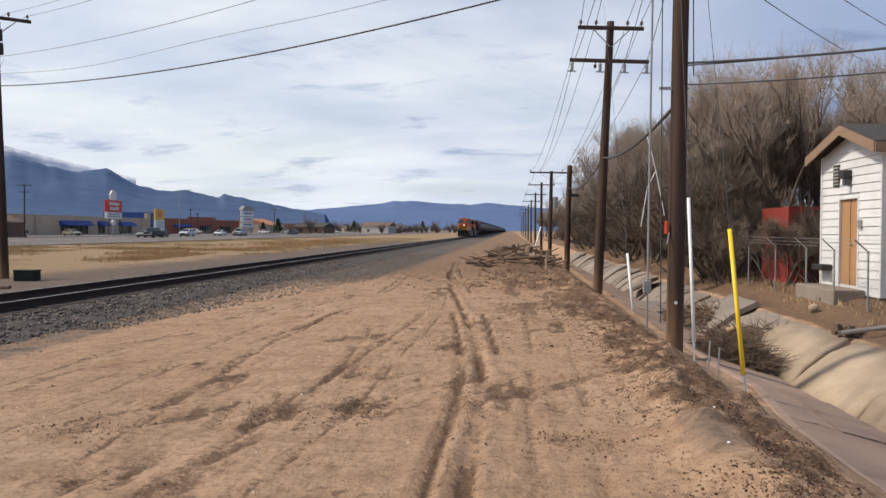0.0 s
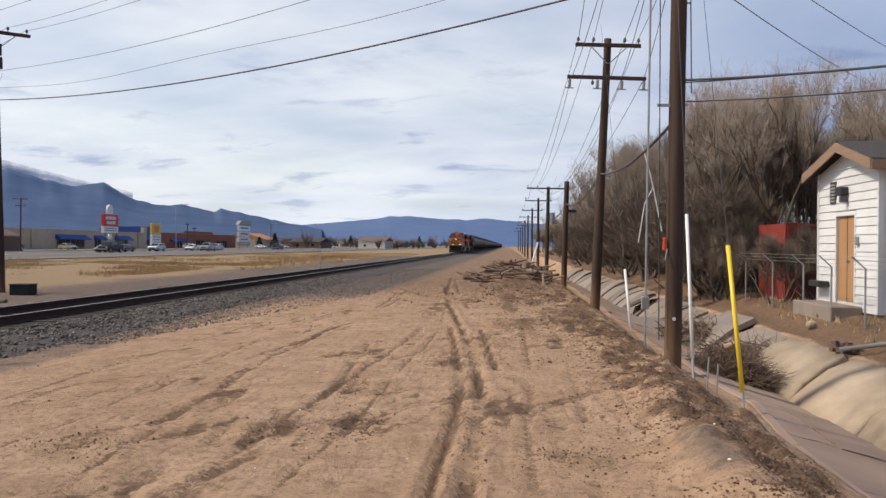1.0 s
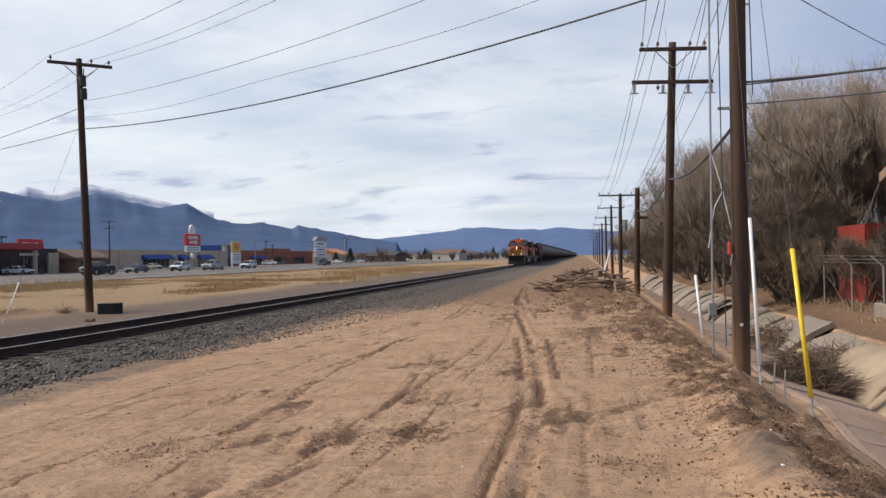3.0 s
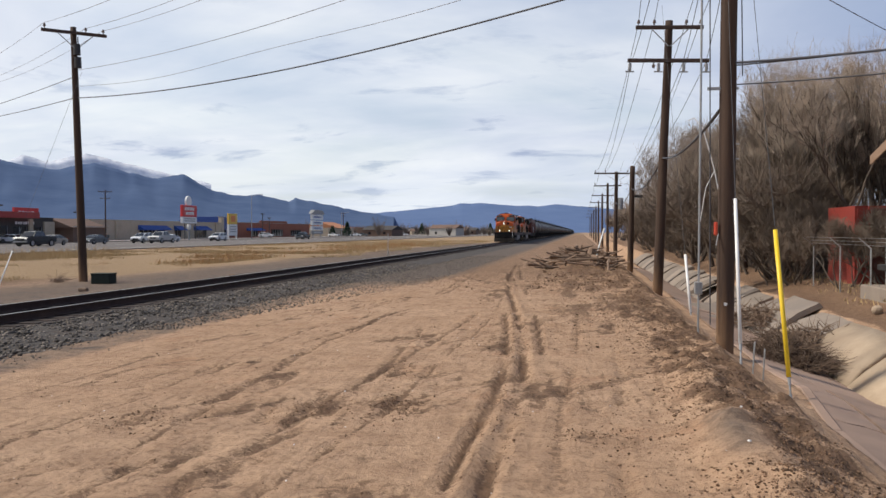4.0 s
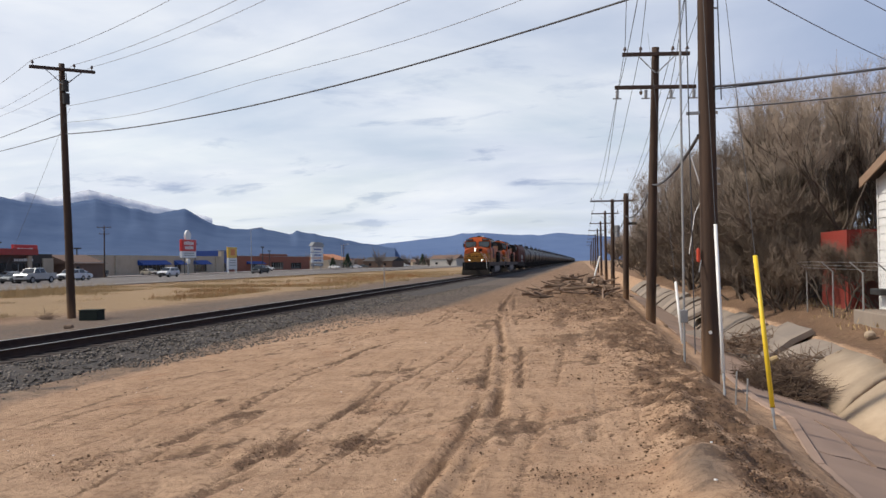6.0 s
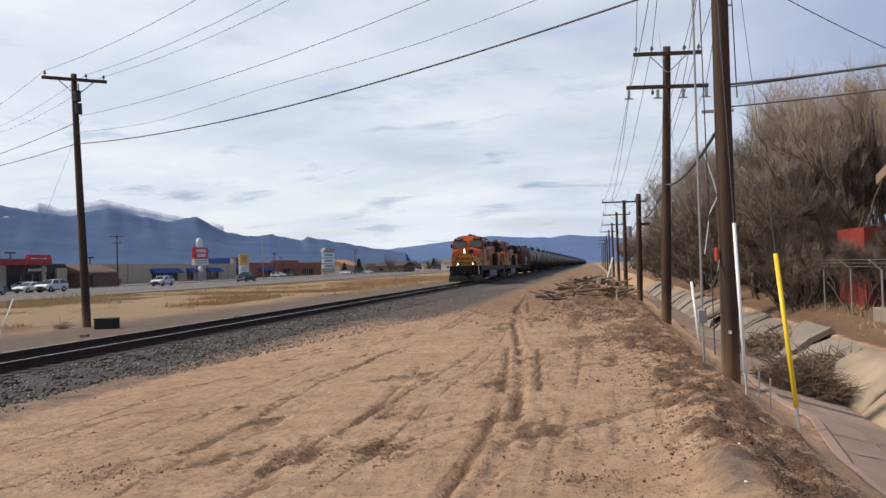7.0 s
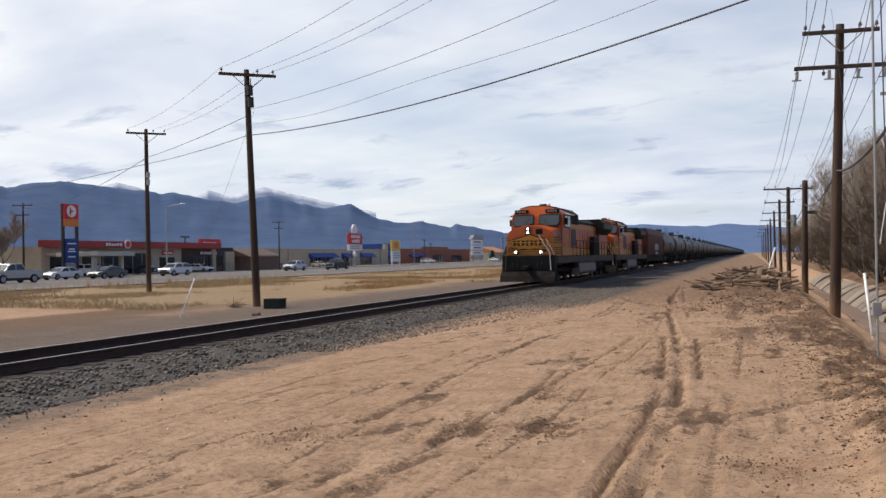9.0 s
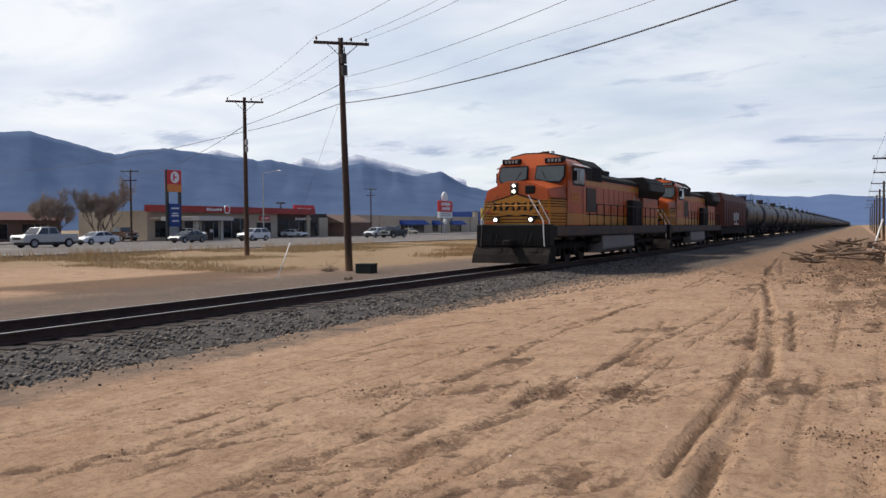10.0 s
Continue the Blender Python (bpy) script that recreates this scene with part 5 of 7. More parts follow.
kinds = [tree("tree", 10.4, 29.5, 1, 8.6, 5, 0.42), tree("tree", 8.3, 34.5, 2, 9.3, 4, 0.33), tree("tree", 11.9, 23.9, 3, 6.4, 4, 0.5), tree("tree", 11.6, 36.0, 4, 9.0, 4, 0.38)]
rg = random.Random(77)
spots = [(9.9, 33.0), (7.6, 37.5), (12.4, 32.2), (9.6, 38.6), (7.2, 43.5), (7.0, 49.5), (11.8, 40.6), (12.8, 26.5), (14.5, 30.5), (16.6, 25.0), (8.6, 40.5), (10.9, 43), (13.8, 38), (17.5, 34), (19.5, 29), (8.0, 46.5), (7.4, 53), (9.6, 50), (7.8, 60), (10.2, 57), (12.5, 48), (7.6, 68), (9.8, 65), (7.5, 77), (10, 74), (7.8, 87), (9.5, 84), (7.6, 98), (9.4, 94), (8, 110), (7.8, 123), (8.2, 137), (8, 152), (8.5, 168), (8.2, 186), (9, 206), (9, 228), (21, 37), (23, 30), (15.5, 42), (18.5, 45)]
for i, (x, y) in enumerate(spots):
    src = kinds[i % 4]
    s = rg.uniform(0.85, 1.05) * (0.86 if y > 55 else 1.0) * (0.75 if x > 12 and y < 32 else 1)
    c = copy_thing(src, pose(x, y, land_z(x, y), 0, 0, rg.uniform(0, 360)))
    c.scale = (s * 1.05, s * 1.05, s)
bush = [tree("shrub", 7.0, 29.6, 21, 3.0, 6, 0.8, 0.006, "tangled leafless shrub on the ditch bank", 0.1, 4, 4), tree("shrub", 7.3, 28.0, 22, 2.6, 7, 0.9, 0.006, "tangled leafless shrub on the ditch bank", 0.05, 4, 4)]
for i in range(64):
    y = 28.2 + 1.1 * i + rg.uniform(-0.6, 0.6)
    x = 7.6 + rg.uniform(-0.5, 3.2)
    c = copy_thing(bush[i % 2], pose(x, y, land_z(x, y) - 0.05, 0, 0, rg.uniform(0, 360)))
    s = rg.uniform(0.9, 1.75)
    c.scale = (s, s, s)
for i, (x, y, s) in enumerate(((7.7, 24.2, 0.8), (8.9, 24.3, 0.95), (10.0, 24.1, 0.8))):
    c = copy_thing(bush[i % 2], pose(x, y, land_z(x, y) - 0.05, 0, 0, 70 * i))
    c.scale = (s, s, s)


# brush heap in the ditch
def brush(name, x, y, z, seed, n, rad, high, label, r=0.010, material="twig"):
    rng = random.Random(seed)
    lines = []
    for _ in range(n):
        a, q = rng.uniform(0, 6.28), rad * math.sqrt(rng.random())
        p = Vector((q * math.cos(a), q * math.sin(a), rng.uniform(0, 1) * high * (1 - (q / rad) ** 2) * 0.9))
        d = Vector((rng.gauss(0, 1), rng.gauss(0, 1), rng.gauss(0.1, 0.45))).normalized() * rng.uniform(0.2, 0.6)
        m1 = p + d * 0.5 + Vector((rng.gauss(0, 0.03), rng.gauss(0, 0.03), 0.02))
        rr = r * rng.uniform(0.5, 1.5)
        lines.append([(*p, rr), (*m1, rr * 0.8), (*(p + d), rr * 0.4)])
    v, f = tubes([[(a, b, max(c, 0.0), w) for a, b, c, w in ln] for ln in lines], 3)
    t = thing(name, pose(x, y, z), label, "brush")
    raw("brushwood", v, f, material, t)["kind"] = "stuff"
    return t


bh = brush("brush_heap", 4.15, 15.9, -0.72, 6, 2600, 0.85, 0.7, "heap of dead brown twigs caught in the ditch", 0.006, "log")
part("plastic_bag", R((-0.12, -0.3, 0.66), (0.0, -0.33, 0.73), 0.07, 0.045, seg=8), "straw", bh, "crumpled yellow plastic")
brush("brush_heap", 5.0, 22.5, -0.6, 16, 500, 0.9, 0.5, "dead branches lying across the ditch slabs", 0.012, "log")
brush("brush_heap", 5.2, 18.3, -0.55, 17, 380, 0.9, 0.35, "dead branches lying across the ditch slabs", 0.012, "log")


# uprooted wood and soil further along the dirt
def build_rubble():
    rng = random.Random(9)
    r = thing("dead_wood_pile", pose(0, 0, 0), "heap of uprooted dead branches and brown soil", "wood pile")
    for i in range(190):
        x, y = rng.gauss(0.3, 0.95), rng.uniform(38.5, 55)
        z = land_z(x, y) + rng.uniform(0.0, 0.35) * math.exp(-((x - 0.2) / 1.3) ** 2)
        ln, a = rng.uniform(0.4, 2.4), rng.uniform(0, 180)
        d = Vector((math.cos(a), math.sin(a), rng.gauss(0.05, 0.2))) * ln / 2
        c = Vector((x, y, z + 0.08))
        rad = rng.uniform(0.025, 0.09)
        part("branch", R(c - d, c + d, rad, rad * 0.5, seg=6), "log", r)
    for x, y in ((0.9, 46), (-0.9, 52), (1.8, 50)):
        part("root_stump", R((x, y, land_z(x, y) - 0.05), (x + 0.1, y, land_z(x, y) + 0.5), 0.28, 0.17, seg=8), "log", r)


build_rubble()
rg = random.Random(31)
pl = []
for _ in range(26000):
    y = 3.5 + 22 * rg.random() ** 1.6
    x = rg.gauss(1.85, 0.36)
    if x < 2.6 and math.exp(-((x - 1.60) / 0.30) ** 2 - ((y - 6.5) / 1.05) ** 2) < rg.uniform(0.2, 0.6):
        pl.append((x, y, 0.0, abs(rg.gauss(0, 0.009)) + 0.005))
for _ in range(2600):
    (w, dp, dk), pts = RUTS[rg.choice((0, 0, 0, 1, 2, 4, 9))]
    y = 4 + 16 * rg.random() ** 1.4
    cx = along(pts, np.array([y]))[0]
    if not np.isnan(cx):
        pl.append((cx + rg.gauss(0, w * 1.3), y, 0.0, abs(rg.gauss(0, 0.008)) + 0.006))
for px, py, sx, sy, a in PATCHES:
    for _ in range(300):
        pl.append((px + rg.gauss(0, sx * 0.7), py + rg.gauss(0, sy * 0.7), 0.0, abs(rg.gauss(0, 0.008)) + 0.006))
for _ in range(900):
    pl.append((rg.uniform(-6.8, 2.0), 4 + 20 * rg.random() ** 1.5, 0.0, abs(rg.gauss(0, 0.006)) + 0.005))
for _ in range(2500):
    pl.append((rg.uniform(-1.4, 2.4), rg.uniform(26, 60), 0.0, abs(rg.gauss(0, 0.035)) + 0.015))
cx_, cy_ = np.random.RandomState(3).rand(2, 60000)
cx_, cy_ = -6.6 + 9.0 * cx_, 3.8 + 30 * cy_ ** 1.7
ck_ = churn_field(cx_, cy_)[1]
for x, y, k in zip(cx_, cy_, ck_):
    if rg.random() < 0.42 * k * k + 0.004:
        pl.append((x, y, 0.0, abs(rg.gauss(0, 0.006 + 0.0006 * y)) + 0.005))
for _ in range(3000):
    pl.append((rg.uniform(-0.3, 2.6), 12 + 26 * rg.random(), 0.0, abs(rg.gauss(0, 0.015)) + 0.007))
pa = np.array(pl)
za = land(pa[:, 0], pa[:, 1])[0]
pl = [(p[0], p[1], z + 0.2 * p[3], p[3]) for p, z in zip(pl, za)]
scatter("soil_clods", "clod", pl, rg, "loose brown clods of soil and gravel", "soil clods")
pl = []
for _ in range(60):
    x, y = rg.uniform(-6, 2.2), 4.5 + 14 * rg.random()
    pl.append((x, y, land_z(x, y) + 0.005, rg.uniform(0.008, 0.018)))
pl += [(1.62, 6.02, land_z(1.62, 6.02) + 0.02, 0.036), (1.72, 6.9, land_z(1.72, 6.9) + 0.02, 0.035)]
scatter("pale_pebbles", "signwhite", pl, rg, "scattered pale pebbles on the dirt", "pebbles")


# ---- dry grass ----
def grass(name, rng, n, area, high, material, label, wide=0.02):
    x0, x1, y0, y1 = area
    V, F = [], []
    xs = [rng.uniform(x0, x1) for _ in range(n)]
    ys = [rng.uniform(y0, y1) for _ in range(n)]
    keep = fbm(np.array(xs), np.array(ys), 0.18, 3, 41)
    zs = land(np.array(xs), np.array(ys))[0]
    for x, y, z, k in zip(xs, ys, zs, keep):
        if k < 0.40 + 0.25 * rng.random():
            continue
        for _ in range(5):
            h = high * rng.uniform(0.5, 1.3)
            a = rng.uniform(0, 6.28)
            ox, oy = rng.gauss(0, 0.14), rng.gauss(0, 0.14)
            lx, ly = rng.gauss(0, 0.25) * h, rng.gauss(0, 0.25) * h
            i = len(V)
            V += [(x + ox - wide * math.cos(a), y + oy - wide * math.sin(a), z - 0.02), (x + ox + wide * math.cos(a), y + oy + wide * math.sin(a), z - 0.02), (x + ox + lx, y + oy + ly, z + h)]
            F.append((i, i + 1, i + 2))
    return tagged(raw(name, V, F, material), label, "grass", kind="stuff")


rg = random.Random(51)
grass("dry_grass", rg, 26000, (-45, -22, 27, 80), 0.17, "straw", "patchy yellow dry grass between track and road", 0.012)
grass("dry_grass", rg, 20000, (-45, -18, 60, 180), 0.22, "straw", "patchy yellow dry grass between track and road", 0.018)
grass("dry_weeds", rg, 4500, (-31, -22, 42, 130), 0.36, "rustgrass", "rust-brown dry weeds along the grass verge", 0.014)
grass("dry_weeds", rg, 900, (-47, -36, 20, 70), 0.6, "straw", "tall pale weeds beside the road")
grass("bank_weeds", rg, 500, (7.0, 12, 12, 30), 0.12, "straw", "sparse dry weeds on the bank by the fence")

gb = thing("utility_cabinet", pose(-17.55, 28.5, land_z(-17.55, 28.5), 0, 0, 5), "low dark green utility cabinet beside the pole", "cabinet")
part("box", B(-0.36, 0.36, -0.3, 0.3, 0, 0.36, bevel=0.02), "greenbox", gb)
part("lid", B(-0.38, 0.38, -0.32, 0.32, 0.36, 0.40, bevel=0.01), "greenbox", gb)
brush("dead_plant", -19.7, 28.9, land_z(-19.7, 28.9), 61, 90, 0.20, 0.22, "small dead plant beside the pole", 0.008, "log")
mk = thing("trackside_post", pose(-14.2, 61.5, land_z(-14.2, 61.5)), "thin steel marker post beside the track", "post")
part("post", R((0, 0, -0.1), (0, 0, 1.75), 0.035, seg=6), "metal", mk)
for x, y in ((-13.9, 32.0), (-15.5, 24.0)):
    bb = thing("scrap_tuft", pose(x, y, land_z(x, y)), "small dark scrap lying in the dirt", "scrap")
    part("scrap", B(-0.15, 0.15, -0.08, 0.08, 0, 0.12, bevel=0.03), "log", bb)


# ---- road and lot ----
rd = thing("road", pose(0, 0, 0), "worn grey asphalt highway with faded lane lines", "road", kind="structure")
part("carriageway", B(-86, -47, -300, 900, -0.2, ROAD_Z), "asphalt", rd)
for x in (-50.5, -66, -77):
    part("edge_line", B(x - 0.08, x + 0.08, -300, 900, ROAD_Z, ROAD_Z + 0.004), "paint", rd)
kb = thing("kerb", pose(0, 0, 0), "long concrete kerb along the far road edge", "kerb", kind="structure")
part("kerb_stone", B(-86.4, -86, -300, 900, -0.2, ROAD_Z + 0.14), "greycon", kb)
ln = tagged(part("parking_lot", B(-140, -86.4, -300, 900, -0.2, ROAD_Z + 0.06), "lot"), "pale concrete forecourt and parking lot", "parking lot", kind="structure")
G = ROAD_Z + 0.06


# ---- shops beyond the road ----
def facade(parent, x, y0, y1, z0, z1, holes, wall, thick=0.35, pane="glass"):
    """A wall facing the road, with openings cut through it and panes set back."""
    ys = sorted({y0, y1, *[h[0] for h in holes], *[h[1] for h in holes]})
    for a, b in zip(ys, ys[1:]):
        cut = sorted([(h[2], h[3]) for h in holes if h[0] <= a and h[1] >= b])
        z = z0
        for c0, c1 in cut + [(z1, z1)]:
            if c0 > z + 0.01:
                part("wall_panel", B(x - thick, x, a, b, z, c0), wall, parent)
            z = max(z, c1)
    for a, b, c0, c1 in holes:
        w = part("window", B(x - 0.22, x - 0.18, a, b, c0, c1), pane, parent)
        n = max(1, round((b - a) / 2.2))
        for i in range(n + 1):
            yy = a + (b - a) * i / n
            part("mullion", B(x - 0.2, x - 0.1, yy - 0.06, yy + 0.06, c0, c1), "signgrey", w)


def shop(name, x, y0, y1, h, depth, wall, holes, label, cap="signgrey", z0=G):
    s = thing(name, pose(0, 0, 0), label, "building")
    facade(s, x, y0, y1, z0, z0 + h, [(a, b, z0 + c, z0 + d) for a, b, c, d in holes], wall)
    part("side_wall", B(x - depth, x - 0.35, y0, y0 + 0.3, z0, z0 + h), wall, s)
    part("side_wall", B(x - depth, x - 0.35, y1 - 0.3, y1, z0, z0 + h), wall, s)
    part("rear_wall", B(x - depth - 0.3, x - depth, y0, y1, z0, z0 + h), wall, s)
    part("roof", B(x - depth, x - 0.3, y0 + 0.3, y1 - 0.3, z0 + h - 0.3, z0 + h - 0.1), "signgrey", s)
    part("parapet_cap", B(x - 0.4, x + 0.06, y0 - 0.05, y1 + 0.05, z0 + h, z0 + h + 0.14), cap, s)
    return s


def sign_shapes(parent, x, y, z, w, h, material, n, rng):
    """A row of plain shapes in place of a name."""
    step = w / n
    for i in range(n):
        a = y + i * step
        part("sign_shape", B(x, x + 0.05, a, a + step * 0.72, z, z + h * rng.uniform(0.8, 1.0), bevel=0.02), material, parent)


rs = random.Random(2)
# petrol station shop with a long red fascia
st = shop("petrol_station_shop", -92, 88, 118.2, 4.3, 14, "beige", [(89.5, 92.5, 0.4, 2.8), (95.5, 110.6, 0.1, 3.3), (112.5, 116.5, 0.1, 2.6)], "white petrol station shop with a long red fascia")
part("red_fascia", B(-92.0, -91.0, 87.5, 128.4, G + 4.15, G + 5.15), "redband", st, "long red fascia panel")
sign_shapes(st, -90.96, 99.2, G + 4.42, 3.6, 0.45, "signwhite", 6, rs)
part("sign_disc", R((-91.0, 103.9, G + 4.7), (-90.9, 103.9, G + 4.7), 0.72, seg=20), "signwhite", st)
part("sign_disc_centre", R((-90.9, 103.9, G + 4.7), (-90.86, 103.9, G + 4.7), 0.5, seg=20), "signred", st)
part("awning", B(-92, -90.2, 88.5, 102, G + 3.0, G + 3.35), "beige", st)
part("wall_sign", B(-92.0, -91.85, 113.2, 116.0, G + 3.0, G + 3.75), "signred", st)
sign_shapes(st, -91.85, 113.5, G + 3.2, 2.2, 0.35, "signwhite", 4, rs)
sp = shop("dark_shop", -92.5, 118.4, 134.2, 4.2, 12, "darkfront", [(119.2, 122.4, 0.2, 2.8), (123.6, 127.2, 0.2, 2.7), (128.6, 131.2, 0.2, 2.7)], "dark brown shop unit with glazed front", "darkmetal")
sign_shapes(sp, -92.4, 124.0, G + 3.1, 5.0, 0.5, "signwhite", 8, rs)
part("pier", B(-92.5, -92.2, 127.4, 128.4, G, G + 4.0), "beige", sp)
part("pier", B(-92.5, -92.2, 131.4, 134.2, G, G + 3.6), "beige", sp)
part("roof_sign", B(-97, -96.6, 129.5, 136.0, G + 4.3, G + 6.1), "signred", sp, "red roof sign")
sign_shapes(sp, -96.6, 130.5, G + 4.8, 4.4, 0.8, "signwhite", 5, rs)
can = thing("pump_canopy", pose(0, 0, 0), "white flat petrol pump canopy on columns", "canopy")
part("canopy_roof", B(-86.5, -79.5, 85.2, 92.2, 2.95, 3.5, bevel=0.03), "offwhite", can)
for x, y in ((-81, 86.2), (-81, 91.2), (-85, 86.2), (-85, 91.2)):
    part("column", B(x - 0.25, x + 0.25, y - 0.25, y + 0.25, G, 2.95), "offwhite", can)
for y in (87.4, 90.0):
    pm = thing("petrol_pump", pose(-82, y, G), "small dark petrol pump under the canopy", "petrol pump")
    part("cabinet", B(-0.3, 0.3, -0.45, 0.45, 0, 1.7, bevel=0.04), "darkfront", pm)
    part("display", B(0.3, 0.33, -0.3, 0.3, 1.1, 1.5), "signwhite", pm)
cot = shop("brown_cottage", -90, 136.4, 146.5, 2.7, 8, "brownwall", [(137.6, 138.8, 0.1, 2.1)], "small brown shingled cottage by the road")
part("pitched_roof", P([(-90.8 + 1.2, G + 2.6), (-94.2, G + 4.3), (-98.8, G + 2.6)], "y", 135.6, 147.2), "brownwall", cot)
lb = shop("long_beige_store", -105, 160, 232, 4.5, 25, "beige", [(185.6, 198.4, 0.3, 2.6), (203.4, 207.0, 0.3, 2.4), (214.6, 222.2, 0.3, 2.4)], "long beige store with blue awnings", "beige")
for a, b in ((185, 199), (203, 207.4), (214.2, 222.6)):
    aw = part("awning", P([(-105, G + 3.5), (-103.4, G + 2.5), (-103.4, G + 2.3), (-105, G + 2.3)], "y", a, b), "blue", lb, "blue cloth awning")
for yy in (165, 175, 228):
    part("pilaster", B(-105, -104.7, yy, yy + 0.8, G, G + 4.5), "beige", lb)
bt = shop("blue_tower_unit", -106, 232.2, 239.5, 6.4, 12, "bluesign", [(235, 238, 0.2, 2.6)], "small store with a tall blue front")
part("bay", B(-106, -105, 232.2, 234, G, G + 6.2), "beige", bt)
part("light_patch", B(-105.98, -105.9, 234.4, 235.6, G + 5.4, G + 6.0), "signwhite", bt)
bk = shop("brick_store", -108, 240, 322, 4.9, 22, "brick", [(262, 268, 0.3, 2.6), (280, 292, 0.3, 2.8), (300, 312, 0.3, 2.6)], "long red brick store with flat roof")
part("raised_parapet", B(-108.3, -107.9, 270, 296, G + 5.0, G + 5.8), "brick", bk)
part("awning", P([(-108, G + 3.2), (-106.6, G + 2.3), (-108, G + 2.3)], "y", 258, 272), "blue", bk, "blue cloth awning")
tn = shop("tan_restaurant", -105, 338, 378, 3.6, 16, "beige", [(342, 347, 0.2, 2.4), (356, 361, 0.2, 2.6), (368, 373, 0.2, 2.4)], "tan restaurant with an orange hipped roof")
part("hipped_roof", P([(-104, G + 3.6), (-113, G + 6.4), (-122, G + 3.6)], "y", 350, 372), "orangeroof", tn, "orange hipped roof")
for k, (x, y0, y1, h, wl) in enumerate(((-108, 20, 46, 4.6, "beige"), (-112, 50, 66, 3.6, "offwhite"), (-104, 69, 83, 3.0, "brownwall"), (-120, 392, 430, 4, "offwhite"), (-110, 450, 500, 4.5, "brownwall"), (-125, 520, 580, 4.5, "beige"), (-130, 600, 700, 5, "offwhite"), (-100, 720, 800, 5, "brick"))):
    sh = shop("roadside_building", x, y0, y1, h, 14, wl, [(y0 + (y1 - y0) * 0.15, y0 + (y1 - y0) * 0.4, 0.4, 2.4), (y0 + (y1 - y0) * 0.55, y0 + (y1 - y0) * 0.85, 0.4, 2.4)], "low roadside building with a flat roof beyond the road", z0=G if x > -140 else 0)
part("sloped_roof", P([(-103.2, G + 3.0), (-108, G + 4.2), (-118, G + 4.2), (-118.6, G + 3.0)], "y", 68, 84), "boxcar", bpy.data.objects["roadside_building.002"])


def pole_sign(x, y, w, z0, z1, legs, label, leg_mat="signgrey"):
    s = thing("pole_sign", pose(x, y, G), label, "sign", "roadside signs")
    for u in legs:
        part("post", B(-0.16, 0.16, u - 0.16, u + 0.16, 0, z1), leg_mat, s)
    return s


ks = pole_sign(-82, 83.1, 2.4, 6.7, 9.5, (-1.15, 1.15), "tall red and orange petrol station sign on two posts", "darkmetal")
fc = part("panel", B(-0.3, 0.3, -1.25, 1.25, 7.6, 9.5, bevel=0.03), "signred", ks)
part("disc", R((0.3, 0, 8.55), (0.34, 0, 8.55), 0.78, seg=22), "signwhite", fc)
part("disc_bar", B(0.34, 0.36, -0.32, -0.1, 8.05, 9.05), "signred", fc)
part("disc_bar", B(0.34, 0.36, -0.1, 0.3, 8.45, 8.65), "signred", fc)
part("panel", B(-0.28, 0.28, -1.25, 1.25, 6.6, 7.56), "signorange", ks)
bp = part("panel", B(-0.28, 0.28, -1.0, 1.0, 1.9, 5.0), "bluesign", ks, "dark blue price panel")
for zz, ww in ((4.3, 1.4), (3.6, 1.0), (3.3, 1.3), (2.6, 1.2)):
    part("price_bar", B(0.28, 0.31, -ww / 2, ww / 2, zz, zz + 0.16), "signwhite", bp)
part("panel", B(-0.2, 0.2, -0.8, 0.8, 0.6, 1.8), "signgrey", ks)

ws = pole_sign(-84, 169.1, 7.4, 3.6, 7.8, (0,), "red restaurant sign with a white board and round badge", "signgrey")
fc = part("panel", B(-0.3, 0.3, -3.3, 3.3, 5.1, 7.6, bevel=0.05), "signred", ws)
for a, zz, ww in ((-2.4, 6.5, 4.6), (-2.0, 5.5, 4.0)):
    sign_shapes(fc, 0.3, a, zz, ww, 0.75, "signwhite", 6, rs)
part("panel", B(-0.28, 0.28, -3.3, 3.3, 3.7, 5.05), "signwhite", ws, "white message board")
for zz in (4.55, 4.1):
    part("message_bar", B(0.28, 0.3, -2.6, 2.4, zz, zz + 0.2), "signgrey", ws)
part("badge", R((-0.2, -0.2, 8.4), (0.2, -0.2, 8.4), 1.25, seg=22), "signwhite", ws)
part("small_disc", R((-0.2, 0.0, 2.9), (0.25, 0.0, 2.9), 0.6, seg=16), "signwhite", ws)

ysn = pole_sign(-84, 192.0, 5, 1, 6.3, (-2.3, 2.3), "yellow and white shop sign on two posts", "signwhite")
part("panel", B(-0.25, 0.25, -2.5, 2.5, 3.7, 6.3, bevel=0.04), "signyellow", ysn)
part("panel_mark", B(0.25, 0.28, -1.3, 1.3, 4.3, 5.8, bevel=0.02), "signorange", ysn)
pb = part("panel", B(-0.25, 0.25, -2.5, 2.5, 0.9, 3.65), "signwhite", ysn)
for zz in (3.0, 2.4, 1.8):
    part("message_bar", B(0.25, 0.27, -1.8, 1.8, zz, zz + 0.2), "signgrey", pb)
xs_ = pole_sign(-84, 258.3, 12, 1, 8.6, (-4, 4), "tall white shopping plaza sign", "signgrey")
part("cap", P([(-6.6, 7.6), (6.6, 7.6), (4.0, 8.9), (-4.0, 8.9)], "x", -0.6, 0.6), "signgrey", xs_)
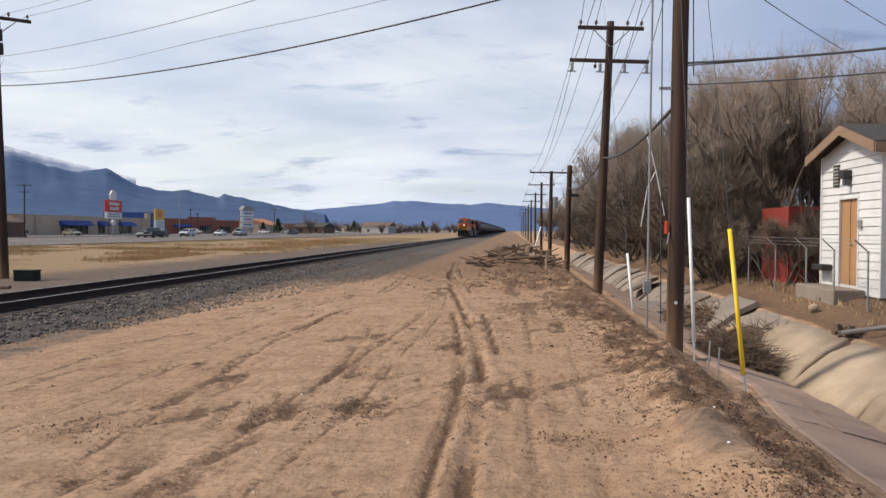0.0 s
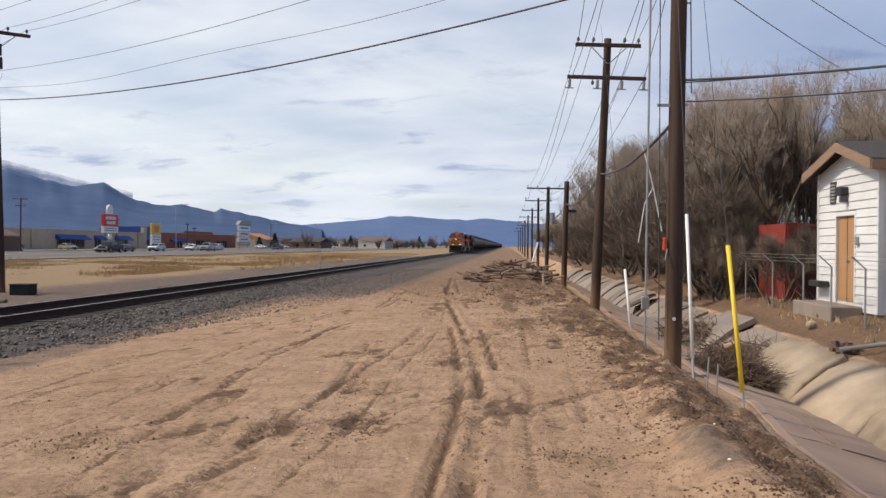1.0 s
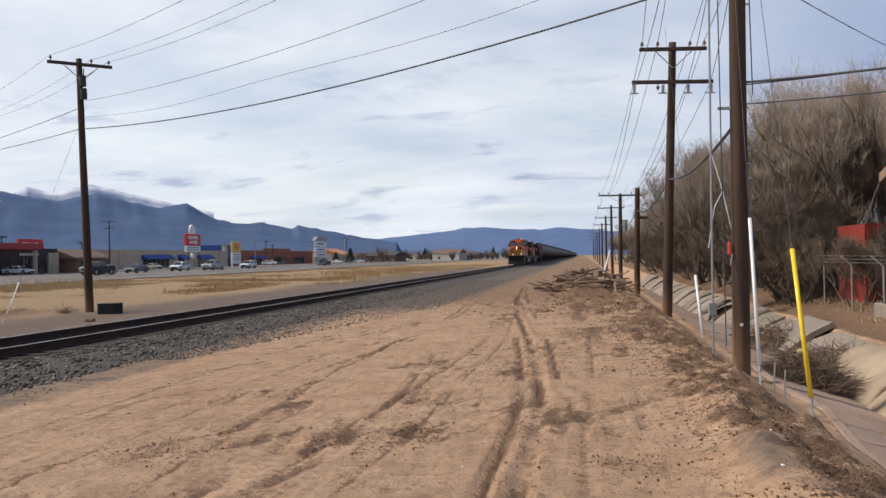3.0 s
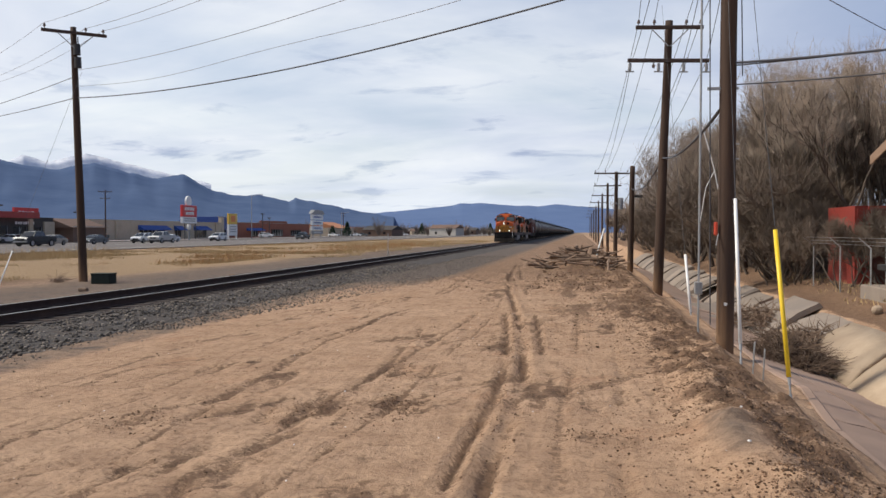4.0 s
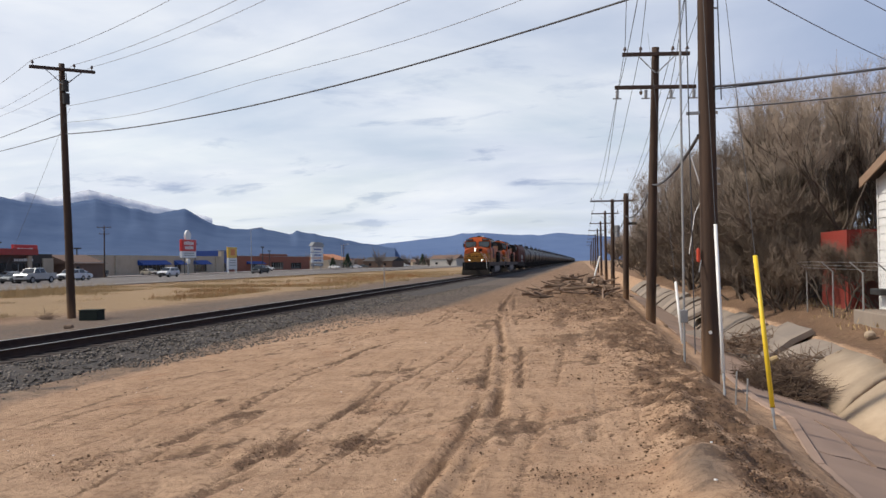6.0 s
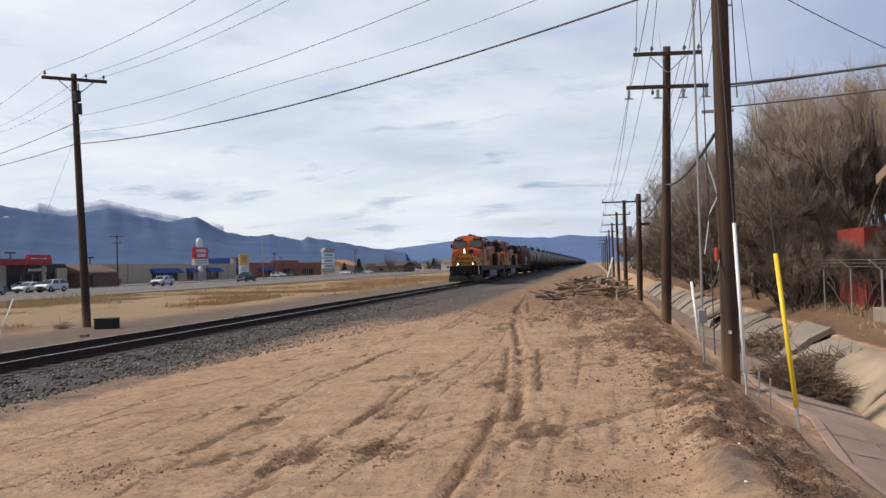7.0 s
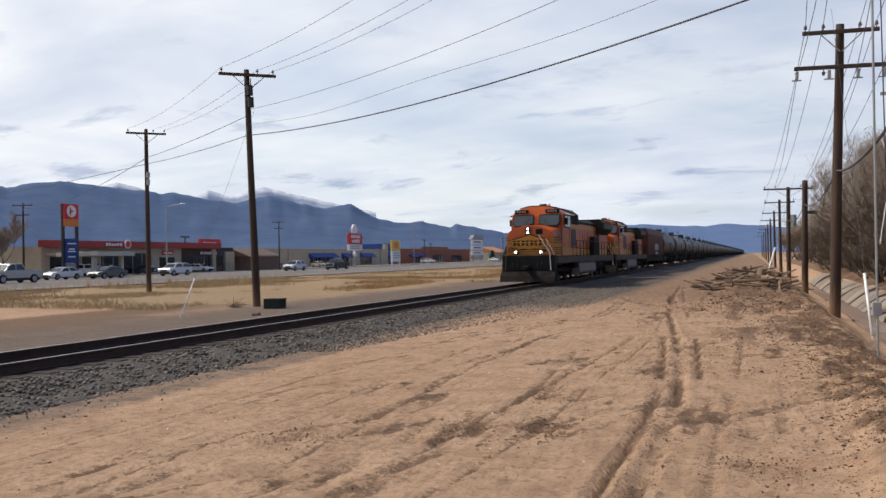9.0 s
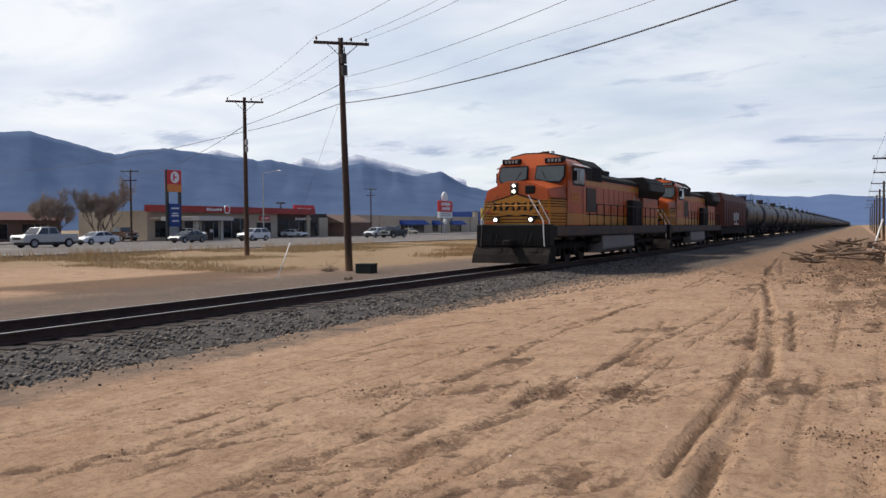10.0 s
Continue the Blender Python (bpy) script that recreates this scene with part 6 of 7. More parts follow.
for zz, hh, mt in ((5.8, 1.6, "signwhite"), (4.0, 1.5, "signwhite"), (2.4, 1.3, "signwhite"), (1.2, 0.9, "signgrey")):
    pn = part("panel", B(-0.3, 0.3, -5.6, 5.6, zz, zz + hh), mt, xs_)
    part("message_bar", B(0.3, 0.33, -4, 3.5, zz + 0.4 * hh, zz + 0.65 * hh), "bluesign" if mt == "signwhite" else "signwhite", pn)


def street_lamp(x, y, h, label):
    s = thing("street_lamp", pose(x, y, G), label, "street lamp", "street lamps")
    part("pole", R((0, 0, 0), (0, 0, h), 0.12, 0.07, seg=8), "metal", s)
    part("arm", R((0, 0, h - 0.1), (2.2, 0.8, h + 0.3), 0.05, seg=6), "metal", s)
    part("head", B(1.9, 2.7, 0.65, 0.95, h + 0.22, h + 0.36, bevel=0.03), "metal", s)


street_lamp(-80, 194.5, 10.8, "pale steel street lamp beside the road")
street_lamp(-80, 99.5, 10.0, "pale steel street lamp beside the road")
street_lamp(-88, 300, 9.0, "pale steel street lamp beside the road")
for x, y, h in ((-98, 127, 6.3), (-98, 150, 5.6), (-100, 199, 7.5), (-101, 207, 7.6), (-100, 252, 7.5), (-104, 268, 6.5)):
    s = thing("lot_lamp", pose(x, y, G), "dark parking lot lamp with twin heads", "lamp post", "lot lamps")
    part("pole", R((0, 0, 0), (0, 0, h), 0.12, seg=6), "darkmetal", s)
    part("head", B(-0.3, 0.3, -1.0, -0.3, h, h + 0.25), "darkmetal", s)
    part("head", B(-0.3, 0.3, 0.3, 1.0, h, h + 0.25), "darkmetal", s)

# bare tree by the petrol station, evergreens and far woods
t = tree("tree", -95, 82.5, 41, 9.6, 6, 0.55, 0.02, "leafless spreading tree beyond the road", 0.25, 5, 3)
copy_thing(t, pose(-97, 76, G, 0, 0, 80)).scale = (0.9, 0.9, 0.8)
copy_thing(t, pose(-104, 66, G, 0, 0, 200)).scale = (0.7, 0.7, 0.7)


def evergreen(x, y, h, seed):
    rng = random.Random(seed)
    e = thing("evergreen_tree", pose(x, y, 0), "dark dense evergreen tree", "tree", "evergreens")
    part("trunk", R((0, 0, 0), (0, 0, h * 0.5), 0.18, 0.1, seg=6), "bark", e)
    V, F = [], []
    for _ in range(900):
        f = rng.random() ** 0.7
        r = 0.34 * h * (1 - f) * rng.uniform(0.6, 1.05) + 0.1
        a = rng.uniform(0, 6.28)
        p = Vector((r * math.cos(a), r * math.sin(a), 0.12 * h + 0.88 * h * f))
        i = len(V)
        for k in range(3):
            V.append(tuple(p + Vector((rng.gauss(0, 0.22), rng.gauss(0, 0.22), rng.gauss(0, 0.22)))))
        F.append((i, i + 1, i + 2))
    raw("crown", V, F, "evergreen", e)


for x, y, h, sd in ((-93, 325, 6.0, 1), (-101, 331, 4.5, 2), (-99, 140, 3.0, 3), (-90, 470, 7.0, 4), (-60, 560, 8.0, 5)):
    evergreen(x, y, h, sd)


def far_woods():
    rng = random.Random(23)
    lines = []
    for _ in range(230):
        y = rng.uniform(330, 1500)
        x = rng.uniform(-0.42, -0.06) * y
        if x > -35 and y < 500:
            continue
        h = rng.uniform(4, 9) * (1 + y / 2500)
        for _ in range(75):
            a, q = rng.uniform(0, 6.28), rng.random()
            p = Vector((x, y, h * 0.25 * q))
            d = Vector((math.cos(a) * 0.45, math.sin(a) * 0.45, rng.uniform(0.4, 1.0))) * h * rng.uniform(0.4, 0.75)
            r = 0.05 + y * 0.00009
            lines.append([(*p, r * 1.3), (*(p + d), r * 0.5)])
    v, f = tubes(lines, 3)
    tagged(raw("far_woods", v, f, "farwood"), "distant leafless woods on the plain", "woods", kind="stuff")


far_woods()
rg = random.Random(14)
for i in range(22):
    y = 380 + i * 38 + rg.uniform(-10, 10)
    x = -rg.uniform(0.10, 0.30) * y
    w, d, h = rg.uniform(8, 18), rg.uniform(8, 14), rg.uniform(2.6, 4.2)
    hs = thing("far_house", pose(x, y, 0, 0, 0, rg.uniform(-20, 20)), "small distant pale house with pitched roof", "house", "far houses")
    part("wall", B(-w / 2, w / 2, -d / 2, d / 2, -0.1, h), rg.choice(("offwhite", "beige", "brownwall")), hs)
    part("roof", P([(-d / 2 - 0.4, h), (d / 2 + 0.4, h), (0, h + 1.9)], "x", -w / 2 - 0.3, w / 2 + 0.3), rg.choice(("shingle", "brownwall", "boxcar")), hs)
    for u in (-0.25, 0.25):
        part("window", B(u * w - 0.6, u * w + 0.6, -d / 2 - 0.05, -d / 2 + 0.02, 1.0, 2.1), "glass", hs)


# ---- mountains ----
PEAKS = [  # azimuth, elevation, slopes to either side (degrees of height per degree)
    (-60, 5.5, 0.2, 0.25), (-53.0, 6.12, 0.10, 0.26), (-45.2, 5.36, 0.17, 0.13), (-38.2, 4.68, 0.10, 0.27), (-32.2, 4.42, 0.24, 0.24),
    (-26.8, 3.88, 0.25, 0.58), (-21.9, 2.55, 0.16, 0.23), (-19.5, 2.40, 0.9, 0.22), (-16.0, 1.68, 0.15, 0.26), (-8.2, 2.0, 0.24, 0.06), (-7.0, 2.04, 0.1, 0.07), (-1.6, 1.92, 0.12, 0.10), (4, 1.7, 0.1, 0.05), (20, 1.5, 0.1, 0.05), (40, 1.6, 0.1, 0.02)]
SNOW = [(-41.8, 5.30, 0.25, 0.3), (-36.2, 4.85, 0.5, 0.3), (-32.6, 5.05, 0.30, 0.24)]


def ridge_el(az, peaks, floor):
    e = np.full_like(az, floor)
    for a, h, sl, sr in peaks:
        d = az - a
        e = np.maximum(e, h - np.where(d < 0, -d * sl, d * sr))
    return e


def mountains(name, peaks, floor, r0, r1, a0, a1, material, label, rough, seed):
    az = np.linspace(a0, a1, 420)
    e = ridge_el(az, peaks, floor)
    e = e + rough * (fbm(az, az * 0 + 1.7, 0.9, 5, seed) - 0.5) * np.minimum(1, e / 2)
    broad = np.convolve(np.pad(e, 30, mode="edge"), np.ones(61) / 61, mode="valid")
    us = np.linspace(0, 1, 16)
    V, F = [], []
    for j, u in enumerate(us):
        r = r0 + (r1 - r0) * u
        fold = fbm(az * 0.35 + 1.2 * u, 2.5 * u - az * 0.2, 1.0, 3, seed + 3) - 0.5
        prof = u ** 1.15 * (1 + 0.45 * fold * (1 - u) * (u > 0))
        h = 1.7 + np.tan(np.radians(broad + (e - broad) * u ** 3)) * r1 * prof
        h = np.where(u == 0, -5, h)
        V += list(zip(r * np.sin(np.radians(az)), r * np.cos(np.radians(az)), h))
    V += [(1.06 * v[0], 1.06 * v[1], -5.0) for v in V[-len(az):]]
    n = len(az)
    for j in range(len(us)):
        for i in range(n - 1):
            F.append((j * n + i, j * n + i + 1, (j + 1) * n + i + 1, (j + 1) * n + i))
    return tagged(raw(name, V, F, material, smooth=True), label, "mountains", kind="structure")


mountains("mountain_range_backdrop", PEAKS[:9], 0.9, 2500, 4200, -75, -12.8, "mountain", "forested mountain range on the horizon, painted haze-blue", 0.28, 3)
mountains("mesa_backdrop", PEAKS[8:], 1.15, 3100, 4300, -17, 60, "hill", "distant mesa on the horizon, painted pale haze-blue", 0.16, 5)
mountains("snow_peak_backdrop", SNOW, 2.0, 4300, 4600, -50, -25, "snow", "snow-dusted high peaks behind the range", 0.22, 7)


# ---- train ----
def wheelset(parent, y, r=0.51):
    bm = bmesh.new()
    rod(bm, (-0.8, 0, 0), (0.8, 0, 0), 0.085, seg=8)
    for s in (-1, 1):
        rod(bm, (s * 0.69, 0, 0), (s * 0.82, 0, 0), r, seg=22)
        rod(bm, (s * 0.67, 0, 0), (s * 0.70, 0, 0), r + 0.03, seg=22)
        rod(bm, (s * 0.82, 0, 0), (s * 0.86, 0, 0), 0.17, seg=10)
    me = bpy.data.meshes.new("wheelset")
    bm.to_mesh(me); bm.free()
    me.materials.append(M["steel"])
    w = new("wheelset", me)
    w.parent = parent
    w.matrix_basis = pose(0, y, r)
    return w


def bogie(parent, y, axles, r=0.51, half=1.0):
    """A truck frame with wheelsets turning in it."""
    bm = bmesh.new()
    # solid core added to close the bright gaps between the wheels
    box(bm, -0.6, 0.6, min(axles) - 0.3, max(axles) + 0.3, 0.24, 0.9, bevel=0.05)
    span = (max(axles) - min(axles)) / 2 + 0.5
    for s in (-1, 1):
        prism(bm, [(-span, 0.55), (-span + 0.25, 0.85), (span - 0.25, 0.85), (span, 0.55), (span - 0.2, 0.42), (span - 0.5, 0.6), (-span + 0.5, 0.6), (-span + 0.2, 0.42)], "x", s * half - 0.09, s * half + 0.09)
        for a in axles:
            box(bm, s * half - 0.13, s * half + 0.13, a - 0.17, a + 0.17, 0.36, 0.70, bevel=0.03)
            for k in (-0.34, 0.34):
                rod(bm, (s * half, a + k, 0.42), (s * half, a + k, 0.72), 0.08, seg=8)
    box(bm, -half, half, -0.25, 0.25, 0.5, 0.95)
    t = part("truck", bm, "under", parent, "grimy dark truck frame")
    t.matrix_basis = pose(0, y, 0)
    for a in axles:
        wheelset(t, a, r)
    return t


def locomotive(label):
    L = thing("locomotive", pose(0, 0, 0), label, "locomotive", "train")
    # running board and pilot
    part("underframe", B(-1.5, 1.5, 0.9, 21.9, 1.10, 1.56, bevel=0.02), "black", L)
    part("sill_band", B(1.5, 1.515, 1.2, 21.6, 1.16, 1.54), "sill", L, "grimy grey sill band")
    part("sill_band", B(-1.515, -1.5, 1.2, 21.6, 1.16, 1.54), "sill", L, "grimy grey sill band")
    pf = part("pilot", B(-1.5, 1.5, 0.35, 0.95, 0.75, 1.62, bevel=0.04), "black", L, "black pilot sheet")
    bm = bmesh.new()
    prism(bm, [(0.55, 0.10), (0.0, 0.12), (0.12, 0.45), (0.45, 0.80), (0.9, 0.80), (0.9, 0.10)], "x", -1.55, 1.55)
    part("plow", bm, "under", L, "worn black snow plow")
    part("coupler", B(-0.16, 0.16, -0.28, 0.4, 0.78, 1.02, bevel=0.05), "under", L)
    for x in (-0.85, -0.6, 0.6, 0.8):
        v, f = tubes([[(x, 0.34, 1.25, 0.025), (x * 0.98, 0.15, 0.95, 0.025), (x * 0.95, 0.2, 0.72, 0.025)]], 5)
        raw("air_hose", v, f, "black", L)
    for s in (-1, 1):
        for i in range(4):
            part("step", B(s * 1.15 - 0.28, s * 1.15 + 0.28, 0.45 + 0.05 * i, 0.85, 0.42 + 0.3 * i, 0.45 + 0.3 * i), "darkmetal", L)
        # front handrails sloping down to the steps, white at +x, dark grey at -x
        v, f = tubes([[(s * 0.62, 0.45, 2.75, 0.02), (s * 1.25, 0.35, 1.75, 0.02), (s * 1.3, 0.32, 0.75, 0.02)]], 6)
        raw("handrail", v, f, "white" if s > 0 else "sill", L)["label"] = "white painted handrail" if s > 0 else "dark grey handrail"
        v, f = tubes([[(s * 1.0, 0.5, 2.55, 0.02), (s * 1.46, 0.45, 1.72, 0.02), (s * 1.48, 0.45, 0.75, 0.02)]], 6)
        raw("handrail", v, f, "white" if s > 0 else "sill", L)["label"] = "white painted handrail" if s > 0 else "dark grey handrail"
        d = part("ditch_light", R((s * 0.72, 0.42, 1.80), (s * 0.72, 0.56, 1.80), 0.13, seg=14), "darkmetal", L)
        part("lens", R((s * 0.72, 0.40, 1.80), (s * 0.72, 0.425, 1.80), 0.065, seg=14), "lamp", d, "lit ditch light")
    v, f = tubes([[(-1.2, 0.42, 1.62, 0.02), (-1.2, 0.42, 2.35, 0.02), (1.2, 0.42, 2.35, 0.02), (1.2, 0.42, 1.62, 0.02)]], 5)
    raw("front_rail", v, f, "gold", L)
    # nose: lower part yellow, upper part orange
    def nose_ring(y, z0, z1, w0, w1, peak):
        return [(-w0, y, z0), (w0, y, z0), (w1, y, z1), (w1 * 0.35, y, z1 + peak), (-w1 * 0.35, y, z1 + peak), (-w1, y, z1)]
    def loft(a, b):
        bm = bmesh.new()
        A, C = [bm.verts.new(p) for p in a], [bm.verts.new(p) for p in b]
        n = len(A)
        bm.faces.new(A); bm.faces.new(C[::-1])
        for i in range(n):
            bm.faces.new((A[i], C[i], C[(i + 1) % n], A[(i + 1) % n]))
        bmesh.ops.recalc_face_normals(bm, faces=bm.faces)
        bmesh.ops.bevel(bm, geom=list(bm.edges), offset=0.05, segments=2, affect="EDGES", clamp_overlap=True)
        return bm
    part("nose", loft(nose_ring(0.80, 1.56, 2.62, 1.36, 1.36, 0.0), nose_ring(2.5, 1.56, 2.62, 1.5, 1.5, 0.0)), "gold", L, "yellow lower nose")
    part("nose_top", loft(nose_ring(0.86, 2.60, 2.98, 1.34, 1.26, 0.34), nose_ring(2.5, 2.60, 3.14, 1.49, 1.46, 0.26)), "orange", L, "orange upper nose")
    # dark pin stripes wrapping the nose and the emblem shapes
    for z, h in ((2.60, 0.04), (2.50, 0.035), (2.40, 0.035), (2.30, 0.03), (2.02, 0.035), (1.92, 0.035), (1.80, 0.035), (1.68, 0.03)):
        part("nose_stripe", B(-1.31, 1.31, 0.785, 0.80, z, z + h), "black", L)
        for q in (-1, 1):
            part("nose_stripe", slab(bmesh.new(), [(q * 1.365, 0.83, z), (q * 1.502, 2.45, z), (q * 1.502, 2.45, z + h), (q * 1.365, 0.83, z + h)], 0.008 * q), "black", L)
    for q in (-1, 1):
        for z in (2.66, 2.16, 1.74):
            part("nose_band", B(min(q * 0.72, q * 1.31), max(q * 0.72, q * 1.31), 0.782, 0.797, z - 0.10, z - 0.01), "orange", L, "orange nose band")
    emb = part("emblem_panel", P([(-1.02, 2.10), (-0.5, 2.00), (0.5, 2.00), (1.02, 2.10), (1.02, 2.50), (0.4, 2.66), (0, 2.80), (-0.4, 2.66), (-1.02, 2.50)], "y", 0.765, 0.79), "gold", L)
    part("emblem_rim", P([(-1.02, 2.50), (-0.4, 2.66), (0, 2.80), (0.4, 2.66), (1.02, 2.50), (1.02, 2.55), (0.4, 2.72), (0, 2.86), (-0.4, 2.72), (-1.02, 2.55)], "y", 0.758, 0.79), "black", emb)
    for x in (-0.75, -0.25, 0.25, 0.75):
        part("emblem_shape", P([(x - 0.22, 2.14), (x - 0.02, 2.22), (x + 0.21, 2.14), (x + 0.17, 2.31), (x + 0.21, 2.50), (x + 0.02, 2.43), (x - 0.22, 2.50), (x - 0.17, 2.31)], "y", 0.752, 0.768), "black", emb)
        part("emblem_gap", B(x - 0.07, x + 0.07, 0.745, 0.753, 2.33, 2.39), "gold", emb)
        part("emblem_gap", B(x - 0.05, x + 0.09, 0.745, 0.753, 2.23, 2.29), "gold", emb)
    for q in (-1, 1):
        part("emblem_tail", P([(q * 0.12, 1.98), (q * 0.95, 1.84), (q * 0.95, 1.90), (q * 0.12, 2.04)], "y", 0.772, 0.79), "black", emb)
    hl = part("headlight", B(-0.24, 0.06, 0.76, 0.90, 2.80, 3.26, bevel=0.03), "darkmetal", L)
    for z in (2.92, 3.14):
        part("lens", R((-0.09, 0.735, z), (-0.09, 0.765, z), 0.06, seg=14), "lamp", hl, "lit headlight")
    part("nose_hatch", B(0.35, 0.75, 0.79, 0.86, 2.82, 3.14, bevel=0.03), "black", L, "dark square nose window")
    # cab
    sect = [(-1.52, 1.56), (1.52, 1.56), (1.52, 3.72), (1.40, 4.18), (1.0, 4.42), (0.45, 4.54), (-0.45, 4.54), (-1.0, 4.42), (-1.40, 4.18), (-1.52, 3.72)]
    bm = bmesh.new()
    A = [bm.verts.new((x, 2.35 + 0.363 * max(0, z - 3.20), z)) for x, z in sect]
    C = [bm.verts.new((x, 5.0, z)) for x, z in sect]
    bm.faces.new(A); bm.faces.new(C[::-1])
    for i in range(len(sect)):
        bm.faces.new((A[i], C[i], C[(i + 1) % len(sect)], A[(i + 1) % len(sect)]))
    bmesh.ops.recalc_face_normals(bm, faces=bm.faces)
    bmesh.ops.bevel(bm, geom=list(bm.edges), offset=0.035, segments=2, affect="EDGES", clamp_overlap=True)
    part("cab", bm, "orange", L)
    part("cab_roof", P([(-1.06, 4.40), (-0.47, 4.53), (0.47, 4.53), (1.06, 4.40), (1.06, 4.47), (0.47, 4.60), (-0.47, 4.60), (-1.06, 4.47)], "y", 2.95, 5.1), "roof", L, "sooty dark cab roof")
    def on_screen(x, z):
        f = (z - 3.20) / (4.22 - 3.20)
        return (x, 2.35 + 0.37 * f - 0.004, z)
    for s in (-1, 1):
        c = [on_screen(s * 0.20, 3.50), on_screen(s * 0.62, 3.38), on_screen(s * 1.22, 3.36), on_screen(s * 1.36, 3.55), on_screen(s * 1.34, 3.98), on_screen(s * 0.22, 3.98)]
        fr = [on_screen(s * 0.15, 3.46), on_screen(s * 0.60, 3.32), on_screen(s * 1.26, 3.30), on_screen(s * 1.42, 3.52), on_screen(s * 1.40, 4.04), on_screen(s * 0.17, 4.04)]
        c, fr = (c, fr) if s > 0 else (c[::-1], fr[::-1])
        w = part("windscreen_frame", slab(bmesh.new(), fr, 0.012), "black", L)
        part("windscreen", slab(bmesh.new(), [Vector(p) + Vector((0, -0.02, 0)) for p in c], 0.014), "cabglass", w, "dark glass windscreen")
        part("wiper", R(Vector(on_screen(s * 0.7, 3.34)) - Vector((0, 0.04, 0)), Vector(on_screen(s * 0.45, 3.8)) - Vector((0, 0.04, 0)), 0.012, seg=5), "black", w)
        nb = part("number_board", B(s * 0.92 - 0.40, s * 0.92 + 0.40, 2.62, 2.9, 4.12, 4.34, bevel=0.02), "black", L)
        for k in range(4):
            part("number_bar", B(s * 0.92 - 0.27 + 0.15 * k, s * 0.92 - 0.18 + 0.15 * k, 2.605, 2.62, 4.17, 4.29), "signgrey", nb)
        # side windows, door and shade
        wx = s * 1.522
        sw = part("side_window_frame", B(min(wx, wx + s * 0.02), max(wx, wx + s * 0.02), 3.15, 4.75, 3.22, 4.02), "black", L)
        part("side_window", B(min(wx + s * 0.02, wx + s * 0.03), max(wx + s * 0.02, wx + s * 0.03), 3.22, 3.9, 3.3, 3.95), "cabglass", sw)
        part("side_window", B(min(wx + s * 0.02, wx + s * 0.03), max(wx + s * 0.02, wx + s * 0.03), 3.98, 4.68, 3.3, 3.95), "cabglass", sw)
        part("sun_shade", slab(bmesh.new(), [(s * 1.52, 3.05, 4.10), (s * 1.78, 3.05, 4.0), (s * 1.78, 4.85, 4.0), (s * 1.52, 4.85, 4.10)], 0.02), "signwhite", L, "pale sun shade")
        part("cab_stripe", B(min(wx, wx + s * 0.008), max(wx, wx + s * 0.008), 2.4, 5.0, 1.60, 2.05), "gold", L)
        for k in range(4):
            part("number_mark", B(min(wx, wx + s * 0.012), max(wx, wx + s * 0.012), 3.0 + 0.28 * k, 3.18 + 0.28 * k, 2.55, 2.9), "gold", L)
        part("cab_door_line", B(min(wx, wx + s * 0.01), max(wx, wx + s * 0.01), 4.55, 4.58, 1.7, 4.0), "black", L)
        part("mirror", B(s * 1.55, s * 1.75, 3.0, 3.05, 3.4, 3.8), "black", L)
    part("horn", B(-0.2, 0.2, 4.2, 4.6, 4.58, 4.76, bevel=0.03), "darkmetal", L)
    part("antenna_dome", R((0.5, 3.6, 4.5), (0.5, 3.6, 4.7), 0.14, 0.1, seg=10), "signwhite", L)
    # equipment blocks and long hood
    part("equipment_cabinet", B(-1.46, 1.46, 5.02, 7.6, 1.56, 3.6, bevel=0.04), "orange", L)
    part("cabinet_roof", P([(-1.49, 3.52), (-1.49, 4.15), (-1.1, 4.46), (1.1, 4.46), (1.49, 4.15), (1.49, 3.52)], "y", 5.02, 7.6), "roof", L, "sooty dark roof")
    part("hood", B(-0.95, 0.95, 7.6, 17.4, 1.56, 3.75, bevel=0.04), "orange", L)
    part("hood_roof", P([(-0.97, 3.7), (-0.97, 3.86), (-0.6, 4.08), (0.6, 4.08), (0.97, 3.86), (0.97, 3.7)], "y", 7.6, 17.4), "roof", L, "sooty dark roof")
    part("radiator_cab", B(-1.1, 1.1, 17.4, 21.2, 1.56, 3.6, bevel=0.04), "orange", L)
    part("radiator", P([(-1.1, 3.1), (-1.5, 3.5), (-1.5, 3.95), (-1.2, 4.25), (1.2, 4.25), (1.5, 3.95), (1.5, 3.5), (1.1, 3.1)], "y", 16.9, 21.3), "roof", L, "flared dark radiator wings")
    part("exhaust", B(-0.5, 0.5, 11.3, 12.6, 4.08, 4.35, bevel=0.05), "roof", L)
    part("pale_hatch", B(-0.7, 0.7, 8.0, 9.3, 4.08, 4.36, bevel=0.02), "signgrey", L)
    for s in (-1, 1):
        for hx, a, b in ((0.952, 7.7, 17.3), (1.102, 17.5, 21.1), (1.482, 5.1, 7.5)):
            part("hood_stripe", B(min(s * hx, s * (hx + 0.008)), max(s * hx, s * (hx + 0.008)), a, b, 1.60, 2.02), "gold", L, "yellow lower stripe")
            part("hood_line", B(min(s * hx, s * (hx + 0.01)), max(s * hx, s * (hx + 0.01)), a, b, 2.02, 2.07), "black", L)
            part("hood_line", B(min(s * hx, s * (hx + 0.01)), max(s * hx, s * (hx + 0.01)), a, b, 3.30, 3.50 if hx > 1.4 else 3.62), "gold", L)
        for k in range(10):
            y = 7.9 + 0.94 * k
            part("hood_door", B(min(s * 0.955, s * 0.975), max(s * 0.955, s * 0.975), y, y + 0.84, 2.12, 3.36, bevel=0.006), "orange", L)
